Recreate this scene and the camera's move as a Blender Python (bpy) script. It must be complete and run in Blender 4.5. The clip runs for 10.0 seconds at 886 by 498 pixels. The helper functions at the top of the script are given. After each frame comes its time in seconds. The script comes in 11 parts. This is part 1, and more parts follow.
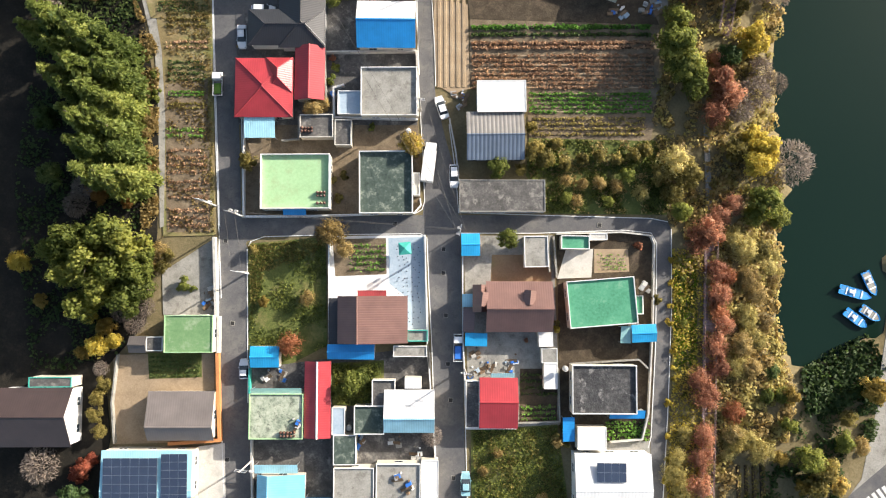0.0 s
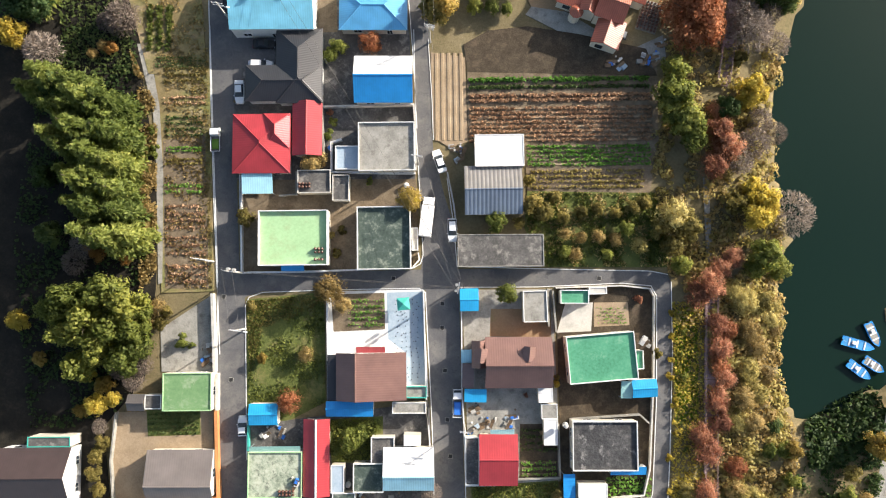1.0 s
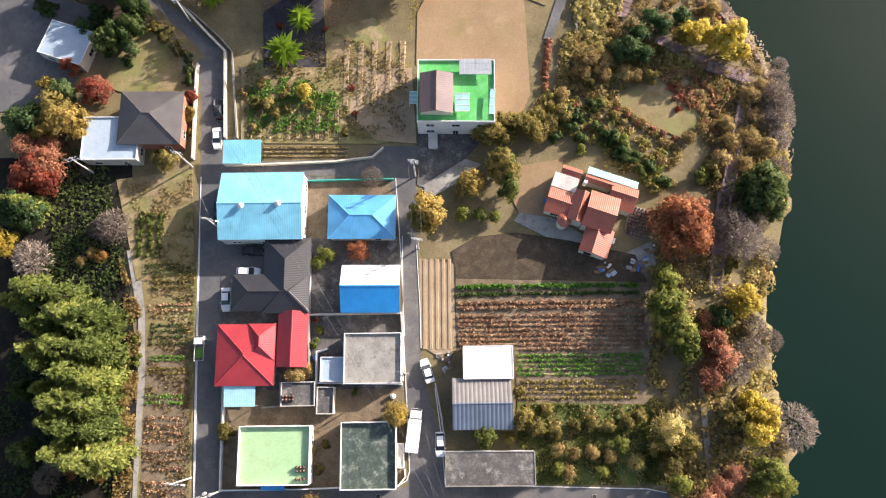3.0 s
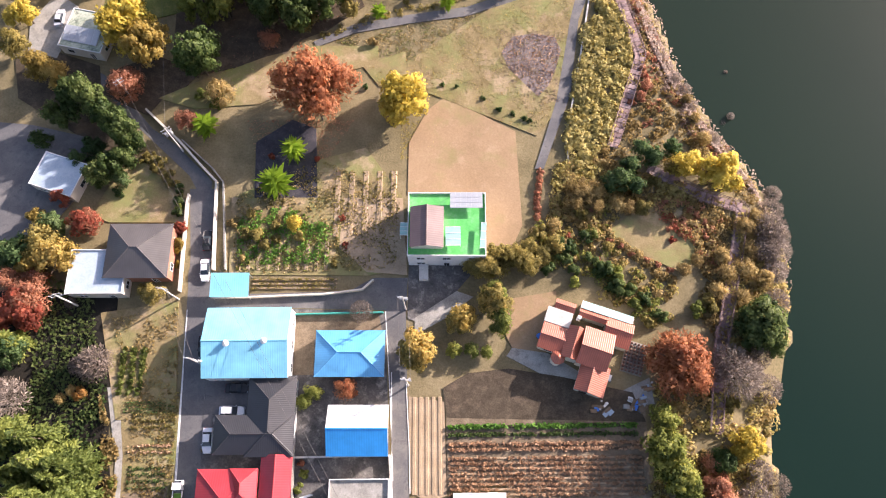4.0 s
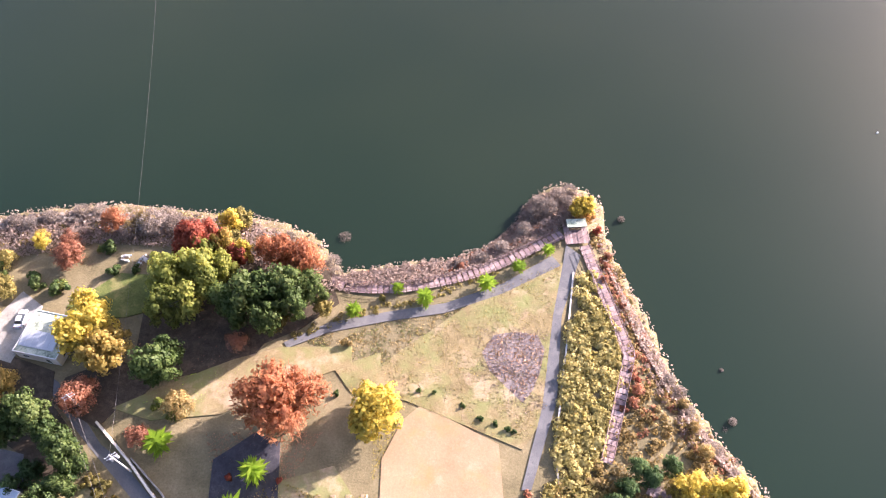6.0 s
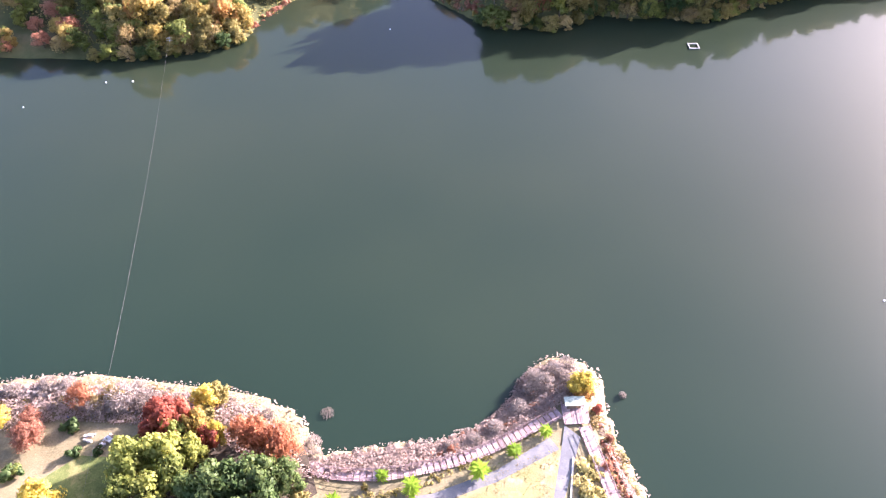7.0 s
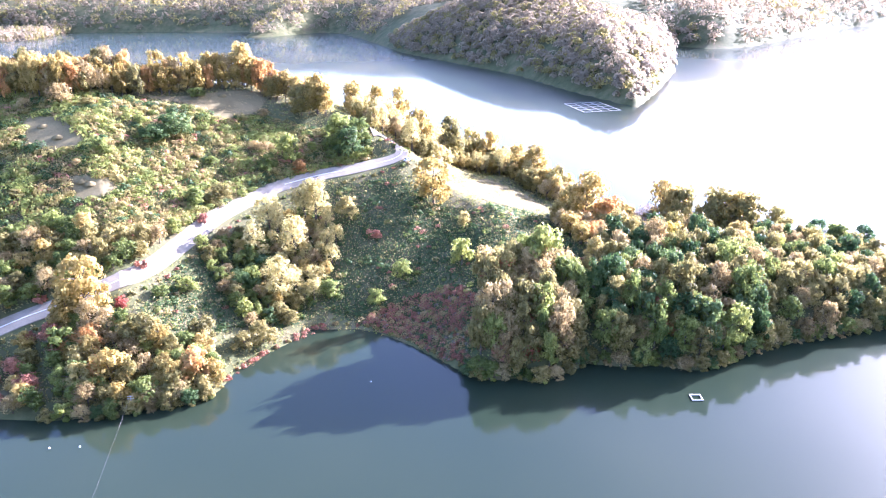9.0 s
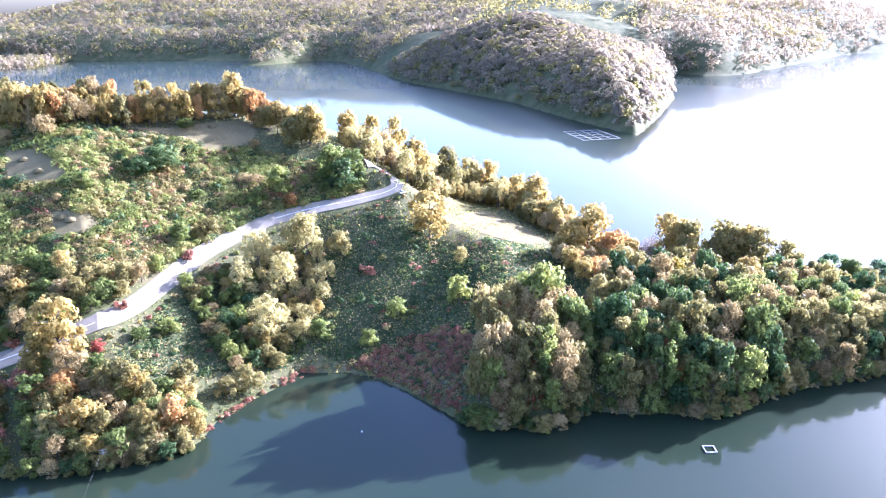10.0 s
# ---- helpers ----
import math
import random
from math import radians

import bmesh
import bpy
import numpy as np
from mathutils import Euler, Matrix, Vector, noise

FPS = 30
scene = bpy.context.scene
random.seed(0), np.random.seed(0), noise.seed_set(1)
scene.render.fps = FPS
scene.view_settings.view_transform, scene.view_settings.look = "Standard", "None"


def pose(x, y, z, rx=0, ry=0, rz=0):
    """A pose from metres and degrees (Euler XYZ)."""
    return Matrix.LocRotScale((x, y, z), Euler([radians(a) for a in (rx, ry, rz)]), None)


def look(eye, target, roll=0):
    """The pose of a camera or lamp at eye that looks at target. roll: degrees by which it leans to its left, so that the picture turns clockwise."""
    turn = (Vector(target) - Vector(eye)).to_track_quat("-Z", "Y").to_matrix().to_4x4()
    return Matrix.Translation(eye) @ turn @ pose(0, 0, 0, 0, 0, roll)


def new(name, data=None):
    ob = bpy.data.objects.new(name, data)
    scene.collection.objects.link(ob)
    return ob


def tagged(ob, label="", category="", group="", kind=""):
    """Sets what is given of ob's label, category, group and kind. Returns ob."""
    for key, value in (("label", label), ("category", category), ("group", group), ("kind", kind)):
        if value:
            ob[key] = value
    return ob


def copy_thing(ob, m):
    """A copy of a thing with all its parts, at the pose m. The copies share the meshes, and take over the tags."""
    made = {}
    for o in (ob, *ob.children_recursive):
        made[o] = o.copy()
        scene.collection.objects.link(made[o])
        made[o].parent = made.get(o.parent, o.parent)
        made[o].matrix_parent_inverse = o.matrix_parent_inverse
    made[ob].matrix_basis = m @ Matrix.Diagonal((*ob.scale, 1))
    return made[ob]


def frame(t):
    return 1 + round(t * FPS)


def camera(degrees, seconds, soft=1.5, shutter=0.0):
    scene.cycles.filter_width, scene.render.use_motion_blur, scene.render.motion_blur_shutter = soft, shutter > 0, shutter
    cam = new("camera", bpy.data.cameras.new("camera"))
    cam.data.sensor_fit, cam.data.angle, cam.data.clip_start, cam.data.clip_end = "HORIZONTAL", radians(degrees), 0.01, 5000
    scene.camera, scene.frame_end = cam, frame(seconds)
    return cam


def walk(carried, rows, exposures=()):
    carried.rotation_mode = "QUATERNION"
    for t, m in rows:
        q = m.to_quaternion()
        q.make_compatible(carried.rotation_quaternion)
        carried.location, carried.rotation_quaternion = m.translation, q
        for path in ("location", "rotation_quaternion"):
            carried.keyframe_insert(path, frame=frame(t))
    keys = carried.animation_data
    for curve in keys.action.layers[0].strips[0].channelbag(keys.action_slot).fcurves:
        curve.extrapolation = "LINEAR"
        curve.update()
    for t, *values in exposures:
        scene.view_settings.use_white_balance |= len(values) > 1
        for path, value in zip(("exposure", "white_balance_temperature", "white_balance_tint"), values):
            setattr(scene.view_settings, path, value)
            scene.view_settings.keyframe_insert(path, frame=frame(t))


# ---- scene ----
cam = camera(64.8, 10.0, soft=1.1)
PATH = [
    (0, (0.12, -1.361, 129.377), (0.121, -1.235, 127.381), 10.3),
    (0.5, (-0.023, 3.159, 129.43), (-0.03, 3.284, 127.434), 6.3),
    (1, (-0.136, 7.789, 129.486), (-0.153, 7.928, 127.49), 2.5),
    (1.5, (-0.207, 12.602, 129.538), (-0.236, 12.769, 127.545), -0.3),
    (2, (-0.255, 17.63, 129.588), (-0.297, 17.839, 127.599), -1.4),
    (2.2, (-0.264, 19.738, 129.597), (-0.313, 19.987, 127.613), -1.5),
    (2.5, (-0.247, 23.045, 129.607), (-0.309, 23.356, 127.632), -1.7),
    (2.7, (-0.203, 25.342, 129.614), (-0.273, 25.691, 127.646), -1.8),
    (3.8, (0.19, 38.465, 129.672), (0.075, 39.033, 127.758), -2.0),
    (4, (0.253, 40.938, 129.675), (0.129, 41.544, 127.773), -2.1),
    (4.5, (0.362, 47.337, 129.659), (0.22, 48.053, 127.797), -2.0),
    (4.7, (0.394, 49.966, 129.659), (0.243, 50.734, 127.819), -1.8),
    (5, (0.432, 53.946, 129.662), (0.269, 54.79, 127.856), -2.0),
    (5.4, (0.498, 59.182, 129.692), (0.32, 60.13, 127.94), -1.9),
    (5.5, (0.509, 60.481, 129.695), (0.327, 61.449, 127.955), -1.7),
    (5.7, (0.516, 63.064, 129.703), (0.327, 64.08, 127.99), -1.7),
    (7, (0.438, 79.803, 129.749), (0.2, 81.173, 128.311), -0.9),
    (7.4, (0.374, 85.075, 129.751), (0.119, 86.57, 128.447), -1.0),
    (7.5, (0.346, 86.434, 129.751), (0.09, 87.957, 128.479), -0.9),
    (8, (0.139, 93.441, 129.741), (-0.132, 95.096, 128.651), -0.9),
    (8.5, (-0.135, 100.596, 129.732), (-0.416, 102.362, 128.834), -0.9),
    (9, (-0.464, 107.842, 129.725), (-0.751, 109.689, 129.015), -1.0),
    (9.5, (-0.828, 115.132, 129.721), (-1.116, 117.004, 129.076), -1.1),
    (10, (-1.21, 122.457, 129.716), (-1.498, 124.329, 129.074), -1.1),
]
walk(cam, [(t, look(eye, target, roll)) for t, eye, target, roll in PATH],
     exposures=[(0.0, 1.05, 6500, 11), (2.5, 1.1, 6500, 15), (4.5, 1.6, 6450, 29), (5.6, 1.88, 6250, 31), (7.0, 2.85, 5800, 37), (8.0, 3.4, 5350, 41), (9.0, 3.3, 4900, 37), (10.0, 2.9, 4650, 31)])

# ---- daylight: low autumn sun ahead and to the right of the flight ----
SUN_ELEVATION, SUN_AZIMUTH = 21.5, 48.5     # azimuth clockwise from +y
toward_sun = Vector((math.sin(radians(SUN_AZIMUTH)) * math.cos(radians(SUN_ELEVATION)),
                     math.cos(radians(SUN_AZIMUTH)) * math.cos(radians(SUN_ELEVATION)),
                     math.sin(radians(SUN_ELEVATION))))
world = bpy.data.worlds.new("sky")
scene.world = world
world.use_nodes = True
sky = world.node_tree.nodes.new("ShaderNodeTexSky")
sky.sky_type, sky.sun_disc = "NISHITA", False
sky.sun_elevation, sky.sun_rotation = radians(SUN_ELEVATION), radians(SUN_AZIMUTH)
sky.air_density, sky.dust_density, sky.ozone_density = 1.1, 3.2, 1.0
world.node_tree.links.new(sky.outputs[0], world.node_tree.nodes["Background"].inputs[0])
world.node_tree.nodes["Background"].inputs[1].default_value = 0.105
sun = new("sun", bpy.data.lights.new("sun", "SUN"))
sun.data.energy, sun.data.angle, sun.data.color = 5.0, radians(0.6), (1.0, 0.93, 0.82)
sun.matrix_world = look(toward_sun * 300, (0, 0, 0))

# ---- materials ----
def nodes_of(name):
    m = bpy.data.materials.new(name)
    m.use_nodes = True
    return m, m.node_tree.nodes, m.node_tree.links, m.node_tree.nodes["Principled BSDF"]


def ramp(nodes, stops):
    r = nodes.new("ShaderNodeValToRGB")
    while len(r.color_ramp.elements) < len(stops):
        r.color_ramp.elements.new(0.5)
    for e, (p, c) in zip(r.color_ramp.elements, stops):
        e.position, e.color = p, (*c, 1)
    return r


def noise_tex(nodes, links, scale, detail=4.0, rough=0.6, object_space=False, stretch=None):
    co = nodes.new("ShaderNodeTexCoord")
    n = nodes.new("ShaderNodeTexNoise")
    n.inputs["Scale"].default_value, n.inputs["Detail"].default_value, n.inputs["Roughness"].default_value = scale, detail, rough
    out = co.outputs["Object"]
    if not object_space:
        geo = nodes.new("ShaderNodeNewGeometry")
        out = geo.outputs["Position"]
    if stretch:
        mp = nodes.new("ShaderNodeMapping")
        mp.inputs["Scale"].default_value = stretch
        links.new(out, mp.inputs[0])
        out = mp.outputs[0]
    links.new(out, n.inputs["Vector"])
    return n


def surface(name, dark, mid, light, scale=0.6, fine=6.0, rough=0.85, bump=0.3, bump_dist=0.03, metal=0.0, spec=0.12, vary=0.0,
            stretch=None, contrast=(0.3, 0.52, 0.75)):
    """A weathered surface: broad patches and fine grain in three tones, with relief."""
    m, nodes, links, bsdf = nodes_of(name)
    a = noise_tex(nodes, links, scale, 5.0, 0.65, stretch=stretch)
    b = noise_tex(nodes, links, fine, 4.0, 0.7)
    mix = nodes.new("ShaderNodeMath")
    mix.operation = "MULTIPLY_ADD"
    mix.inputs[1].default_value = 0.42
    links.new(b.outputs[0], mix.inputs[0])
    half = nodes.new("ShaderNodeMath")
    half.operation, half.inputs[1].default_value = "MULTIPLY", 0.58
    links.new(a.outputs[0], half.inputs[0])
    links.new(half.outputs[0], mix.inputs[2])
    last = mix.outputs[0]
    if vary:
        info = nodes.new("ShaderNodeObjectInfo")
        v = nodes.new("ShaderNodeMath")
        v.operation, v.inputs[1].default_value = "MULTIPLY_ADD", vary
        links.new(info.outputs["Random"], v.inputs[0])
        w = nodes.new("ShaderNodeMath")
        w.operation, w.inputs[1].default_value = "SUBTRACT", vary / 2
        links.new(last, w.inputs[0])
        links.new(w.outputs[0], v.inputs[2])
        last = v.outputs[0]
    r = ramp(nodes, list(zip(contrast, (dark, mid, light))))
    links.new(last, r.inputs[0])
    links.new(r.outputs[0], bsdf.inputs["Base Color"])
    bsdf.inputs["Roughness"].default_value, bsdf.inputs["Metallic"].default_value = rough, metal
    bsdf.inputs["Specular IOR Level"].default_value = spec
    if bump:
        bp = nodes.new("ShaderNodeBump")
        bp.inputs["Strength"].default_value, bp.inputs["Distance"].default_value = bump, bump_dist
        links.new(b.outputs[0], bp.inputs["Height"])
        links.new(bp.outputs[0], bsdf.inputs["Normal"])
    return m


def tones(c, d=0.25):
    return tuple(x * (1 - d) for x in c), c, tuple(min(1.0, x * (1 + d * 0.8)) for x in c)


def paint(name, c, spread=0.18, rough=0.55, scale=0.5, metal=0.0, fine=3.0, bump=0.1, spec=0.5):
    return surface(name, *tones(c, spread), scale=scale, fine=fine, rough=rough, bump=bump, metal=metal, spec=spec)


def leaves(name, a, b, c, through_light=0.35):
    """Foliage: three tones shared out leaf by leaf and tree by tree, some light passing through."""
    m, nodes, links, bsdf = nodes_of(name)
    geo, info = nodes.new("ShaderNodeNewGeometry"), nodes.new("ShaderNodeObjectInfo")
    n = noise_tex(nodes, links, 0.35, 2.0)
    t1, t2 = nodes.new("ShaderNodeMath"), nodes.new("ShaderNodeMath")
    t1.operation = t2.operation = "MULTIPLY_ADD"
    t1.inputs[1].default_value, t2.inputs[1].default_value = 0.3, 0.45
    t3 = nodes.new("ShaderNodeMath")
    t3.operation, t3.inputs[1].default_value = "MULTIPLY_ADD", 0.5
    links.new(geo.outputs["Random Per Island"], t1.inputs[0])
    links.new(n.outputs[0], t3.inputs[0])
    t3.inputs[2].default_value = -0.15
    links.new(info.outputs["Random"], t2.inputs[0])
    links.new(t3.outputs[0], t2.inputs[2])
    links.new(t2.outputs[0], t1.inputs[2])
    r = ramp(nodes, [(0.15, a), (0.5, b), (0.85, c)])
    links.new(t1.outputs[0], r.inputs[0])
    links.new(r.outputs[0], bsdf.inputs["Base Color"])
    bsdf.inputs["Roughness"].default_value, bsdf.inputs["Specular IOR Level"].default_value = 0.6, 0.25
    tr = nodes.new("ShaderNodeBsdfTranslucent")
    links.new(r.outputs[0], tr.inputs[0])
    mx = nodes.new("ShaderNodeMixShader")
    mx.inputs[0].default_value = through_light + 0.12
    links.new(bsdf.outputs[0], mx.inputs[1])
    links.new(tr.outputs[0], mx.inputs[2])
    links.new(mx.outputs[0], nodes["Material Output"].inputs[0])
    return m


def water_material():
    m, nodes, links, bsdf = nodes_of("lake_water")
    n = noise_tex(nodes, links, 0.01, 2.0)
    clear = ramp(nodes, [(0.35, (0.004, 0.0155, 0.0108)), (0.65, (0.007, 0.0195, 0.013))])
    silty = ramp(nodes, [(0.35, (0.013, 0.0205, 0.0115)), (0.65, (0.0175, 0.0245, 0.0132))])
    geo, sep, mp, mx = (nodes.new("ShaderNode" + k) for k in ("NewGeometry", "SeparateXYZ", "MapRange", "MixRGB"))
    mp.inputs["From Min"].default_value, mp.inputs["From Max"].default_value = 60, 235
    links.new(geo.outputs["Position"], sep.inputs[0])
    links.new(sep.outputs["Y"], mp.inputs[0])
    links.new(mp.outputs[0], mx.inputs[0])
    for k, r in ((1, clear), (2, silty)):
        links.new(n.outputs[0], r.inputs[0])
        links.new(r.outputs[0], mx.inputs[k])
    links.new(mx.outputs[0], bsdf.inputs["Base Color"])
    bsdf.inputs["Roughness"].default_value, bsdf.inputs["IOR"].default_value = 0.34, 1.33
    bsdf.inputs["Specular IOR Level"].default_value = 0.055
    bsdf.inputs["Coat Weight"].default_value, bsdf.inputs["Coat Roughness"].default_value, bsdf.inputs["Coat IOR"].default_value = 0.62, 0.04, 1.33
    w = noise_tex(nodes, links, 0.45, 3.0, 0.6)
    bp = nodes.new("ShaderNodeBump")
    bp.inputs["Strength"].default_value, bp.inputs["Distance"].default_value = 0.07, 0.1
    links.new(w.outputs[0], bp.inputs["Height"])
    links.new(bp.outputs[0], bsdf.inputs["Normal"])
    links.new(bp.outputs[0], bsdf.inputs["Coat Normal"])
    return m


def ground_material():
    """Dry soil round the village; across the lake grass and leaf litter take over."""
    m = surface("dry_grass_soil", (0.09, 0.08, 0.04), (0.19, 0.155, 0.085), (0.31, 0.25, 0.15), scale=0.12, fine=2.2, rough=0.95, bump=0.6, bump_dist=0.15)
    nodes, links = m.node_tree.nodes, m.node_tree.links
    bsdf = nodes["Principled BSDF"]
    near = bsdf.inputs["Base Color"].links[0].from_socket
    n = noise_tex(nodes, links, 0.05, 6.0, 0.7)
    r = ramp(nodes, [(0.3, (0.04, 0.045, 0.016)), (0.5, (0.085, 0.085, 0.033)), (0.72, (0.15, 0.115, 0.06))])
    links.new(n.outputs[0], r.inputs[0])
    geo, sep = nodes.new("ShaderNodeNewGeometry"), nodes.new("ShaderNodeSeparateXYZ")
    links.new(geo.outputs["Position"], sep.inputs[0])
    mp = nodes.new("ShaderNodeMapRange")
    mp.inputs["From Min"].default_value, mp.inputs["From Max"].default_value = 200, 260
    links.new(sep.outputs["Y"], mp.inputs[0])
    mx = nodes.new("ShaderNodeMixRGB")
    links.new(mp.outputs[0], mx.inputs[0])
    links.new(near, mx.inputs[1])
    links.new(r.outputs[0], mx.inputs[2])
    links.new(mx.outputs[0], bsdf.inputs["Base Color"])
    return m


GROUND = ground_material()
WATER = water_material()
ASPHALT = surface("asphalt", (0.075, 0.076, 0.082), (0.125, 0.123, 0.124), (0.2, 0.194, 0.185), scale=0.25, fine=5, rough=0.85, bump=0.2, bump_dist=0.01)
OLD_CONCRETE = surface("weathered_concrete", (0.15, 0.145, 0.13), (0.30, 0.29, 0.26), (0.44, 0.42, 0.38), scale=0.35, fine=4, rough=0.9, bump=0.2, bump_dist=0.02)
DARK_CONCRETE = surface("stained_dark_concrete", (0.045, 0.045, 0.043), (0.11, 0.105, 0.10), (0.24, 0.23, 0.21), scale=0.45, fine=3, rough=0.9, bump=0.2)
PALE_CONCRETE = surface("pale_concrete", (0.36, 0.35, 0.32), (0.52, 0.50, 0.46), (0.66, 0.64, 0.60), scale=0.4, fine=5, rough=0.85, bump=0.15)
WHITE_PAINT = paint("white_paint", (0.68, 0.68, 0.665), 0.12)
CREAM_WALL = paint("cream_render", (0.58, 0.53, 0.44), 0.2, 0.8)
BRICK_WALL = paint("red_brick_render", (0.32, 0.14, 0.09), 0.3, 0.85, fine=8)
GREY_WALL = paint("grey_render", (0.36, 0.36, 0.35), 0.2, 0.85)
ORANGE_WALL = paint("orange_render", (0.52, 0.22, 0.08), 0.25, 0.85)
TEAL_PAINT = paint("teal_paint", (0.05, 0.40, 0.33), 0.25)
PALE_GREEN_ROOF = surface("pale_green_waterproofing", (0.28, 0.44, 0.235), (0.34, 0.53, 0.29), (0.39, 0.57, 0.34), scale=0.25, fine=2, rough=0.6, bump=0.1)
GREEN_ROOF = surface("green_waterproofing", (0.05, 0.19, 0.11), (0.085, 0.29, 0.175), (0.13, 0.34, 0.22), scale=0.25, fine=2, rough=0.6, bump=0.1)
OLIVE_GREEN_ROOF = surface("worn_green_waterproofing", (0.10, 0.20, 0.09), (0.16, 0.28, 0.13), (0.24, 0.34, 0.19), scale=0.3, fine=2, rough=0.7, bump=0.1)
BRIGHT_GREEN_ROOF = surface("bright_green_roof_coating", (0.06, 0.34, 0.08), (0.11, 0.45, 0.13), (0.2, 0.52, 0.2), scale=0.3, fine=2, rough=0.6, bump=0.1)
MOSSY_ROOF = surface("mossy_dark_roof", (0.03, 0.045, 0.04), (0.075, 0.10, 0.085), (0.2, 0.22, 0.19), scale=0.6, fine=2.5, rough=0.85, bump=0.2)
STAINED_ROOF = surface("stained_pale_green_roof", (0.12, 0.155, 0.115), (0.32, 0.36, 0.275), (0.48, 0.5, 0.4), scale=0.55, fine=2, rough=0.8, bump=0.15, contrast=(0.36, 0.48, 0.62))
TARP = surface("grey_tarpaulin", (0.03, 0.03, 0.032), (0.065, 0.065, 0.066), (0.15, 0.145, 0.14), scale=0.3, fine=1.2, rough=0.6, bump=0.6, bump_dist=0.25)
GLASS = paint("dark_window_glass", (0.035, 0.045, 0.055), 0.2, 0.08)
PANEL = paint("solar_cell", (0.035, 0.05, 0.085), 0.2, 0.18)
PANEL_PALE = paint("pale_translucent_panel", (0.40, 0.42, 0.44), 0.12, 0.25)
CLEAR_CANOPY = paint("teal_polycarbonate", (0.30, 0.52, 0.50), 0.2, 0.2)
CHROME = paint("galvanised_steel", (0.55, 0.56, 0.57), 0.15, 0.4, metal=0.8)
RUBBER = paint("tyre_rubber", (0.02, 0.02, 0.02), 0.2, 0.8)
CLUTTER_BLUE = paint("blue_plastic", (0.03, 0.16, 0.55), 0.2, 0.5)
JAR_BROWN = paint("brown_glazed_clay", (0.10, 0.045, 0.03), 0.3, 0.3)
WOOD_DECK = surface("weathered_purple_brown_deck", (0.15, 0.10, 0.095), (0.28, 0.2, 0.19), (0.42, 0.33, 0.31), scale=0.8, fine=5, rough=0.85, bump=0.2, vary=0.25)
TIMBER = surface("old_timber", (0.10, 0.065, 0.04), (0.2, 0.14, 0.09), (0.3, 0.22, 0.15), scale=1, fine=6, rough=0.9)
BARK = surface("bark", (0.05, 0.04, 0.03), (0.11, 0.09, 0.07), (0.2, 0.17, 0.14), scale=1.5, fine=8, rough=0.95)
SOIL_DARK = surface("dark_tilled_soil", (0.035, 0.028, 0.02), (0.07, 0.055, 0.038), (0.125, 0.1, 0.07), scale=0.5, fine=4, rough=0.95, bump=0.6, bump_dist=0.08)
SOIL_PALE = surface("pale_dry_soil", (0.22, 0.165, 0.105), (0.33, 0.25, 0.165), (0.45, 0.36, 0.25), scale=0.3, fine=4, rough=0.95, bump=0.4, bump_dist=0.06)
SOIL_RED = surface("reddish_soil", (0.09, 0.07, 0.045), (0.18, 0.14, 0.095), (0.29, 0.235, 0.165), scale=0.5, fine=4, rough=0.95, bump=0.5, bump_dist=0.06)
LAWN_TAN = surface("dormant_tan_lawn", (0.2, 0.14, 0.078), (0.29, 0.2, 0.12), (0.37, 0.27, 0.165), scale=0.10, fine=3, rough=0.95, bump=0.5, bump_dist=0.05)
GRASS = surface("rough_green_grass", (0.05, 0.065, 0.018), (0.11, 0.13, 0.038), (0.22, 0.21, 0.08), scale=0.22, fine=3, rough=0.95, bump=0.7, bump_dist=0.12)
GRASS_DRY = surface("yellowing_grass", (0.115, 0.09, 0.04), (0.225, 0.175, 0.088), (0.34, 0.27, 0.15), scale=0.16, fine=3, rough=0.95, bump=0.6, bump_dist=0.1)
HILL_LAWN = surface("worn_hillside_turf", (0.085, 0.07, 0.03), (0.15, 0.12, 0.055), (0.21, 0.165, 0.085), scale=0.08, fine=1.5, rough=0.95, bump=0.5, bump_dist=0.1)
WORN_ASPHALT = surface("pale_worn_asphalt", (0.15, 0.13, 0.095), (0.21, 0.18, 0.135), (0.27, 0.235, 0.18), scale=0.2, fine=1.5, rough=0.9, bump=0.1)
# Near-black tones hold the shade of the woodland in the colour.
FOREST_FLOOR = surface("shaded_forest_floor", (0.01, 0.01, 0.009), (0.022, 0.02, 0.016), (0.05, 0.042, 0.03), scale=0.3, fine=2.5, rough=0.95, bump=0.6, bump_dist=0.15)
MULCH = surface("black_weed_sheet", (0.02, 0.02, 0.024), (0.05, 0.048, 0.055), (0.12, 0.105, 0.11), scale=0.4, fine=3, rough=0.6, bump=0.3)
STUBBLE_SOIL = surface("grey_stubble_soil", (0.11, 0.09, 0.085), (0.2, 0.165, 0.155), (0.32, 0.27, 0.245), scale=0.5, fine=4, rough=0.9, bump=0.6, bump_dist=0.1)
ROAD_LINE = paint("worn_white_line", (0.62, 0.62, 0.60), 0.25, 0.7)
BLUE_PAVING = surface("pale_blue_paving", (0.26, 0.34, 0.42), (0.36, 0.44, 0.51), (0.46, 0.53, 0.59), scale=0.4, fine=3, rough=0.6, bump=0.1)


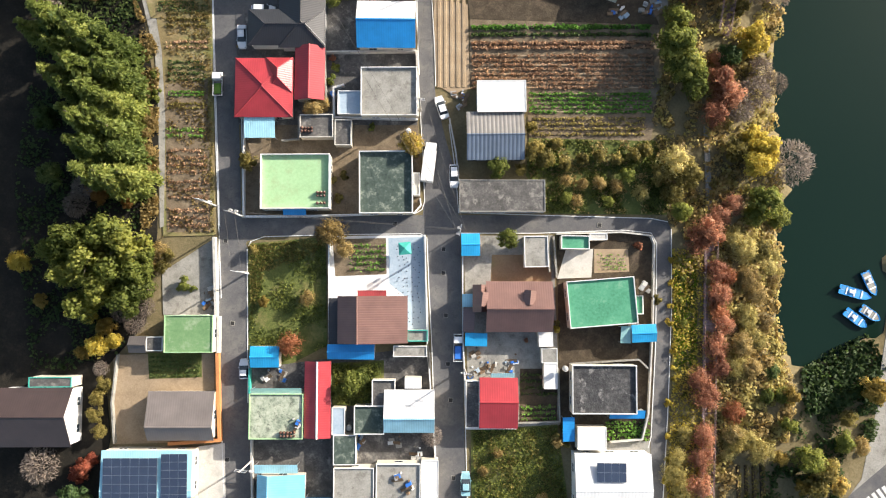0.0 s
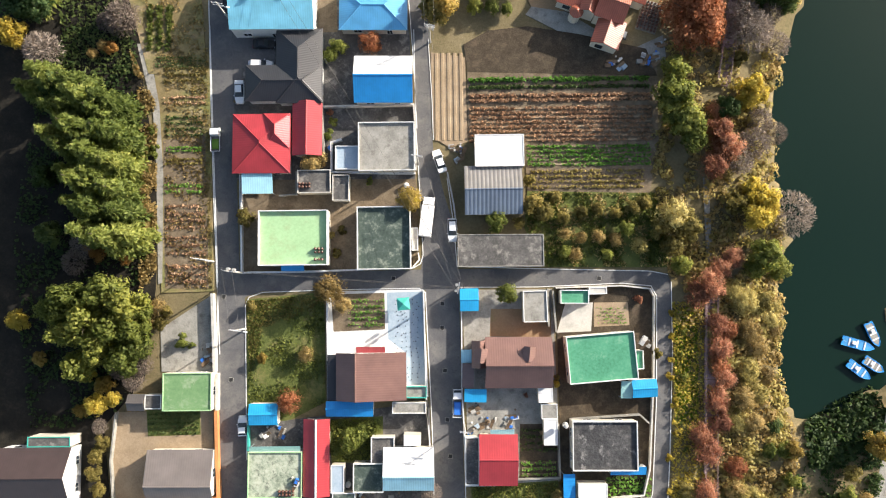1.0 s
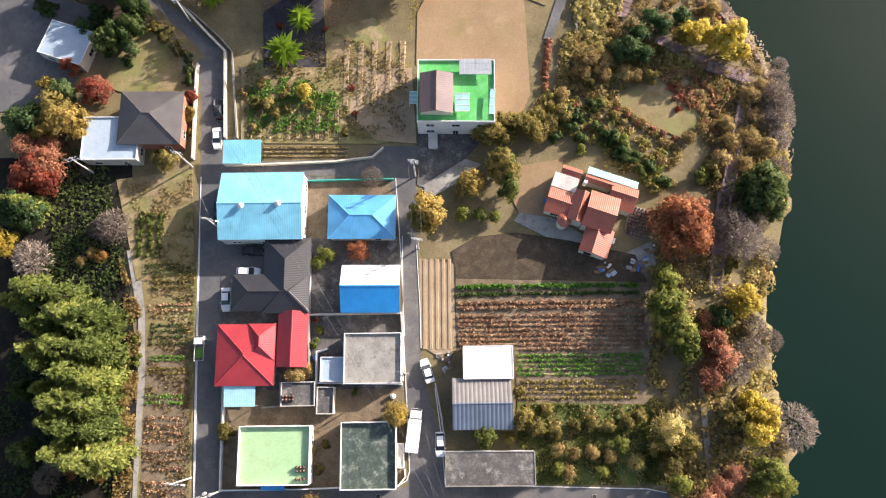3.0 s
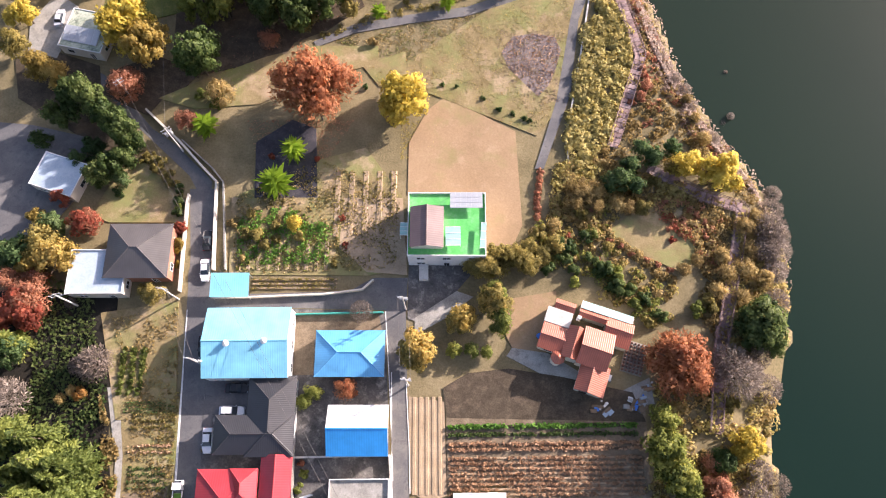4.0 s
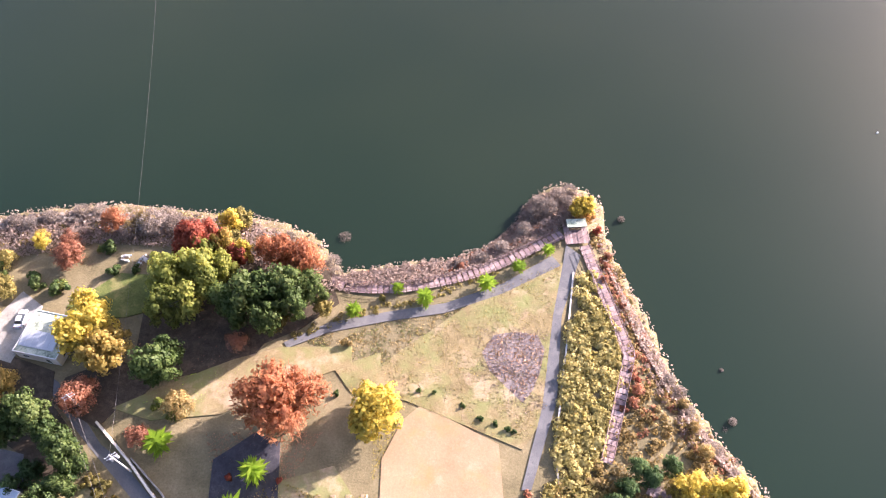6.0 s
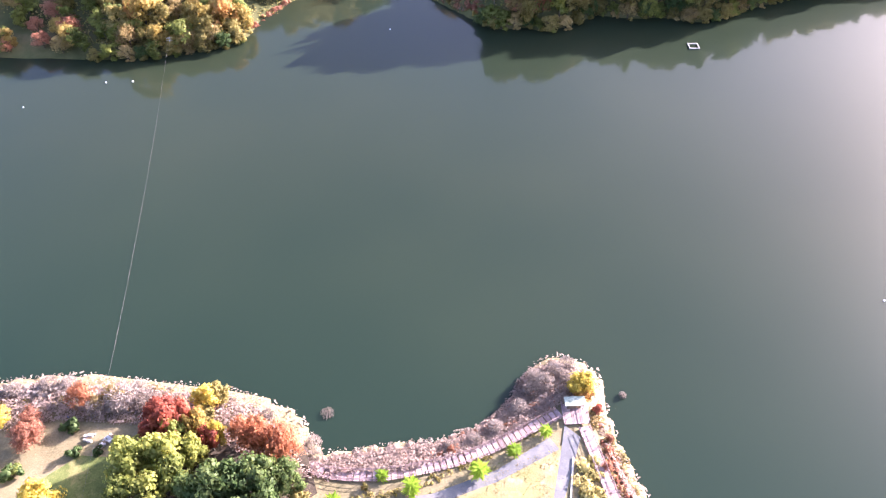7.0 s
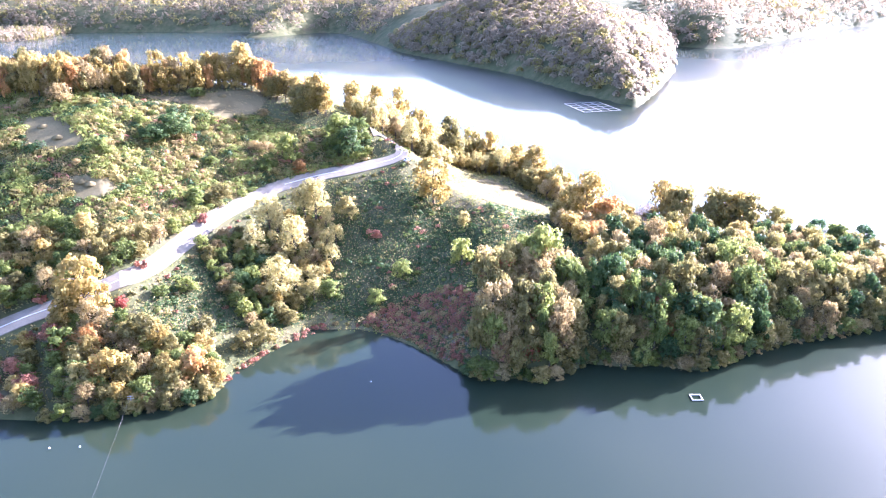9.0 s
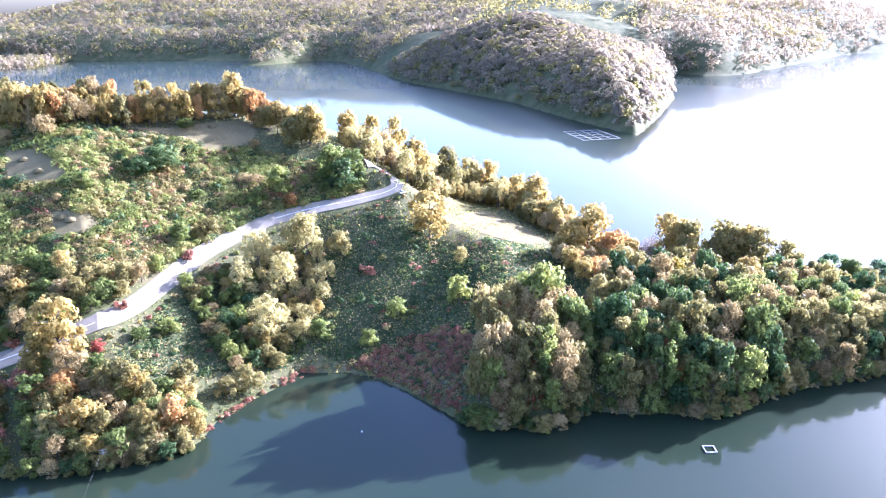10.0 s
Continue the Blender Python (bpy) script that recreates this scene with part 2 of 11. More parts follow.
def stained(m, colour, amount, scale, low=0.52, high=0.68):
    """Lays uneven stains of another colour, with a shape of their own, over a surface."""
    nodes, links = m.node_tree.nodes, m.node_tree.links
    bsdf = nodes["Principled BSDF"]
    under = bsdf.inputs["Base Color"].links[0].from_socket
    n = noise_tex(nodes, links, scale, 7.0, 0.72)
    mp = nodes.new("ShaderNodeMapRange")
    mp.inputs["From Min"].default_value, mp.inputs["From Max"].default_value, mp.inputs["To Max"].default_value = low, high, amount
    links.new(n.outputs[0], mp.inputs[0])
    mx = nodes.new("ShaderNodeMixRGB")
    links.new(mp.outputs[0], mx.inputs[0])
    links.new(under, mx.inputs[1])
    mx.inputs[2].default_value = (*colour, 1)
    links.new(mx.outputs[0], bsdf.inputs["Base Color"])


stained(GREEN_ROOF, (0.26, 0.38, 0.29), 0.4, 0.5, 0.56, 0.7)
stained(PALE_GREEN_ROOF, (0.30, 0.36, 0.20), 0.6, 0.4)
stained(OLIVE_GREEN_ROOF, (0.36, 0.42, 0.30), 0.7, 0.45)
stained(BRIGHT_GREEN_ROOF, (0.22, 0.42, 0.26), 0.6, 0.5)
stained(MOSSY_ROOF, (0.24, 0.27, 0.22), 0.8, 0.6, 0.55, 0.64)
stained(STAINED_ROOF, (0.10, 0.11, 0.09), 0.8, 0.9, 0.56, 0.64)
stained(DARK_CONCRETE, (0.32, 0.30, 0.27), 0.7, 0.5, 0.54, 0.66)
stained(OLD_CONCRETE, (0.13, 0.12, 0.105), 0.7, 0.55, 0.54, 0.66)
stained(TARP, (0.3, 0.29, 0.275), 0.6, 0.35, 0.58, 0.64)
stained(WHITE_PAINT, (0.50, 0.50, 0.47), 0.5, 0.7, 0.52, 0.7)
stained(PALE_CONCRETE, (0.30, 0.29, 0.26), 0.6, 0.5)
stained(ASPHALT, (0.22, 0.205, 0.185), 0.6, 0.22, 0.5, 0.68)
stained(ASPHALT, (0.075, 0.075, 0.08), 0.6, 0.5, 0.56, 0.62)
stained(LAWN_TAN, (0.22, 0.2, 0.085), 0.6, 0.12)
stained(LAWN_TAN, (0.4, 0.29, 0.2), 0.5, 0.3, 0.55, 0.7)
stained(GRASS_DRY, (0.19, 0.21, 0.075), 0.75, 0.09, 0.45, 0.62)
stained(GRASS_DRY, (0.42, 0.31, 0.21), 0.75, 0.13, 0.52, 0.66)
stained(GRASS, (0.27, 0.22, 0.1), 0.6, 0.2, 0.52, 0.66)
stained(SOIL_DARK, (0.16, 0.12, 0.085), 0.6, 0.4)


def sheet_metal(name, c, axis, pitch=0.42, rough=0.38, fade=0.16, ribs=0.1):
    """Painted ribbed roofing: ribs run down the slope, tone fades in broad patches."""
    m, nodes, links, bsdf = nodes_of(name)
    co, w = nodes.new("ShaderNodeTexCoord"), nodes.new("ShaderNodeTexWave")
    w.bands_direction = axis
    w.inputs["Scale"].default_value = 0.314 / pitch
    links.new(co.outputs["Object"], w.inputs["Vector"])
    n = noise_tex(nodes, links, 0.35, 5.0)
    r = ramp(nodes, [(0.3, tuple(v * (1 - fade) for v in c)), (0.7, tuple(min(1, v * (1 + fade)) for v in c))])
    links.new(n.outputs[0], r.inputs[0])
    d = nodes.new("ShaderNodeMixRGB")
    d.blend_type, d.inputs[0].default_value = "MULTIPLY", ribs
    links.new(r.outputs[0], d.inputs[1])
    rr = ramp(nodes, [(0.0, (0.45, 0.45, 0.45)), (0.3, (1, 1, 1))])
    links.new(w.outputs["Fac"], rr.inputs[0])
    links.new(rr.outputs[0], d.inputs[2])
    links.new(d.outputs[0], bsdf.inputs["Base Color"])
    bp = nodes.new("ShaderNodeBump")
    bp.inputs["Strength"].default_value, bp.inputs["Distance"].default_value = 0.15 + ribs, 0.04
    links.new(w.outputs["Fac"], bp.inputs["Height"])
    links.new(bp.outputs[0], bsdf.inputs["Normal"])
    bsdf.inputs["Roughness"].default_value = rough
    return m


ROOF_TONES = {"blue": (0.02, 0.26, 0.62), "cyan": (0.19, 0.51, 0.66), "sky": (0.34, 0.62, 0.72), "red": (0.36, 0.04, 0.048), "azure": (0.02, 0.31, 0.60), "steel": (0.13, 0.165, 0.22), "brown": (0.17, 0.095, 0.08),
              "dark": (0.036, 0.036, 0.039), "grey": (0.24, 0.225, 0.21), "taupe": (0.17, 0.148, 0.138), "shaded_umber": (0.055, 0.038, 0.035), "white": (0.66, 0.67, 0.67),
              "terracotta": (0.37, 0.11, 0.065), "plum": (0.15, 0.105, 0.10), "slate": (0.088, 0.081, 0.079), "worn_blue": (0.10, 0.36, 0.62)}
ROOFING = {}


def roofing(tone, axis):
    key = tone + "_" + axis.lower()
    if key not in ROOFING:
        pitch = {"dark": 0.33, "terracotta": 0.36, "grey": 0.75, "steel": 0.75, "white": 0.6}.get(tone, 0.42)
        ROOFING[key] = sheet_metal(key + "_roofing", ROOF_TONES[tone], axis, pitch, ribs={"grey": 0.75, "steel": 0.7, "sky": 0.2, "terracotta": 0.45, "dark": 0.22}.get(tone, 0.1))
    return ROOFING[key]

# ---- terrain: one sheet from the village to the far hills, with the lake lying in it ----
LAKE = -3.0
NEAR_SHORE = [(-160, 142), (-121, 148), (-109, 152), (-97, 155), (-83, 155.6), (-61, 156.7), (-51, 155), (-43.5, 152.6), (-38.7, 147.7),
              (-36.4, 145), (-30, 146.6), (-23, 149), (-14, 151), (-8, 154), (-3.3, 158.4), (0.7, 163.6), (1, 167.4), (5, 174),
              (9.7, 176.8), (15.2, 175.5), (19.6, 173), (20.6, 168.5), (22.5, 160.6), (26, 151.7), (30.5, 143.5), (36.4, 129.4),
              (45, 117), (52.7, 108.4), (57, 101), (59.5, 90), (60.2, 75), (57.6, 65), (57.4, 58), (58.5, 48), (60, 40),
              (64.3, 29), (62.3, 22), (64.4, 16.5), (63.4, 9), (66, 2), (69, -3), (74, -2)]
NEAR_SHORE += [(80, 3), (85, 5), (86, 14), (82, 20), (92, 26), (130, 40), (700, 60), (900, -900), (-900, -900), (-900, 100)]
FAR_SHORE = [(-300, 268), (-161, 281), (-140, 286), (-130, 291.6), (-118, 296), (-111.6, 306), (-111.4, 318), (-106, 330), (-100, 341),
             (-94, 354), (-76, 357), (-67, 355), (-52, 346.5), (-37.5, 336), (-26, 327), (-18, 324), (-9, 327), (0, 325), (10, 333),
             (18, 341), (29, 339), (41, 342), (57.5, 340.5), (76, 354), (92, 364), (111, 372), (132, 381), (170, 395), (230, 400)]
FAR_SHORE += [(240, 425), (165, 452), (95, 462), (50, 472), (25, 515), (-15, 590), (-60, 665), (-140, 690), (-220, 650), (-320, 610), (-470, 640), (-900, 800),
              (-2000, 1100), (-2000, 240), (-700, 250)]
HILL_SHORE = [(-2600, 2300), (-1127, 2350), (-900, 2300), (-850, 2060), (-790, 2080), (-700, 2260), (-600, 2198), (-304, 1580), (-160, 1370),
              (-54, 1214), (26, 1042), (64, 975), (97, 918), (139, 1060), (190, 1260), (220, 1480), (262, 1720), (330, 1640),
              (400, 1690), (579, 1956), (792, 2267), (1487, 2900), (3200, 3300), (3200, 4700), (-3200, 4700)]


def shore_distance(px, py, shore):
    """Metres from a shore line, positive on land."""
    best, inside = np.full(px.shape, 1e12), np.zeros(px.shape, bool)
    for (ax, ay), (bx, by) in zip(shore, shore[1:] + shore[:1]):
        ex, ey = bx - ax, by - ay
        s = np.clip(((px - ax) * ex + (py - ay) * ey) / (ex * ex + ey * ey), 0, 1)
        best = np.minimum(best, (px - ax - s * ex) ** 2 + (py - ay - s * ey) ** 2)
        if ay != by:
            inside ^= ((ay > py) != (by > py)) & (px < (bx - ax) * (py - ay) / (by - ay) + ax)
    return np.where(inside, 1, -1) * np.sqrt(best)


def smooth(a, b, v):
    s = np.clip((v - a) / (b - a), 0, 1)
    return s * s * (3 - 2 * s)


def swell(px, py, size, seed):
    """Cheap smooth unevenness from a few crossing waves."""
    g, out = np.random.RandomState(seed), 0.0
    for k in range(7):
        a, f, p = g.uniform(0, 6.3), g.uniform(0.6, 1.7) / size, g.uniform(0, 6.3)
        out = out + np.sin((px * np.cos(a) + py * np.sin(a)) * f * 6.3 + p)
    return out / 7


def land_height(px, py):
    px, py = np.asarray(px, float), np.asarray(py, float)
    near = shore_distance(px, py, NEAR_SHORE)
    far = shore_distance(px, py, FAR_SHORE)
    hill = shore_distance(px, py, HILL_SHORE)
    z_near = np.where(near > 0, LAKE + 3.0 * smooth(-2, 9, near), LAKE - 0.78 + np.maximum(near * 0.3, -4))
    steep = smooth(-60, -15, px)                         # the bank is steepest on the wooded side
    inland = np.maximum(far, 0)
    climb = np.interp(px, [-230, -150, -75, -40, 0, 40, 120], [0.62, 0.54, 0.48, 0.30, 0.14, 0.10, 0.05])
    rise = (0.30 + 0.78 * steep * (1 - smooth(90, 190, px))) * np.minimum(inland, 14) + climb * np.maximum(inland - 14, 0)
    rise = np.where(rise > 60, 60 + 45 * (1 - np.exp(-(np.maximum(rise, 60) - 60) / 45)), rise)
    z_far = LAKE + rise + swell(px, py, 160, 3) * 2 * smooth(10, 90, inland) + swell(px, py, 55, 8) * 1.8 * smooth(20, 70, inland)
    z_far = np.where(far > 0, z_far, LAKE - 0.3 + np.maximum(far * 0.3, -4))
    h = np.maximum(hill, 0)
    z_hill = LAKE + 105 * (1 - np.exp(-h / 105)) + 60 * smooth(150, 700, h) + 120 * smooth(500, 1500, h)
    z_hill = z_hill + swell(px, py, 420, 5) * 34 * smooth(20, 260, h)
    z_hill = np.where(hill > 0, z_hill, LAKE - 0.3 + np.maximum(hill * 0.3, -4))
    return np.maximum(np.maximum(z_near, z_far), z_hill)


def steps(*runs):
    out = [runs[0][0]]
    for a, b, s in runs:
        out += list(np.linspace(a, b, max(1, round((b - a) / s)) + 1)[1:])
    return np.array(out)


def sheet(name, xs, ys, height, material, label, category):
    gx, gy = np.meshgrid(xs, ys)
    z = height(gx, gy)
    n, m = len(xs), len(ys)
    i = np.arange(n * m).reshape(m, n)
    faces = np.stack([i[:-1, :-1], i[:-1, 1:], i[1:, 1:], i[1:, :-1]], -1).reshape(-1, 4)
    me = bpy.data.meshes.new(name)
    me.from_pydata(np.stack([gx, gy, z], -1).reshape(-1, 3).tolist(), [], faces.tolist())
    me.polygons.foreach_set("use_smooth", [True] * len(me.polygons))
    me.materials.append(material)
    return tagged(new(name, me), label, category, kind="structure")


ground = sheet("ground", steps((-4500, -900, 300), (-900, -520, 32), (-520, -130, 7), (-130, 120, 2), (120, 300, 6), (300, 900, 30), (900, 4500, 300)),
               steps((-1500, -300, 200), (-300, -70, 23), (-70, 185, 2), (185, 270, 9), (270, 420, 3), (420, 720, 7), (720, 900, 12), (900, 2500, 32), (2500, 4800, 150)),
               land_height, GROUND, "dry autumn grass and bare soil rising to hills", "ground")
water = sheet("water", steps((-4500, 4500, 900)), steps((-1500, 4800, 900)), lambda a, b: a * 0 + LAKE, WATER,
              "calm dark green lake water mirroring the hills", "lake")

# ---- building kit ----
class Shape:
    """Collects plain faces for one mesh."""

    def __init__(self):
        self.v, self.f = [], []

    def face(self, *pts):
        n = len(self.v)
        self.v += [tuple(p) for p in pts]
        self.f.append(tuple(range(n, n + len(pts))))
        return self

    def solid(self, bottom, top):
        """A closed body between two rings of equal length, bottom ring counter-clockwise from above."""
        n, k = len(self.v), len(bottom)
        self.v += [tuple(p) for p in bottom] + [tuple(p) for p in top]
        self.f.append(tuple(range(n + k - 1, n - 1, -1)))
        self.f.append(tuple(range(n + k, n + 2 * k)))
        for i in range(k):
            j = (i + 1) % k
            self.f.append((n + i, n + j, n + k + j, n + k + i))
        return self

    def box(self, x0, y0, z0, x1, y1, z1, taper=0.0):
        t = taper
        return self.solid([(x0, y0, z0), (x1, y0, z0), (x1, y1, z0), (x0, y1, z0)],
                          [(x0 + t, y0 + t, z1), (x1 - t, y0 + t, z1), (x1 - t, y1 - t, z1), (x0 + t, y1 - t, z1)])

    def slab(self, pts, thick):
        """A plate of that thickness under a ring of top points."""
        return self.solid([(x, y, z - thick) for x, y, z in pts], pts)

    def tube(self, a, b, r0, r1, sides=6):
        a, b = Vector(a), Vector(b)
        d = (b - a).normalized()
        u = d.orthogonal().normalized()
        w = d.cross(u)
        ring = [(math.cos(6.2832 * i / sides), math.sin(6.2832 * i / sides)) for i in range(sides)]
        return self.solid([a + (u * c + w * s) * r0 for c, s in ring], [b + (u * c + w * s) * r1 for c, s in ring])

    def pipe(self, pts, r, sides=4):
        """One bent tube through all the points."""
        pts = [Vector(p) for p in pts]
        n0 = len(self.v)
        for i, p in enumerate(pts):
            d = (pts[min(i + 1, len(pts) - 1)] - pts[max(i - 1, 0)]).normalized()
            u = d.cross(Vector((0, 0, 1)))
            u = u.normalized() if u.length > 1e-4 else d.orthogonal().normalized()
            w = u.cross(d)
            for k in range(sides):
                a = 6.2832 * k / sides
                self.v.append(tuple(p + (u * math.cos(a) + w * math.sin(a)) * r))
        for i in range(len(pts) - 1):
            for k in range(sides):
                m = (k + 1) % sides
                self.f.append((n0 + i * sides + k, n0 + i * sides + m, n0 + (i + 1) * sides + m, n0 + (i + 1) * sides + k))
        self.f += [tuple(range(n0, n0 + sides)), tuple(range(len(self.v) - 1, len(self.v) - sides - 1, -1))]
        return self

    def mesh(self, name, material, smooth_faces=False):
        me = bpy.data.meshes.new(name)
        me.from_pydata(self.v, [], self.f)
        me.materials.append(material)
        if smooth_faces:
            me.polygons.foreach_set("use_smooth", [True] * len(me.polygons))
        return me


def part(name, shape, material, parent, label="", smooth_faces=False):
    ob = new(name, shape.mesh(name, material, smooth_faces))
    ob.parent = parent
    return tagged(ob, label)


def thing(name, x, y, rot, label, category, group="", kind="", z=None):
    ob = new(name)
    ob.empty_display_size = 0.3
    if z is None:
        z = 0.0
    ob.matrix_world = pose(x, y, z, 0, 0, rot)
    return tagged(ob, label, category, group, kind)


def whole(name, shape, material, label, category, group="", kind="", smooth_faces=False):
    """A thing that is one mesh, at its place already."""
    return tagged(new(name, shape.mesh(name, material, smooth_faces)), label, category, group, kind)


def opening(parent, name, side, along, z0, z1, wide, half_x, half_y, frame_mat):
    """A window or door with frame and pane, standing proud of the wall on that side (n, s, e, w)."""
    s, p = Shape(), Shape()
    o, t = 0.06, 0.07
    a0, a1 = along - wide / 2, along + wide / 2

    def put(shape, b0, b1, c0, c1, depth):
        if side == "s":
            shape.box(b0, -half_y - depth, c0, b1, -half_y + 0.02, c1)
        elif side == "n":
            shape.box(b0, half_y - 0.02, c0, b1, half_y + depth, c1)
        elif side == "e":
            shape.box(half_x - 0.02, b0, c0, half_x + depth, b1, c1)
        else:
            shape.box(-half_x - depth, b0, c0, -half_x + 0.02, b1, c1)
    put(s, a0, a0 + t, z0, z1, o)
    put(s, a1 - t, a1, z0, z1, o)
    put(s, a0 + t, a1 - t, z0, z0 + t, o)
    put(s, a0 + t, a1 - t, z1 - t, z1, o)
    put(s, along - 0.03, along + 0.03, z0 + t, z1 - t, o)
    put(p, a0 + t, a1 - t, z0 + t, z1 - t, 0.025)
    f = part(name, s, frame_mat, parent)
    part("pane", p, GLASS, f, "dark glass pane")


def openings(parent, w, d, h, floors=1, frame_mat=None):
    frame_mat = frame_mat or WHITE_PAINT
    for level in range(floors):
        z = level * 3.0
        for side, length in (("s", w), ("n", w), ("e", d), ("w", d)):
            count = max(1, int(length / 4.2))
            for i in range(count):
                along = (i + 0.5) / count * length - length / 2
                if side == "s" and i == count // 2 and level == 0 and length > 4.5:
                    opening(parent, "door", side, along, 0.05, min(2.1, h - 0.4), 1.1, w / 2, d / 2, frame_mat)
                else:
                    opening(parent, "window", side, along, z + min(1.0, h * 0.35), z + min(2.2, h - 0.5), min(1.6, length * 0.4), w / 2, d / 2, frame_mat)


def flat_house(x, y, w, d, rot, h, roof, label, wall=None, rim=0.45, rim_mat=None, category="house", name="house", floors=1, windows=True, rim_wide=0.11):
    """A box house under a flat coated roof with a parapet."""
    wall, rim_mat = wall or CREAM_WALL, rim_mat or WHITE_PAINT
    ob = thing(name, x, y, rot, label, category)
    a, b = w / 2, d / 2
    part("wall", Shape().box(-a, -b, -0.3, a, b, h - 0.12), wall, ob)
    r = rim_wide
    part("roof", Shape().box(-a + 0.01, -b + 0.01, h - 0.12, a - 0.01, b - 0.01, h), roof, ob, "coated flat roof")
    if rim:
        for s in (Shape().box(-a - 0.05, -b - 0.05, h, a + 0.05, -b + r, h + rim), Shape().box(-a - 0.05, b - r, h, a + 0.05, b + 0.05, h + rim),
                  Shape().box(-a - 0.05, -b + r, h, -a + r, b - r, h + rim), Shape().box(a - r, -b + r, h, a + 0.05, b - r, h + rim)):
            part("parapet", s, rim_mat, ob, "painted parapet")
    if windows:
        openings(ob, w, d, h, floors)
    return ob


def gable_house(x, y, w, d, rot, h, rise, roof, label, axis="x", ridge=0.5, over=0.35, wall=None, category="house", name="house", windows=True, cap=None, base=0.0, north=None):
    """Walls under two slopes; the ridge runs along axis, at that share of the depth."""
    wall = wall or CREAM_WALL
    rise *= 1.3
    ob = thing(name, x, y, rot, label, category)
    if axis == "y":                     # built with the ridge along x, then turned
        w, d = d, w
    turn = (lambda p: (-p[1], p[0], p[2])) if axis == "y" else (lambda p: p)
    a, b = w / 2, d / 2
    rb = -b + d * ridge
    body = Shape().box(-a + over, -b + over, base or -0.3, a - over, b - over, h - 0.05)
    for sx in (-a + over, a - over - 0.12):
        ring = [(-b + over, h - 0.05), (b - over, h - 0.05), (rb, h + rise - 0.15)]
        body.solid([(sx + 0.12, yy, zz) for yy, zz in ring], [(sx, yy, zz) for yy, zz in ring])
    body.v = [turn(p) for p in body.v]
    part("wall", body, wall, ob)
    mat = roofing(roof, "X" if axis == "x" else "Y")
    for pts in ([(-a, -b, h), (a, -b, h), (a, rb, h + rise), (-a, rb, h + rise)], [(a, b, h), (-a, b, h), (-a, rb, h + rise), (a, rb, h + rise)]):
        slope = mat if pts[0][1] < 0 or not north else roofing(north, "X" if axis == "x" else "Y")
        part("roof_slope", Shape().slab([turn(p) for p in pts], 0.1), slope, ob)
    c = Shape()
    c.solid([turn(p) for p in [(-a - 0.02, rb - 0.18, h + rise - 0.03), (a + 0.02, rb - 0.18, h + rise - 0.03), (a + 0.02, rb + 0.18, h + rise - 0.03), (-a - 0.02, rb + 0.18, h + rise - 0.03)]],
            [turn(p) for p in [(-a - 0.02, rb - 0.08, h + rise + 0.07), (a + 0.02, rb - 0.08, h + rise + 0.07), (a + 0.02, rb + 0.08, h + rise + 0.07), (-a - 0.02, rb + 0.08, h + rise + 0.07)]])
    part("ridge_cap", c, cap or mat, ob)
    if windows:
        if axis == "y":
            openings(ob, d - 2 * over, w - 2 * over, h)
        else:
            openings(ob, w - 2 * over, d - 2 * over, h)
    return ob


def hip_roof(ob, x0, y0, x1, y1, h, rise, mat_x, mat_y, caps=None):
    """Four slopes and their ridge and hip caps over a rectangle; the ridge runs the long way."""
    w, d = x1 - x0, y1 - y0
    cx, cy = (x0 + x1) / 2, (y0 + y1) / 2
    if w >= d:
        e0, e1 = (x0 + d / 2, cy, h + rise), (x1 - d / 2, cy, h + rise)
        slopes = [([(x0, y0, h), (x1, y0, h), e1, e0], mat_x), ([(x1, y1, h), (x0, y1, h), e0, e1], mat_x),
                  ([(x0, y1, h), (x0, y0, h), e0], mat_y), ([(x1, y0, h), (x1, y1, h), e1], mat_y)]
        hips = [((x0, y0, h), e0), ((x0, y1, h), e0), ((x1, y0, h), e1), ((x1, y1, h), e1), (e0, e1)]
    else:
        e0, e1 = (cx, y0 + w / 2, h + rise), (cx, y1 - w / 2, h + rise)
        slopes = [([(x0, y1, h), (x0, y0, h), e0, e1], mat_y), ([(x1, y0, h), (x1, y1, h), e1, e0], mat_y),
                  ([(x0, y0, h), (x1, y0, h), e0], mat_x), ([(x1, y1, h), (x0, y1, h), e1], mat_x)]
        hips = [((x0, y0, h), e0), ((x1, y0, h), e0), ((x0, y1, h), e1), ((x1, y1, h), e1), (e0, e1)]
    for pts, mat in slopes:
        part("roof_slope", Shape().slab(pts, 0.1), mat, ob)
    for p, q in hips:
        if (Vector(p) - Vector(q)).length > 0.3:
            part("hip_cap", Shape().tube(Vector(p) + Vector((0, 0, 0.02)), Vector(q) + Vector((0, 0, 0.02)), 0.1, 0.1, 6), caps or mat_x, ob)


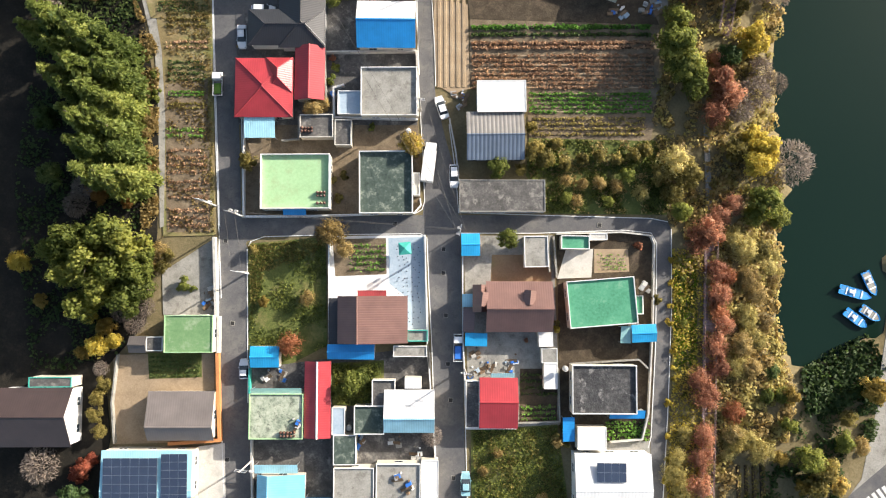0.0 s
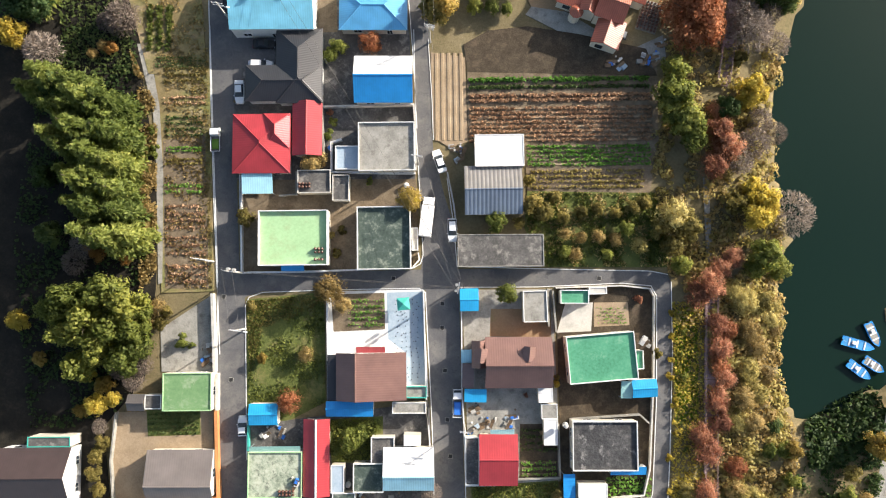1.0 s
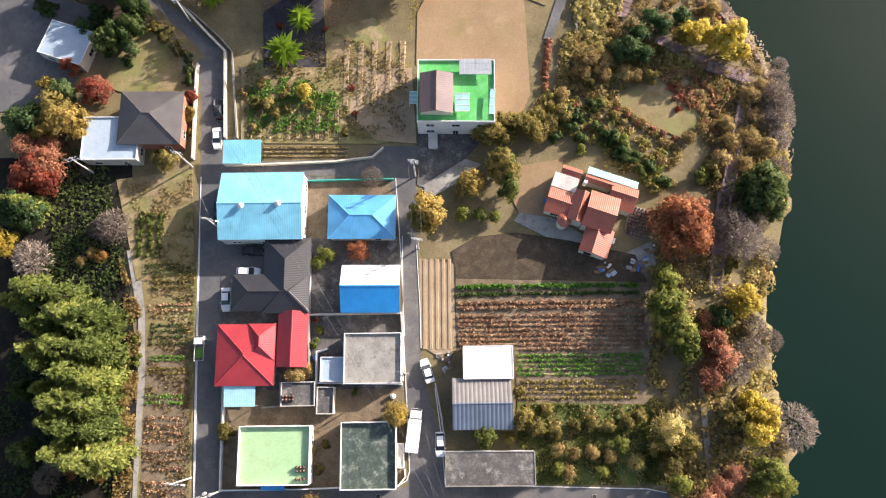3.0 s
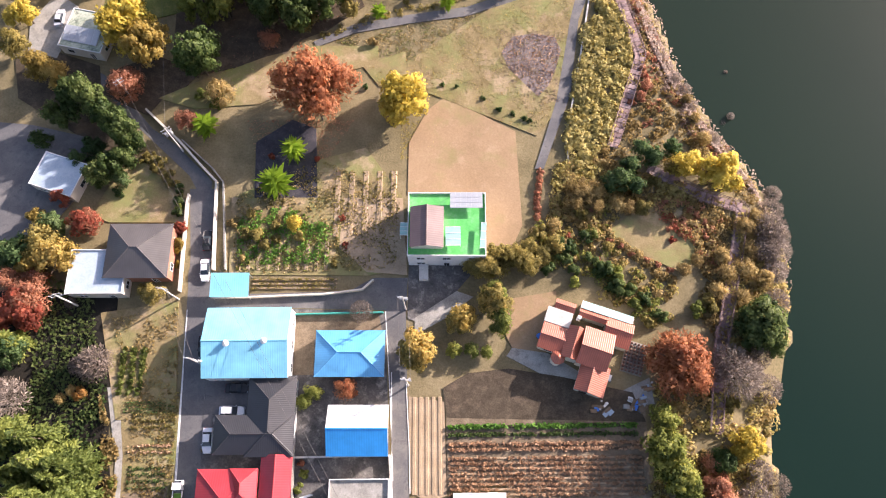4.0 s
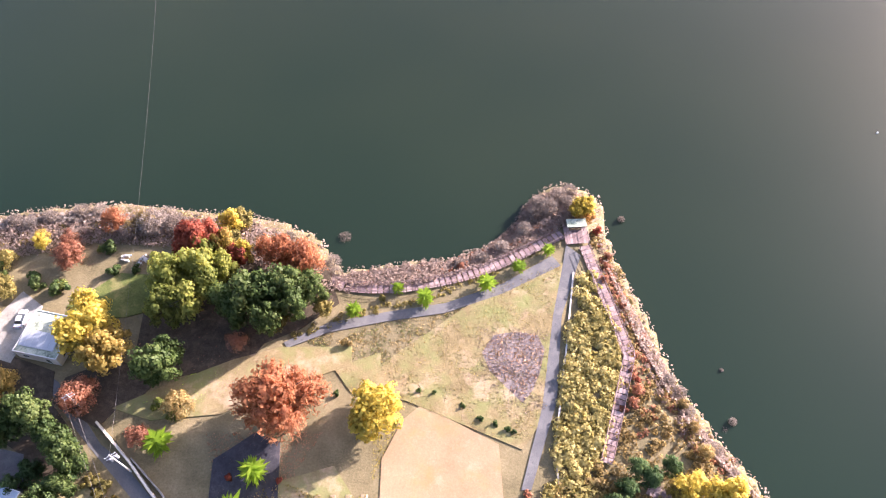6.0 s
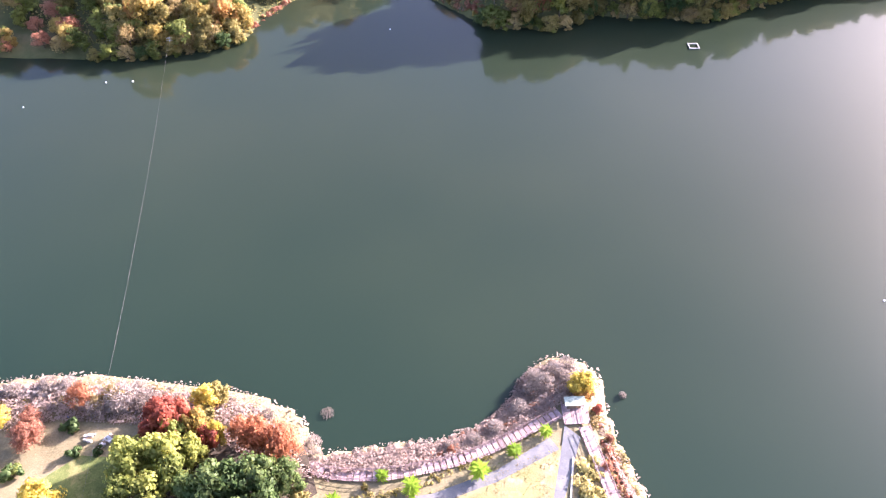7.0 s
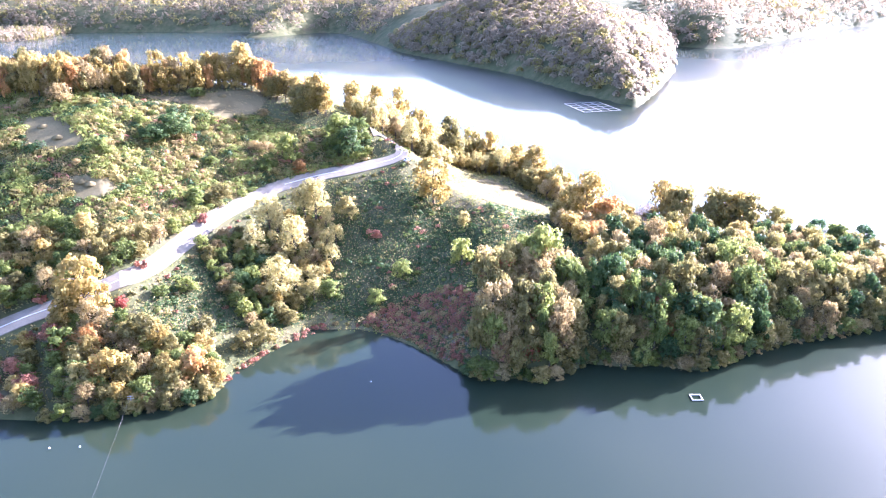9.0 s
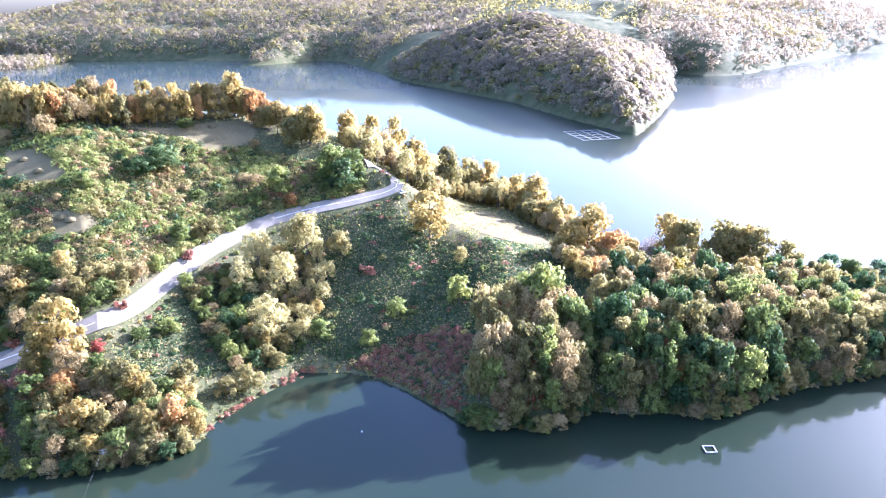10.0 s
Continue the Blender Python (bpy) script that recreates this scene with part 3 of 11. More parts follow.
def hip_house(x, y, w, d, rot, h, rise, roof, label, wings=(), wall=None, over=0.4, category="house", caps=None, windows=True):
    """A house under a hipped roof; wings are further rectangles (x0, y0, x1, y1, rise) in its own frame."""
    wall = wall or CREAM_WALL
    ob = thing("house", x, y, rot, label, category)
    mx, my = roofing(roof, "X"), roofing(roof, "Y")
    part("wall", Shape().box(-w / 2 + over, -d / 2 + over, -0.3, w / 2 - over, d / 2 - over, h - 0.03), wall, ob)
    hip_roof(ob, -w / 2, -d / 2, w / 2, d / 2, h, rise, mx, my, caps)
    for x0, y0, x1, y1, r in wings:
        part("wall", Shape().box(x0 + over, y0 + over, -0.3, x1 - over, y1 - over, h - 0.05), wall, ob)
        hip_roof(ob, x0, y0, x1, y1, h + 0.012, r, mx, my, caps)
    if windows:
        openings(ob, w - 2 * over, d - 2 * over, h)
    return ob


def canopy(x, y, w, d, rot, h, roof, label, tilt=0.25, category="canopy", axis="X", mat=None, name="canopy"):
    """A lean-to roof on four posts with a back rail."""
    ob = thing(name, x, y, rot, label, category)
    a, b = w / 2, d / 2
    part("roof_sheet", Shape().slab([(-a, -b, h - tilt), (a, -b, h - tilt), (a, b, h + tilt), (-a, b, h + tilt)], 0.06), mat or roofing(roof, axis), ob)
    for sx in (-a + 0.15, a - 0.15):
        for sy, z in ((-b + 0.15, h - tilt - 0.1), (b - 0.15, h + tilt - 0.1)):
            part("post", Shape().box(sx - 0.05, sy - 0.05, -0.2, sx + 0.05, sy + 0.05, z), CHROME, ob)
    for sy, z in ((-b + 0.15, h - tilt - 0.1), (b - 0.15, h + tilt - 0.1)):
        part("beam", Shape().box(-a + 0.1, sy - 0.04, z - 0.08, a - 0.1, sy + 0.04, z), CHROME, ob)
    return ob


def solar_array(x, y, w, d, rot, z, cols, rows, tilt=8.0, mat=None, label="dark blue solar panel array with pale frame lines", stand=0.25):
    ob = new("solar_array")
    ob.matrix_world = pose(x, y, z, tilt, 0, rot)
    tagged(ob, label, "solar panels")
    part("mounting_frame", Shape().box(-w / 2, -d / 2, -0.06, w / 2, d / 2, -0.012), CHROME, ob)
    for sx in (-w / 2 + 0.2, w / 2 - 0.3):
        for sy in (-d / 2 + 0.2, d / 2 - 0.3):
            part("foot", Shape().box(sx, sy, -stand - max(0.0, sy * math.sin(radians(tilt)) + d / 2 * math.sin(radians(tilt))), sx + 0.08, sy + 0.08, -0.06), CHROME, ob)
    cw, cd = w / cols, d / rows
    me = Shape().box(-cw / 2 + 0.04, -cd / 2 + 0.04, 0, cw / 2 - 0.04, cd / 2 - 0.04, 0.03).mesh("panel", mat or PANEL)
    for i in range(cols):
        for j in range(rows):
            p = new("panel", me)
            p.parent = ob
            p.location = (-w / 2 + (i + 0.5) * cw, -d / 2 + (j + 0.5) * cd, -0.01)
    return ob


def boundary_wall(points, h, thick, material, label="low rendered boundary wall beside the lane", closed=False, cap=None):
    """A garden wall along a line of points: one mesh, mitred, with a coping as its part."""
    ob = thing("boundary_wall", 0, 0, 0, label, "wall")
    for shape, z0, z1, t, mat, nm in ((Shape(), -0.2, h - 0.06, thick, material, "wall_body"), (Shape(), h - 0.06, h, thick + 0.08, cap or material, "coping")):
        ribbon(shape, points, t, z0, z1, closed)
        part(nm, shape, mat, ob)
    return ob


def offset_line(points, half, closed=False):
    """Left and right points of a band along a line, mitred at its corners."""
    pts = [Vector((p[0], p[1])) for p in points]
    out = []
    for i, p in enumerate(pts):
        a = pts[i - 1] if (i or closed) else None
        b = pts[(i + 1) % len(pts)] if (i + 1 < len(pts) or closed) else None
        d1 = (p - a).normalized() if a else None
        d2 = (b - p).normalized() if b else None
        d1, d2 = d1 or d2, d2 or d1
        n1, n2 = Vector((-d1.y, d1.x)), Vector((-d2.y, d2.x))
        m = (n1 + n2)
        m = m.normalized() if m.length > 0.01 else n1
        k = half / max(0.4, m.dot(n1))
        out.append((p + m * k, p - m * k))
    return out


def ribbon(shape, points, wide, z0, z1, closed=False, follow=None):
    band = offset_line(points, wide / 2, closed)
    n = len(band)
    base = len(shape.v)
    for l, r in band:
        e, f = (follow(l.x, l.y), follow(r.x, r.y)) if follow else (0.0, 0.0)       # each edge lies on its own ground
        shape.v += [(l.x, l.y, z0 + e), (r.x, r.y, z0 + f), (r.x, r.y, z1 + f), (l.x, l.y, z1 + e)]
    for i in range(n if closed else n - 1):
        a, b = base + 4 * i, base + 4 * ((i + 1) % n)
        for k in range(4):
            m = (k + 1) % 4
            shape.f.append((a + k, b + k, b + m, a + m))
    if not closed:
        shape.f += [(base, base + 1, base + 2, base + 3), (base + 4 * n - 1, base + 4 * n - 2, base + 4 * n - 3, base + 4 * n - 4)]
    return shape


def curve_points(points, step=2.0):
    """A smooth line through points (Catmull-Rom), closely spaced."""
    p = [np.array(q, float) for q in points]
    p = [2 * p[0] - p[1]] + p + [2 * p[-1] - p[-2]]
    out = []
    for a, b, c, d in zip(p, p[1:], p[2:], p[3:]):
        k = max(2, int(np.linalg.norm(c - b) / step))
        for s in np.arange(k) / k:
            out.append(tuple(0.5 * (2 * b + (c - a) * s + (2 * a - 5 * b + 4 * c - d) * s * s + (3 * b - a - 3 * c + d) * s ** 3)))
    out.append(tuple(p[-2]))
    return out


LIFT = [0.03]


def patch(name, points, material, label, category, lift=None, kind="structure"):
    """A piece of ground cover as a thin plate; later patches lie a little higher."""
    LIFT[0] += 0.0025
    z = LIFT[0] if lift is None else lift
    pts = [(p[0], p[1]) for p in points]
    area = sum(a[0] * b[1] - b[0] * a[1] for a, b in zip(pts, pts[1:] + pts[:1]))
    if area < 0:
        pts = pts[::-1]
    s = Shape().solid([(x, y, -0.15) for x, y in pts], [(x, y, z) for x, y in pts])
    return whole(name, s, material, label, category, kind=kind)


def lane(name, points, wide, material, label, lift=None, smooth_line=True, follow=None, category="road"):
    LIFT[0] += 0.0025
    z = LIFT[0] if lift is None else lift
    s = ribbon(Shape(), curve_points(points) if smooth_line else points, wide, z - 0.3, z, follow=follow)
    return whole(name, s, material, label, category, kind="structure")


def kerb(points, label="white-painted kerb edging the asphalt lane", wide=0.15, h=0.14, material=None):
    return whole("kerb", ribbon(Shape(), points, wide, -0.1, h), material or WHITE_PAINT, label, "kerb", kind="structure")

# ---- plant kit ----
LEAF = {
    "cedar": leaves("cedar_foliage", (0.1, 0.14, 0.035), (0.23, 0.28, 0.07), (0.42, 0.44, 0.12), 0.42),
    "pine": leaves("pine_foliage", (0.045, 0.090, 0.030), (0.090, 0.150, 0.053), (0.180, 0.240, 0.090), 0.42),
    "green": leaves("late_green_foliage", (0.1, 0.13, 0.03), (0.23, 0.26, 0.06), (0.43, 0.42, 0.1), 0.47),
    "deep": leaves("evergreen_foliage", (0.04, 0.075, 0.022), (0.09, 0.135, 0.038), (0.17, 0.21, 0.065), 0.37),
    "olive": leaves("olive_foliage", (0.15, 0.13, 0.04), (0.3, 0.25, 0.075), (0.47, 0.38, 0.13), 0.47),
    "straw": leaves("straw_coloured_foliage", (0.33, 0.28, 0.095), (0.53, 0.45, 0.165), (0.69, 0.6, 0.27), 0.47),
    "yellow": leaves("yellow_foliage", (0.4, 0.3, 0.05), (0.6, 0.48, 0.09), (0.74, 0.62, 0.15), 0.50),
    "gold": leaves("golden_foliage", (0.27, 0.195, 0.05), (0.44, 0.33, 0.09), (0.62, 0.47, 0.16), 0.50),
    "orange": leaves("orange_foliage", (0.33, 0.18, 0.055), (0.5, 0.28, 0.085), (0.66, 0.42, 0.15), 0.50),
    "rust": leaves("rust_red_foliage", (0.28, 0.11, 0.055), (0.47, 0.205, 0.10), (0.63, 0.32, 0.175), 0.50),
    "red": leaves("scarlet_foliage", (0.25, 0.07, 0.045), (0.4, 0.115, 0.07), (0.53, 0.19, 0.11), 0.50),
    "maroon": leaves("maroon_foliage", (0.27, 0.12, 0.075), (0.45, 0.21, 0.125), (0.61, 0.33, 0.2), 0.47),
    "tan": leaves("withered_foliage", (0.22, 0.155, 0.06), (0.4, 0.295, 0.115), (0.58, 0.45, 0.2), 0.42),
    "twig": leaves("bare_twigs", (0.15, 0.12, 0.1), (0.25, 0.205, 0.17), (0.36, 0.305, 0.26), 0.22),
    "reed": leaves("dry_reeds", (0.25, 0.185, 0.145), (0.39, 0.295, 0.24), (0.52, 0.42, 0.35), 0.42),
    "lime": leaves("bright_green_blades", (0.150, 0.255, 0.018), (0.300, 0.450, 0.030), (0.495, 0.630, 0.075), 0.47),
    "crop": leaves("vegetable_leaves", (0.09, 0.2, 0.035), (0.18, 0.36, 0.06), (0.3, 0.5, 0.1), 0.42),
    "stubble": leaves("brown_crop_stalks", (0.3, 0.18, 0.105), (0.52, 0.33, 0.2), (0.68, 0.47, 0.31), 0.37),
    # Lifted, narrow tones put the distance haze into the leaf colour.
    "haze": leaves("hazed_hillside_foliage", (0.2, 0.16, 0.1), (0.3, 0.235, 0.14), (0.39, 0.3, 0.18), 0.45),
}


def cards(centres, normals, size, g, stretch=1.0, along=None, swell_to=None, outward=None):
    """Small bent leaf plates at centres, facing about along normals: 4 corners a leaf, then the soft normal of its clump."""
    n = len(centres)
    nrm = normals + g.normal(0, 0.33, (n, 3))
    nrm /= np.linalg.norm(nrm, axis=1, keepdims=True) + 1e-9
    soft = normals if swell_to is None else np.array(swell_to, float) * np.ones((n, 1))
    if outward is not None:
        soft = soft * 0.55 + outward * 0.45
    soft = soft / (np.linalg.norm(soft, axis=1, keepdims=True) + 1e-9)
    nrm = np.where(np.sum(nrm * soft, 1, keepdims=True) < 0, -nrm, nrm)
    soft = soft * 0.85 + nrm * 0.4
    soft /= np.linalg.norm(soft, axis=1, keepdims=True) + 1e-9
    ref = along if along is not None else g.normal(0, 1, (n, 3))
    u = ref - nrm * np.sum(ref * nrm, 1, keepdims=True)
    u /= np.linalg.norm(u, axis=1, keepdims=True) + 1e-9
    v = np.cross(nrm, u)
    s = (size * g.uniform(0.6, 1.35, n))[:, None]
    bend = nrm * s * 0.25
    a, b = u * s * stretch * 0.5, v * s * 0.5
    return np.stack([centres - a - bend, centres - b, centres + a - bend, centres + b, soft], 1)


def leaf_mesh(name, quads, material):
    n, soft = len(quads), np.repeat(quads[:, 4], 4, 0)
    quads = np.ascontiguousarray(quads[:, :4])
    me = bpy.data.meshes.new(name)
    me.vertices.add(4 * n)
    me.vertices.foreach_set("co", quads.reshape(-1).astype(np.float32))
    me.loops.add(4 * n)
    me.loops.foreach_set("vertex_index", np.arange(4 * n, dtype=np.int32))
    me.polygons.add(n)
    me.polygons.foreach_set("loop_start", np.arange(0, 4 * n, 4, dtype=np.int32))
    me.update(calc_edges=True)
    me.polygons.foreach_set("use_smooth", [True] * n)
    me.attributes.new("custom_normal", "FLOAT_VECTOR", "POINT").data.foreach_set("vector", soft.reshape(-1).astype(np.float32))
    me.materials.append(material)
    return me


def round_crown(g, r, h0, h1, count, size, lobes=14, small=0.24, large=0.42):
    """A crown of uneven lobes between two heights; leaves sit near the lobes' skins, with gaps between."""
    out_c, out_n = [], []
    for k in range(lobes):
        a, q = g.uniform(0, 6.283), g.uniform(0, 1) ** 0.6
        hz = g.uniform(0.12, 0.95)
        reach = r * q * math.sqrt(max(0.05, 1 - (hz * 1.6 - 0.65) ** 2)) * (1.1 - large)
        c = np.array([math.cos(a) * reach, math.sin(a) * reach, h0 + (h1 - h0) * hz])
        lr = r * g.uniform(small, large)
        m = count // lobes
        d = g.normal(0, 1, (m, 3))
        d[:, 2] += 0.25
        d /= np.linalg.norm(d, axis=1, keepdims=True)
        out_c.append(c + d * lr * g.uniform(0.5, 1.12, (m, 1)) * np.array([1, 1, 0.8]))
        out_n.append(d)
    c = np.concatenate(out_c)
    out = c - np.array([0, 0, h0 * 0.6 + h1 * 0.4])
    out /= np.linalg.norm(out, axis=1, keepdims=True) + 1e-9
    return cards(c, np.concatenate(out_n), size, g, 1.25, outward=out)


def tiered_crown(g, r, h, count, size, tiers=9, top=0.06):
    """A conifer: drooping boughs in tiers, each with fans of needles."""
    cs, ns, al = [], [], []
    boughs = tiers * 8
    m = max(6, count // boughs)
    for k in range(boughs):
        f = (k // 8 + g.uniform(-0.3, 0.3)) / tiers
        a = g.uniform(0, 6.283)
        reach = r * (1 - f) ** 0.8 * g.uniform(0.7, 1.15) + r * top
        z = h * (0.12 + 0.86 * f)
        s = g.uniform(0.15, 1, m) ** 0.7
        d = np.array([math.cos(a), math.sin(a), 0])
        side = np.array([-d[1], d[0], 0])
        w = g.normal(0, 0.13, m) * reach
        p = d * (s * reach)[:, None] + side * w[:, None]
        p[:, 2] = z - (s ** 2) * reach * 0.32 + g.normal(0, 0.12, m)
        cs.append(p)
        ns.append(np.tile([0, 0, 1.0], (m, 1)) + d * 0.3)
        al.append(np.tile(d, (m, 1)) + side * np.sign(w)[:, None] * 0.6)
    nn = np.concatenate(ns)
    return cards(np.concatenate(cs), nn + g.normal(0, 0.5, nn.shape), size, g, 2.0, np.concatenate(al))


def twig_crown(g, r, h0, h1, count, size):
    """Bare twigs: thin plates radiating out of the limbs."""
    d = g.normal(0, 1, (count, 3))
    d[:, 2] = np.abs(d[:, 2]) * 0.9
    d /= np.linalg.norm(d, axis=1, keepdims=True)
    s = g.uniform(0.35, 1.0, (count, 1)) ** 0.6
    c = d * s * np.array([r, r, h1 - h0]) + np.array([0, 0, h0])
    q = cards(c, g.normal(0, 1, (count, 3)), size * 0.34, g, 5.5, d + g.normal(0, 0.35, (count, 3)))
    return q


def blade_crown(g, r, h, count):
    """A rosette of long stiff blades at several heights."""
    cs, al = [], []
    a = g.uniform(0, 6.283, count)
    e = g.uniform(-0.25, 1.25, count)
    d = np.stack([np.cos(a) * np.cos(e), np.sin(a) * np.cos(e), np.sin(e)], 1)
    z = g.uniform(0.25, 0.8, count) * h
    c = d * r * g.uniform(0.35, 0.62, (count, 1))
    c[:, 2] += z
    return cards(c, np.tile([0, 0, 1.0], (count, 1)), r * 0.17, g, 4.6, d)


def limbs(g, h, r, crown_from, n=7, thick=0.03):
    s = Shape()
    t = h * thick
    s.tube((0, 0, -0.3), (g.uniform(-0.1, 0.1), g.uniform(-0.1, 0.1), h * 0.45), t, t * 0.62, 7)
    s.tube((0, 0, h * 0.44), (g.uniform(-0.2, 0.2), g.uniform(-0.2, 0.2), h * 0.86), t * 0.64, t * 0.15, 6)
    for k in range(n):
        a = k * 2.4 + g.uniform(-0.4, 0.4)
        z0 = h * g.uniform(crown_from * 0.8, 0.62)
        q = g.uniform(0.55, 0.85)
        tip = (math.cos(a) * r * q, math.sin(a) * r * q, min(h * 0.92, z0 + h * g.uniform(0.12, 0.32)))
        mid = (tip[0] * 0.5, tip[1] * 0.5, z0 + (tip[2] - z0) * 0.62)
        s.tube((0, 0, z0), mid, t * 0.42, t * 0.26, 5)
        s.tube(mid, tip, t * 0.27, t * 0.06, 4)
    return s


# kind: (crown style, foliage, height for a crown radius of one metre, name, label, category)
SPECIES = {
    "cedar": ("tier", "cedar", 3.0, "conifer", "tall feathery yellow-green conifer in dense woodland", "tree"),
    "pine": ("round", "pine", 1.9, "pine_tree", "blue-green pine tree with clumped needles", "tree"),
    "green": ("round", "green", 1.7, "leafy_tree", "broad tree with late green and yellowing leaves", "tree"),
    "deep": ("round", "deep", 1.7, "evergreen_tree", "dark evergreen broadleaf tree with a dense crown", "tree"),
    "olive": ("round", "olive", 1.6, "oak_tree", "broad tree with dull olive autumn leaves", "tree"),
    "beech": ("round", "olive", 1.65, "beech_tree", "broad tree with olive-brown autumn leaves on a wooded bank", "tree"),
    "yellow": ("round", "yellow", 1.9, "ginkgo_tree", "bright yellow ginkgo tree in full autumn colour", "tree"),
    "sallow": ("fine", "straw", 1.4, "willow_tree", "spreading willow with pale straw-yellow leaves", "tree"),
    "poplar": ("fine", "straw", 2.3, "poplar_tree", "upright poplar with thinning straw-yellow leaves", "tree"),
    "gold": ("round", "gold", 1.7, "poplar_tree", "rounded tree with golden autumn leaves", "tree"),
    "orange": ("round", "orange", 1.6, "larch_tree", "rounded tree with orange autumn leaves", "tree"),
    "rust": ("fine", "rust", 1.5, "zelkova_tree", "wide spreading tree with fine rust-red leaves", "tree"),
    "red": ("round", "red", 1.5, "maple_tree", "small maple tree with scarlet leaves", "tree"),
    "maroon": ("fine", "maroon", 1.6, "cherry_tree", "cherry tree with thinning maroon leaves", "tree"),
    "tan": ("fine", "tan", 1.6, "withered_tree", "tree with withered brown leaves", "tree"),
    "bare": ("twig", "twig", 1.6, "bare_tree", "leafless grey-brown tree with fine twigs", "tree"),
    "bush": ("bush", "green", 1.2, "shrub", "rounded green shrub in a garden", "shrub"),
    "dbush": ("bush", "deep", 1.2, "shrub", "clipped dark green garden shrub", "shrub"),
    "obush": ("bush", "olive", 1.2, "shrub", "rounded olive-coloured shrub in dry growth", "shrub"),
    "tbush": ("bush", "tan", 1.1, "shrub", "low withered brown shrub in dry grass", "shrub"),
    "rbush": ("bush", "red", 1.2, "shrub", "small shrub with red leaves", "shrub"),
    "mbush": ("bush", "maroon", 1.1, "shrub", "low shrub with dull maroon leaves", "shrub"),
    "ybush": ("bush", "yellow", 1.2, "shrub", "small shrub with yellow leaves", "shrub"),
    "spiky": ("blade", "lime", 1.3, "spiky_shrub", "bright green shrub of long pointed blades", "shrub"),
}
STOCK = {}


def make_plant(kind, variant, coarse):
    """The first plant of its kind and variant, with a crown radius of one metre times its nominal size."""
    style, leaf, ratio, name, label, category = SPECIES[kind]
    g = np.random.RandomState(sum(map(ord, kind)) * 7 + variant)
    r = 3.5 if style in ("tier", "round", "fine", "twig") else 1.2
    h = r * ratio
    ob = new(name)
    tagged(ob, label, category)
    share = 1.15 if coarse else 1.3
    big = 0.78 if coarse else 0.85
    small, large, lobes = (0.17, 0.34, 40) if coarse else (0.18, 0.38, 32)
    if style == "tier":
        q = tiered_crown(g, r, h, int(2100 * share), 0.46 * big, 10)
        wood = Shape().tube((0, 0, -0.4), (0, 0, h * 0.95), 0.28, 0.04, 7)
    elif style == "round":
        q = round_crown(g, r, h * (0.12 if coarse else 0.24), h * 0.98, int(1900 * share), 0.42 * big, lobes, small, large)
        wood = limbs(g, h, r, 0.3)
    elif style == "fine":
        q = np.concatenate([round_crown(g, r, h * 0.26, h * 0.98, int(1700 * share), 0.33 * big, lobes, small, large), twig_crown(g, r * 0.95, h * 0.35, h * 0.95, int(260 * share), 0.4 * big)])
        wood = limbs(g, h, r, 0.28, 9, 0.03)
    elif style == "twig":
        q = twig_crown(g, r, h * 0.3, h, int(900 * share), 0.42)
        wood = limbs(g, h, r, 0.28, 9, 0.028)
    elif style == "blade":
        q = blade_crown(g, r, h, 150)
        wood = Shape().tube((0, 0, -0.2), (0, 0, h * 0.7), 0.1, 0.05, 6)
    else:
        q = round_crown(g, r, h * 0.02, h * 0.85, int(520 * share), 0.26 * big, 9)
        wood = Shape().tube((0, 0, -0.2), (0, 0, h * 0.6), 0.07, 0.03, 5)
    part("trunk", wood, BARK, ob)
    crown = new("crown", leaf_mesh("crown", q, LEAF[leaf]))
    crown.parent = ob
    return ob, r


PLANT_COUNT = [0]


def plant(kind, x, y, r, tall=1.0, z=None, coarse=False, group=""):
    """A plant with that crown radius; every kind comes in a few shapes, turned and scaled."""
    PLANT_COUNT[0] += 1
    k = PLANT_COUNT[0]
    variant = (k * 7 + k // 5) % 4
    key = (kind, variant, coarse)
    turn = (k * 137.5) % 360
    if key not in STOCK:
        STOCK[key] = make_plant(kind, variant, coarse)
        ob, size = STOCK[key]
    else:
        first, size = STOCK[key]
        keep = first.scale.copy()
        first.scale = (1, 1, 1)
        ob = copy_thing(first, Matrix())
        first.scale = keep
    if z is None:
        z = float(land_height(x, y)) - 0.05
    s = r / size
    ob.location, ob.rotation_euler, ob.scale = (x, y, z), (0, 0, radians(turn)), (s, s, s * tall)
    if group:
        ob["group"] = group
    return ob


def undergrowth(name, xy, material, size, height, label, category, seed, up=0.9, z=None, stretch=1.4, stir=0.5):
    """Uncountable low growth as one mesh: leaf plates over a set of points."""
    g = np.random.RandomState(seed)
    n = len(xy)
    base = land_height(xy[:, 0], xy[:, 1]) if z is None else np.full(n, z)
    c = np.column_stack([xy, base + g.uniform(0.05, 1, n) * height])
    lean = np.zeros((n, 3))
    lean[:, 2] = 1
    if z is None:                       # the growth leans with the slope it stands on
        lean[:, 0] = (base - land_height(xy[:, 0] + 2, xy[:, 1])) / 2
        lean[:, 1] = (base - land_height(xy[:, 0], xy[:, 1] + 2)) / 2
    nr = g.normal(0, 1, (n, 3)) * 0.8 + lean * up
    return tagged(new(name, leaf_mesh(name, cards(c, nr, size, g, stretch, swell_to=lean + g.normal(0, stir, (n, 3)) * np.array([1, 1, 0])), material)), label, category, kind="stuff")


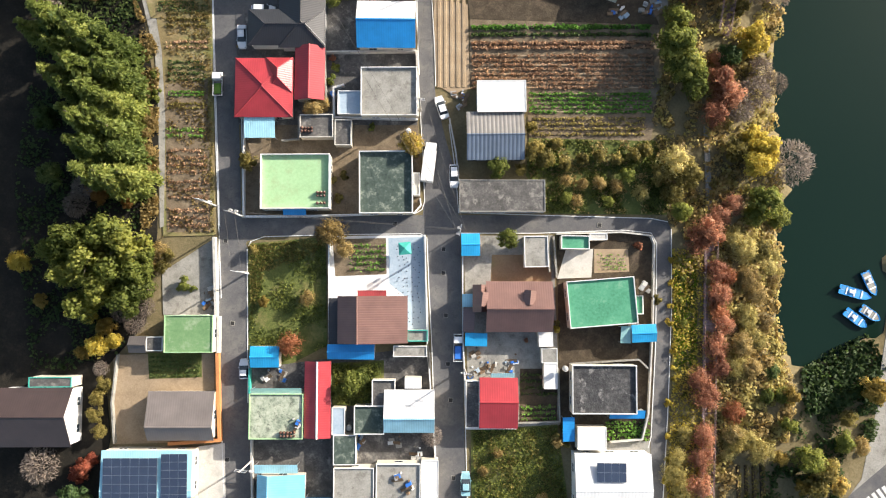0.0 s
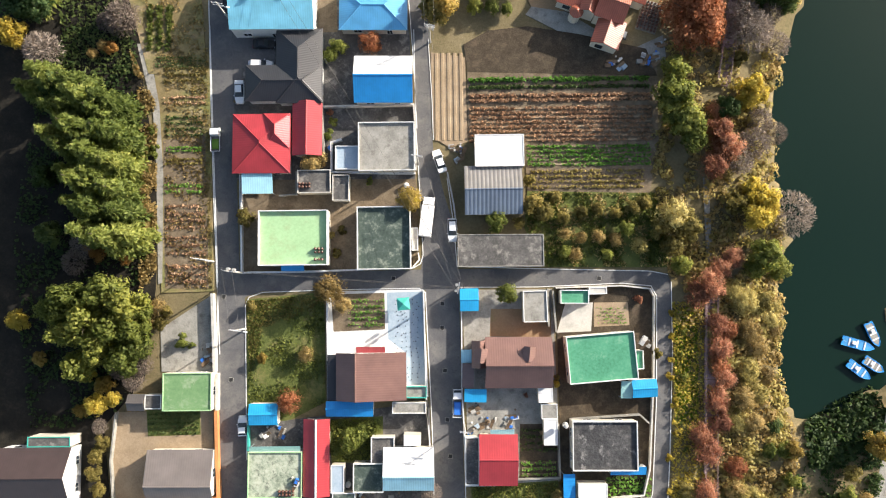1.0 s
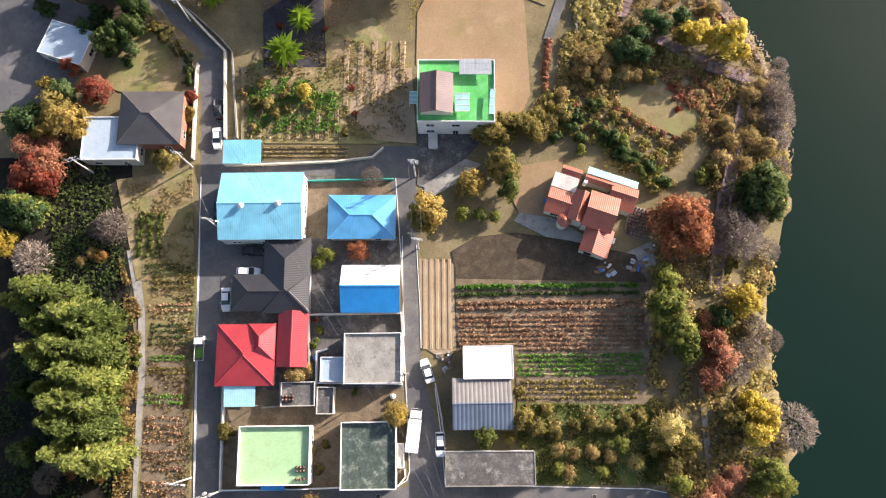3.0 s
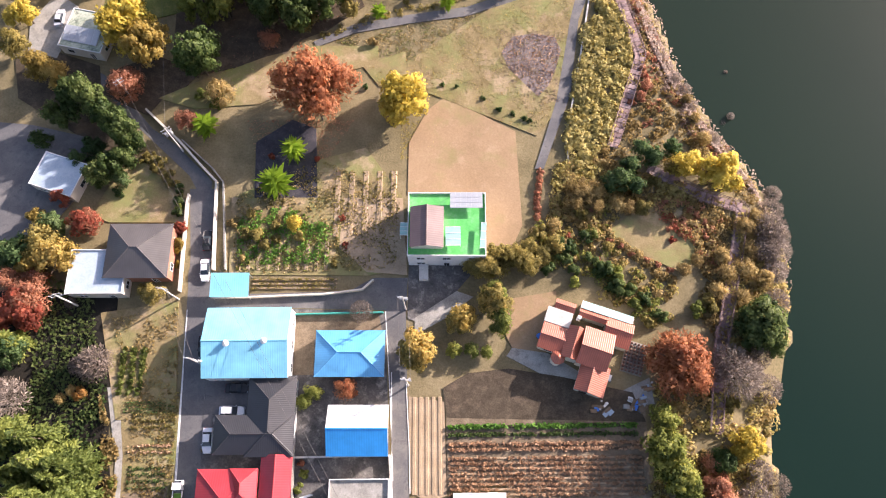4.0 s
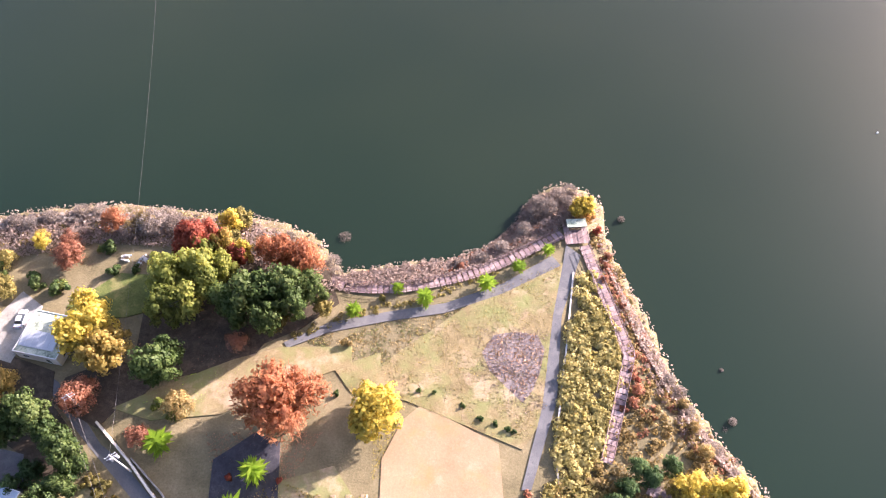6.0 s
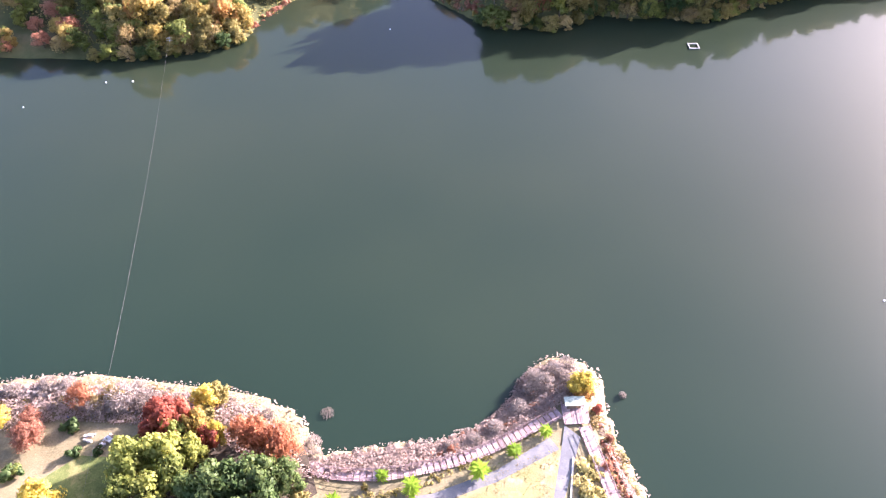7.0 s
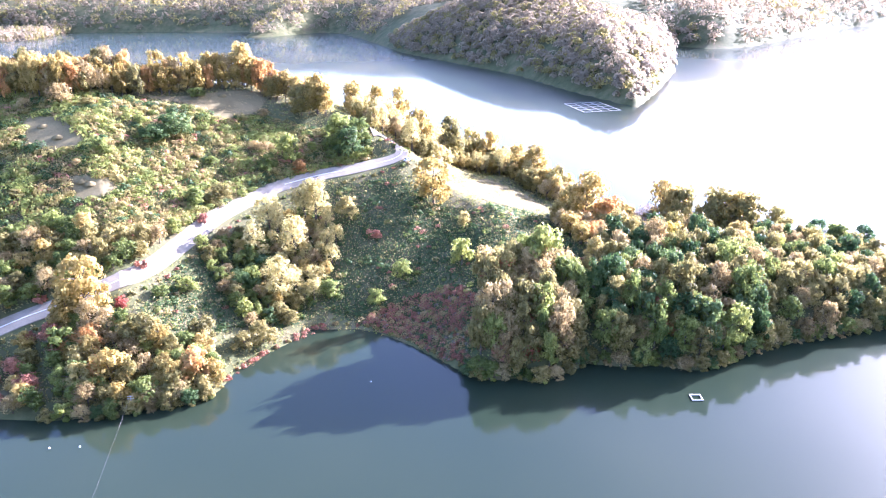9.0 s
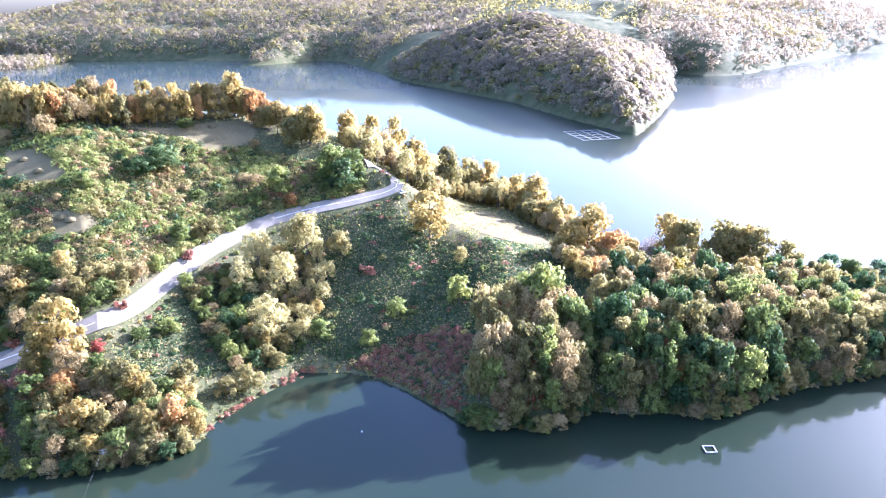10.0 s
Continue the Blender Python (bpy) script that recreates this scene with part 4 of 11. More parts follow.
def mounds(name, ring, count, seed, crown, plates, leaf, label, category="undergrowth", rise=0.3, tall=0.62, clump=0.0, size=0.42):
    """Bushes or trees too many to count as one mesh: clusters of leaf plates standing on the ground."""
    g = np.random.RandomState(seed)
    p = scatter(ring, count, seed, clump)
    z = land_height(p[:, 0], p[:, 1])
    r = crown * g.uniform(0.6, 1.4, len(p))
    d = g.normal(0, 1, (len(p), plates, 3))
    d[:, :, 2] = d[:, :, 2] + 0.3
    d /= np.linalg.norm(d, axis=2, keepdims=True)
    reach = g.uniform(0.75, 1.08, (len(p), plates, 1))
    c = np.column_stack([p, z + r * rise])[:, None, :] + d * reach * r[:, None, None] * np.array([1, 1, tall])
    return tagged(new(name, leaf_mesh(name, cards(c.reshape(-1, 3), d.reshape(-1, 3), crown * size, g, 1.2), LEAF[leaf])), label, category, kind="stuff")


def inside(xy, ring):
    px, py = xy[:, 0], xy[:, 1]
    hit = np.zeros(len(xy), bool)
    for (ax, ay), (bx, by) in zip(ring, ring[1:] + ring[:1]):
        if ay != by:
            hit ^= ((ay > py) != (by > py)) & (px < (bx - ax) * (py - ay) / (by - ay) + ax)
    return hit


HOLES = []      # open ground that stays clear of scattered growth


def scatter(ring, count, seed, clump=0.0):
    """Random points inside a ring; clump gathers them into tufts."""
    g = np.random.RandomState(seed)
    r = np.array(ring, float)
    lo, hi = r.min(0), r.max(0)
    out = np.zeros((0, 2))
    tries = 0
    while len(out) < count and tries < 40:
        tries += 1
        p = lo + g.uniform(0, 1, (count * 2, 2)) * (hi - lo)
        if clump:
            p = p[swell(p[:, 0], p[:, 1], clump, seed) + g.normal(0, 0.16, len(p)) > 0]
        p = p[inside(p, list(map(tuple, ring)))]
        for hole in HOLES:
            p = p[~inside(p, hole)]
        out = np.concatenate([out, p])
    return out[:count]


def crop_bed(x, y, w, d, rot, rows, leaf, label, axis="x", h=0.35, dense=9.0, soil=None, size=0.28, bed=0.55):
    """Raised rows of soil with plants along them: the ridges are parts, the plants one mesh of stuff."""
    ob = thing("vegetable_bed", x, y, rot, label, "crop bed")
    if axis == "y":
        w, d = d, w
    flip = (lambda p: (-p[1], p[0], p[2])) if axis == "y" else (lambda p: p)
    g = np.random.RandomState(int(abs(x * 31 + y * 17)) % 9999)
    pitch = d / rows
    pts = []
    for i in range(rows):
        cy = -d / 2 + (i + 0.5) * pitch
        b = pitch * bed / 2
        ring0 = [(-w / 2, cy - b, -0.1), (w / 2, cy - b, -0.1), (w / 2, cy + b, -0.1), (-w / 2, cy + b, -0.1)]
        ring1 = [(-w / 2 + 0.1, cy - b * 0.6, 0.26), (w / 2 - 0.1, cy - b * 0.6, 0.26), (w / 2 - 0.1, cy + b * 0.6, 0.26), (-w / 2 + 0.1, cy + b * 0.6, 0.26)]
        if soil:
            part("ridge", Shape().solid([flip(p) for p in ring0], [flip(p) for p in ring1]), soil, ob)
        if leaf:
            m = int(w * dense)
            q = np.column_stack([g.uniform(-w / 2, w / 2, m), cy + g.normal(0, b * 0.55, m), 0.15 + g.uniform(0, 1, m) * h])
            keep = np.sin(q[:, 0] * 1.3 + i * 2.1) + np.sin(q[:, 0] * 0.37 + i) + g.uniform(0, 2.6, m) > 0.1
            pts.append(q[keep])
    if leaf:
        p = np.concatenate(pts)
        if axis == "y":
            p = np.column_stack([-p[:, 1], p[:, 0], p[:, 2]])
        q = cards(p, g.normal(0, 0.6, (len(p), 3)) + np.array([0, 0, 1.0]), size, g, 1.5)
        leafage = new("foliage", leaf_mesh("foliage", q, LEAF[leaf]))
        leafage.parent = ob
        leafage["kind"] = "stuff"
    return ob

# ---- particular buildings ----
def roof_ventilator(x, y, z):
    ob = thing("roof_ventilator", x, y, 0, "white round turbine ventilator on a blue roof", "ventilator", "roof ventilators", z=z)
    part("pipe", Shape().tube((0, 0, -0.6), (0, 0, 0.5), 0.32, 0.32, 10), WHITE_PAINT, ob)
    s = Shape()
    for k in range(4):
        r = (0.45, 0.62, 0.55, 0.3, 0.08)
        s.tube((0, 0, 0.5 + k * 0.2), (0, 0, 0.7 + k * 0.2), r[k], r[k + 1], 12)
    part("turbine_head", s, WHITE_PAINT, ob)


def green_house_top(x, y, w, d, rot):
    gable_house(x, y, w, d, rot, 7.8, 0.9, "plum", "brown-roofed stair room on a green roof terrace", axis="y", windows=False, category="roof room",
                name="roof_room", wall=CREAM_WALL, base=6.2, over=0.2)


def glazed_box(x, y, w, d, rot, z, h):
    ob = thing("glazed_canopy", x, y, rot, "low canopy of teal-tinted clear sheets in white frame", "canopy", z=z)
    n = 3
    for i in range(n):
        y0, y1 = -d / 2 + d * i / n, -d / 2 + d * (i + 1) / n
        part("clear_sheet", Shape().slab([(-w / 2, y0 + 0.05, h), (w / 2, y0 + 0.05, h), (w / 2, y1 - 0.05, h), (-w / 2, y1 - 0.05, h)], 0.05), CLEAR_CANOPY, ob)
        part("frame_bar", Shape().box(-w / 2, y0 - 0.05, h - 0.05, w / 2, y0 + 0.05, h + 0.05), WHITE_PAINT, ob)
    part("frame_bar", Shape().box(-w / 2, d / 2 - 0.05, h - 0.05, w / 2, d / 2 + 0.05, h + 0.05), WHITE_PAINT, ob)
    for sx in (-w / 2, w / 2 - 0.08):
        for sy in (-d / 2, d / 2 - 0.08):
            part("post", Shape().box(sx, sy, 0, sx + 0.08, sy + 0.08, h), WHITE_PAINT, ob)


def flat_box(x, y, w, d, rot):
    ob = thing("storage_container", x, y, rot, "small white storage container on a dark driveway", "container")
    part("body", Shape().box(-w / 2, -d / 2, -0.1, w / 2, d / 2, 1.15), WHITE_PAINT, ob)
    part("lid", Shape().box(-w / 2 - 0.05, -d / 2 - 0.05, 1.15, w / 2 + 0.05, d / 2 + 0.05, 1.25, 0.06), PALE_CONCRETE, ob)


def tiled_house(x, y, rot):
    """A rambling terracotta house: several gables at different heights round a dark court."""
    ob = thing("tiled_house", x, y, rot, "rambling house with terracotta tiled gables and glazed lean-to", "house")
    k = 0.0405

    def gable(u0, v0, u1, v1, h, rise, axis, ridge=0.5, over=0.3):
        x0, y0, x1, y1 = u0 * k, v0 * k, u1 * k, v1 * k
        part("wall", Shape().box(x0 + over, y0 + over, -0.3, x1 - over, y1 - over, h + 0.1), CREAM_WALL, ob)
        mat = roofing("terracotta", "X" if axis == "x" else "Y")
        if axis == "x":
            m = y0 + (y1 - y0) * ridge
            rings = [[(x0, y0, h), (x1, y0, h), (x1, m, h + rise), (x0, m, h + rise)], [(x1, y1, h), (x0, y1, h), (x0, m, h + rise), (x1, m, h + rise)]]
            cap = ((x0, m, h + rise), (x1, m, h + rise))
        else:
            m = x0 + (x1 - x0) * ridge
            rings = [[(x0, y1, h), (x0, y0, h), (m, y0, h + rise), (m, y1, h + rise)], [(x1, y0, h), (x1, y1, h), (m, y1, h + rise), (m, y0, h + rise)]]
            cap = ((m, y0, h + rise), (m, y1, h + rise))
        for r in rings:
            part("roof_slope", Shape().slab(r, 0.14), mat, ob, "terracotta tiled slope")
        part("ridge_cap", Shape().tube(*cap, 0.13, 0.13, 6), mat, ob)
    gable(-215, -95, -98, 28, 3.2, 0.9, "x")
    gable(-190, 105, -95, 150, 3.0, 0.5, "x")
    gable(-102, -105, -20, 45, 3.9, 1.1, "y")
    gable(-32, -112, 108, 62, 4.3, 1.6, "x", 0.45)
    gable(-5, -222, 128, -85, 3.1, 1.2, "y", 0.42)
    gable(52, 20, 178, 138, 3.4, 1.0, "x", 0.6)
    gable(-75, 100, 60, 139, 3.3, 0.5, "x")
    part("glazed_lean_to", Shape().slab([(-73 * k, 140 * k, 3.5), (165 * k, 140 * k, 3.5), (165 * k, 178 * k, 3.1), (-73 * k, 178 * k, 3.1)], 0.08), CLEAR_CANOPY, ob, "pale green glazed lean-to")
    for i in range(9):
        u = (-73 + 238 * i / 8) * k
        part("glazing_bar", Shape().slab([(u - 0.05, 140 * k, 3.54), (u + 0.05, 140 * k, 3.54), (u + 0.05, 178 * k, 3.14), (u - 0.05, 178 * k, 3.14)], 0.05), WHITE_PAINT, ob)
    part("wall", Shape().box(-73 * k + 0.1, 142 * k, -0.3, 165 * k - 0.1, 176 * k, 3.0), CREAM_WALL, ob)
    part("terrace_roof", Shape().box(-216 * k, 30 * k, 3.0, -98 * k, 102 * k, 3.3), PALE_CONCRETE, ob, "pale flat terrace roof")
    part("wall", Shape().box(-214 * k, 32 * k, -0.3, -100 * k, 100 * k, 2.99), CREAM_WALL, ob)
    part("bay", Shape().tube((-110 * k, -112 * k, -0.2), (-110 * k, -112 * k, 3.4), 1.1, 1.1, 10), CREAM_WALL, ob)
    part("bay_roof", Shape().tube((-110 * k, -112 * k, 3.4), (-110 * k, -112 * k, 4.3), 1.35, 0.1, 10), roofing("terracotta", "X"), ob)
    part("chimney", Shape().box(-80 * k, 78 * k, 3.0, -64 * k, 92 * k, 5.0), WHITE_PAINT, ob)
    for side, u, v in (("s", -160, -87), ("s", 40, -216), ("w", -208, -40), ("w", 2, -160), ("e", 171, 80)):
        s = Shape().box(u * k - (0.7 if side == "s" else 0.08), v * k - (0.08 if side == "s" else 0.7), 0.9, u * k + (0.7 if side == "s" else 0.08), v * k + (0.08 if side == "s" else 0.7), 2.2)
        part("window", s, GLASS, ob, "dark window")


def speckled_terrace(x, y, w, d, rot):
    """Dark stones set in the pale terrace, spaced unevenly."""
    ob = thing("terrace_inlay", x, y, rot, "dark stones set into pale blue paving", "paving", kind="structure")
    g = np.random.RandomState(12)
    me = Shape().box(-0.085, -0.085, -0.1, 0.085, 0.085, 0.0, 0.02).mesh("stone", MULCH)
    for i in range(int(w / 0.95)):
        for j in range(int(d / 0.95)):
            p = new("stone", me)
            p.parent = ob
            p.matrix_basis = pose(-w / 2 + 0.5 + i * 0.95 + g.uniform(-0.35, 0.35), -d / 2 + 0.5 + j * 0.95 + g.uniform(-0.35, 0.35), LIFT[0] + 0.02, 0, 0, g.uniform(0, 90))


def manhole(x, y):
    ob = thing("manhole", x, y, 4, "dark square iron manhole cover in the lane", "manhole", "manhole covers", kind="structure", z=LIFT[0] + 0.02)
    part("rim", Shape().box(-0.42, -0.42, -0.2, 0.42, 0.42, 0.0), OLD_CONCRETE, ob)
    part("cover", Shape().box(-0.34, -0.34, -0.1, 0.34, 0.34, 0.012), RUBBER, ob)

# ---- lanes and kerbs ----
patch("road", [(-51.8, 51.4), (-47.5, 52.2), (-42.8, 29.6), (-37.7, 6.4), (-35.5, 0.5), (-31.6, -18.9), (-26.0, -45.9), (-20.2, -76.2), (-24.8, -77.0), (-30.5, -46.7), (-37.3, -17.8), (-41.4, 3.8), (-45.7, 23.6)], ASPHALT, "grey patched asphalt village lane with white edge lines", "road")
patch("road", [(-38.4, -9.1), (-44.7, 18.4), (-49.4, 39.2), (-54.2, 61.1), (-56.6, 72.6), (-60.7, 86.5), (-55.3, 87.4), (-52.0, 70.4), (-50.9, 65.8), (-24.4, 71.0), (-20.5, 74.3), (-13.9, 75.4), (-13.2, 69.4), (-10.6, 56.0), (-8.4, 46.3), (-6.9, 37.8), (-9.6, 37.3), (-13.1, 53.3), (-16.9, 68.4), (-34.7, 65.9), (-50.2, 62.8), (-47.7, 50.7), (-44.5, 37.8), (-41.8, 23.1), (-37.9, 7.1), (-34.4, -8.4)], ASPHALT, "asphalt lane forking between houses and gardens", "road")
patch("road", [(-13.9, 58.2), (-11.0, 58.7), (-7.7, 41.4), (-6.0, 34.5), (-2.7, 26.9), (0.3, 20.8), (2.1, 13.4), (3.0, 9.4), (6.7, -10.2), (12.5, -39.4), (18.2, -69.7), (13.2, -70.6), (7.4, -40.2), (1.1, -11.2), (-3.0, 8.4), (-4.6, 12.2), (-4.8, 15.6), (-8.0, 30.3), (-10.6, 40.9)], ASPHALT, "asphalt lane widening towards the crossing", "road")
patch("road", [(-38.1, 5.9), (-4.5, 12.4), (2.2, 13.6), (17.5, 16.1), (37.4, 19.1), (40.6, 19.2), (41.7, 17.3), (44.7, -3.6), (47.7, -33.4), (51.9, -64.1), (49.6, -64.5), (45.2, -33.8), (41.6, -4.1), (39.2, 14.7), (38.1, 16.2), (32.6, 15.8), (2.9, 10.1), (-3.1, 8.8), (-19.4, 6.1), (-32.9, 3.6), (-35.8, 2.0), (-36.8, -0.8)], ASPHALT, "asphalt cross lane bending past gardens", "road")
patch("road", [(-54.5, 63.8), (-51.9, 65.3), (-53.5, 71.7), (-56.7, 88.8), (-58.7, 90.4), (-66.7, 95.8), (-72.2, 98.4), (-78.4, 103.4), (-83.3, 106.7), (-86.1, 109.1), (-90.4, 110.5), (-88.2, 108.0), (-83.8, 104.6), (-78.7, 100.7), (-73.8, 97.3), (-67.7, 93.3), (-61.6, 89.3), (-58.8, 86.0), (-56.3, 74.6), (-56.1, 69.0)], ASPHALT, "concrete lane climbing between garden walls", "road")
patch("road", [(78.6, -29.1), (81.2, -24.8), (87.4, -17.8), (94.3, -11.9), (96.1, -26.1)], ASPHALT, "asphalt road with a zebra crossing by the cove", "road")
patch("footpath", [(81.2, -24.8), (82.9, -21.7), (83.9, -9.5), (83.8, -1.1), (84.0, 7.5), (86.3, 7.9), (86.2, -7.0), (87.4, -17.8)], OLD_CONCRETE, "pale path descending to the cove", "footpath")
patch("crossing_stripe", [(84.2, -24.9), (84.6, -24.4), (86.1, -25.8), (85.6, -26.3)], ROAD_LINE, "worn white zebra crossing stripe", "road marking")
patch("crossing_stripe", [(85.0, -24.1), (85.5, -23.6), (86.9, -25.0), (86.5, -25.5)], ROAD_LINE, "worn white zebra crossing stripe", "road marking")
patch("crossing_stripe", [(85.8, -23.3), (86.3, -22.8), (87.8, -24.3), (87.3, -24.7)], ROAD_LINE, "worn white zebra crossing stripe", "road marking")
patch("crossing_stripe", [(86.7, -22.6), (87.2, -22.1), (88.6, -23.5), (88.1, -24.0)], ROAD_LINE, "worn white zebra crossing stripe", "road marking")
patch("crossing_stripe", [(87.5, -21.8), (88.0, -21.3), (89.5, -22.7), (89.0, -23.2)], ROAD_LINE, "worn white zebra crossing stripe", "road marking")
patch("crossing_stripe", [(88.4, -21.0), (88.8, -20.5), (90.3, -22.0), (89.8, -22.4)], ROAD_LINE, "worn white zebra crossing stripe", "road marking")
patch("lane_dash", [(-44.7, 45.1), (-44.4, 45.1), (-44.3, 44.3), (-44.5, 44.3)], ROAD_LINE, "short worn white lane dash", "road marking")
patch("lane_dash", [(-44.4, 43.7), (-44.2, 43.7), (-44.0, 42.9), (-44.2, 42.9)], ROAD_LINE, "short worn white lane dash", "road marking")
patch("lane_dash", [(-44.1, 42.3), (-43.9, 42.3), (-43.8, 41.5), (-44.0, 41.5)], ROAD_LINE, "short worn white lane dash", "road marking")
patch("lane_dash", [(-43.8, 40.9), (-43.6, 40.9), (-43.5, 40.1), (-43.7, 40.1)], ROAD_LINE, "short worn white lane dash", "road marking")
patch("lane_dash", [(-43.6, 39.5), (-43.4, 39.5), (-43.2, 38.7), (-43.4, 38.7)], ROAD_LINE, "short worn white lane dash", "road marking")
patch("lane_dash", [(-43.3, 38.1), (-43.1, 38.1), (-43.0, 37.3), (-43.2, 37.3)], ROAD_LINE, "short worn white lane dash", "road marking")
patch("lane_dash", [(-43.0, 36.7), (-42.8, 36.7), (-42.7, 36.0), (-42.9, 35.9)], ROAD_LINE, "short worn white lane dash", "road marking")
patch("lane_dash", [(-42.8, 35.3), (-42.6, 35.3), (-42.4, 34.6), (-42.6, 34.5)], ROAD_LINE, "short worn white lane dash", "road marking")
patch("lane_dash", [(-42.5, 33.9), (-42.3, 33.9), (-42.2, 33.2), (-42.4, 33.1)], ROAD_LINE, "short worn white lane dash", "road marking")
manhole(1.0, 2.4)
manhole(2.8, -5.2)
manhole(4.7, -13.9)
manhole(6.3, -20.3)
manhole(9.2, -34.0)
manhole(-39.7, 1.4)
manhole(-31.9, -37.7)
manhole(-35.6, -13.3)
manhole(0.3, 6.8)
manhole(-9.4, 9.9)
manhole(28.2, 16.2)
kerb([(-51.9, 51.4), (-48.1, 34.2), (-44.8, 19.4), (-41.3, 3.8)])
kerb([(-41.3, 3.3), (-37.4, -17.8), (-30.8, -45.7), (-26.5, -67.3)])
kerb([(-41.1, 24.4), (-37.4, 6.2), (-24.2, 8.6), (-6.1, 12.4), (-4.9, 13.4), (-4.7, 15.1), (-6.9, 25.0), (-10.1, 38.8), (-13.6, 57.1)])
kerb([(-30.1, -27.0), (-35.5, 0.5), (-35.1, 2.1), (-32.8, 3.4), (-19.4, 6.1), (-4.4, 8.9), (-3.1, 8.3), (-1.1, -0.9), (1.2, -11.1), (7.1, -39.3)])
kerb([(-2.7, 30.1), (-0.1, 21.9), (1.9, 14.0), (17.5, 16.2), (37.4, 19.1), (40.7, 19.0)])
kerb([(3.5, 8.4), (6.9, -10.1), (12.5, -38.3)])
kerb([(3.0, 10.3), (17.0, 12.7), (32.5, 16.0), (37.9, 16.4), (39.2, 14.7), (41.9, -4.1), (43.6, -20.6), (43.4, -22.7)])
kerb([(41.5, 17.8), (43.6, 4.7), (45.8, -14.0), (47.6, -32.6)])
kerb([(-38.5, -9.1), (-44.8, 18.3), (-49.4, 39.2), (-54.3, 62.3)])
kerb([(-16.9, 68.2), (-12.9, 52.2), (-9.8, 38.4)])
kerb([(-10.6, 55.8), (-7.9, 44.2), (-6.4, 36.8)])

# ---- yards, lawns and field ground ----
patch("yard", [(-41.0, 24.7), (-26.2, 28.2), (-9.1, 32.3), (-5.5, 15.5), (-6.1, 12.7), (-37.3, 6.6)], SOIL_RED, "brown earth yard between low houses", "yard")
patch("yard", [(-50.1, 63.2), (-33.5, 65.9), (-16.9, 68.1), (-10.3, 38.3), (-8.6, 28.9), (-25.4, 26.0), (-41.5, 23.2)], DARK_CONCRETE, "dark stained concrete yard between houses", "yard")
patch("yard", [(-34.2, 65.1), (-18.2, 67.8), (-16.5, 63.6), (-29.1, 60.8), (-27.8, 54.2), (-31.8, 53.5)], SOIL_RED, "bare brown garden soil beside a blue roof", "yard")
patch("parking_yard", [(-47.4, 51.0), (-39.7, 52.3), (-38.2, 45.4), (-44.4, 44.3), (-42.9, 37.6), (-44.5, 37.3)], ASPHALT, "dark asphalt parking yard", "yard")
patch("lawn", [(-35.5, 1.6), (-21.6, 5.3), (-17.8, -14.4), (-25.2, -19.9), (-31.1, -20.9)], GRASS, "rough green grass lot with weeds", "lawn")
patch("yard", [(-21.2, 5.5), (-3.6, 8.8), (0.6, -10.4), (-17.4, -14.2)], WHITE_PAINT, "white painted concrete courtyard", "yard")
patch("yard", [(-10.2, 7.1), (-3.8, 8.4), (-0.1, -8.7), (-3.6, -9.3), (-4.9, -3.2), (-8.5, -1.2)], BLUE_PAVING, "pale blue paved terrace", "yard")
patch("garden", [(-20.3, 5.1), (-10.6, 7.0), (-9.3, 0.4), (-18.6, -1.6)], SOIL_RED, "bare soil of a kitchen garden", "garden")
patch("yard", [(-31.0, -20.9), (0.9, -11.2), (6.8, -39.5), (10.7, -61.0), (-21.8, -66.5), (-29.6, -26.9)], DARK_CONCRETE, "dark stained concrete yard", "yard")
patch("garden", [(-16.7, -17.4), (-7.0, -15.2), (-5.7, -22.8), (-9.7, -24.1), (-14.8, -25.0)], GRASS, "overgrown garden patch between houses", "garden")
patch("yard", [(3.5, 9.9), (19.9, 12.8), (23.6, -5.1), (26.8, -21.4), (10.5, -24.7)], OLD_CONCRETE, "grey concrete courtyard with clutter", "yard")
patch("yard", [(9.3, 7.3), (20.2, 9.2), (21.1, 4.0), (9.9, 2.3)], LAWN_TAN, "patch of dormant lawn in a courtyard", "lawn")
patch("garden", [(17.9, -12.5), (24.6, -11.3), (26.2, -20.7), (19.3, -22.2)], SOIL_DARK, "dark soil of a small kitchen garden", "garden")
patch("lawn", [(10.8, -25.0), (26.3, -21.3), (30.7, -35.4), (34.7, -56.9), (17.4, -59.9)], GRASS, "sunlit green grass lot", "lawn")
patch("yard", [(20.6, 13.2), (38.1, 16.2), (41.6, -4.1), (43.7, -22.7), (30.1, -25.5), (26.8, -21.4)], SOIL_DARK, "dark earth yard behind a house", "yard")
patch("yard", [(22.7, 10.5), (27.7, 11.6), (28.2, 6.3), (22.0, 5.0)], PALE_CONCRETE, "pale concrete slab beside a house", "yard")
patch("garden", [(27.9, 11.6), (34.1, 12.7), (35.0, 8.6), (28.6, 7.2)], SOIL_PALE, "pale soil bed with seedlings", "garden")
patch("yard", [(30.2, -23.9), (43.5, -21.4), (45.6, -33.7), (48.9, -54.5), (35.2, -56.9)], OLD_CONCRETE, "grey concrete forecourt of a shed", "yard")
patch("yard", [(-38.6, -36.6), (-32.9, -34.8), (-30.4, -46.7), (-26.2, -67.2), (-32.1, -68.2)], PALE_CONCRETE, "pale concrete forecourt beside the lane", "yard")
patch("yard", [(-55.9, -22.6), (-37.8, -19.2), (-34.6, -34.9), (-52.7, -38.4)], SOIL_PALE, "dry earth yard beside a grey house", "yard")
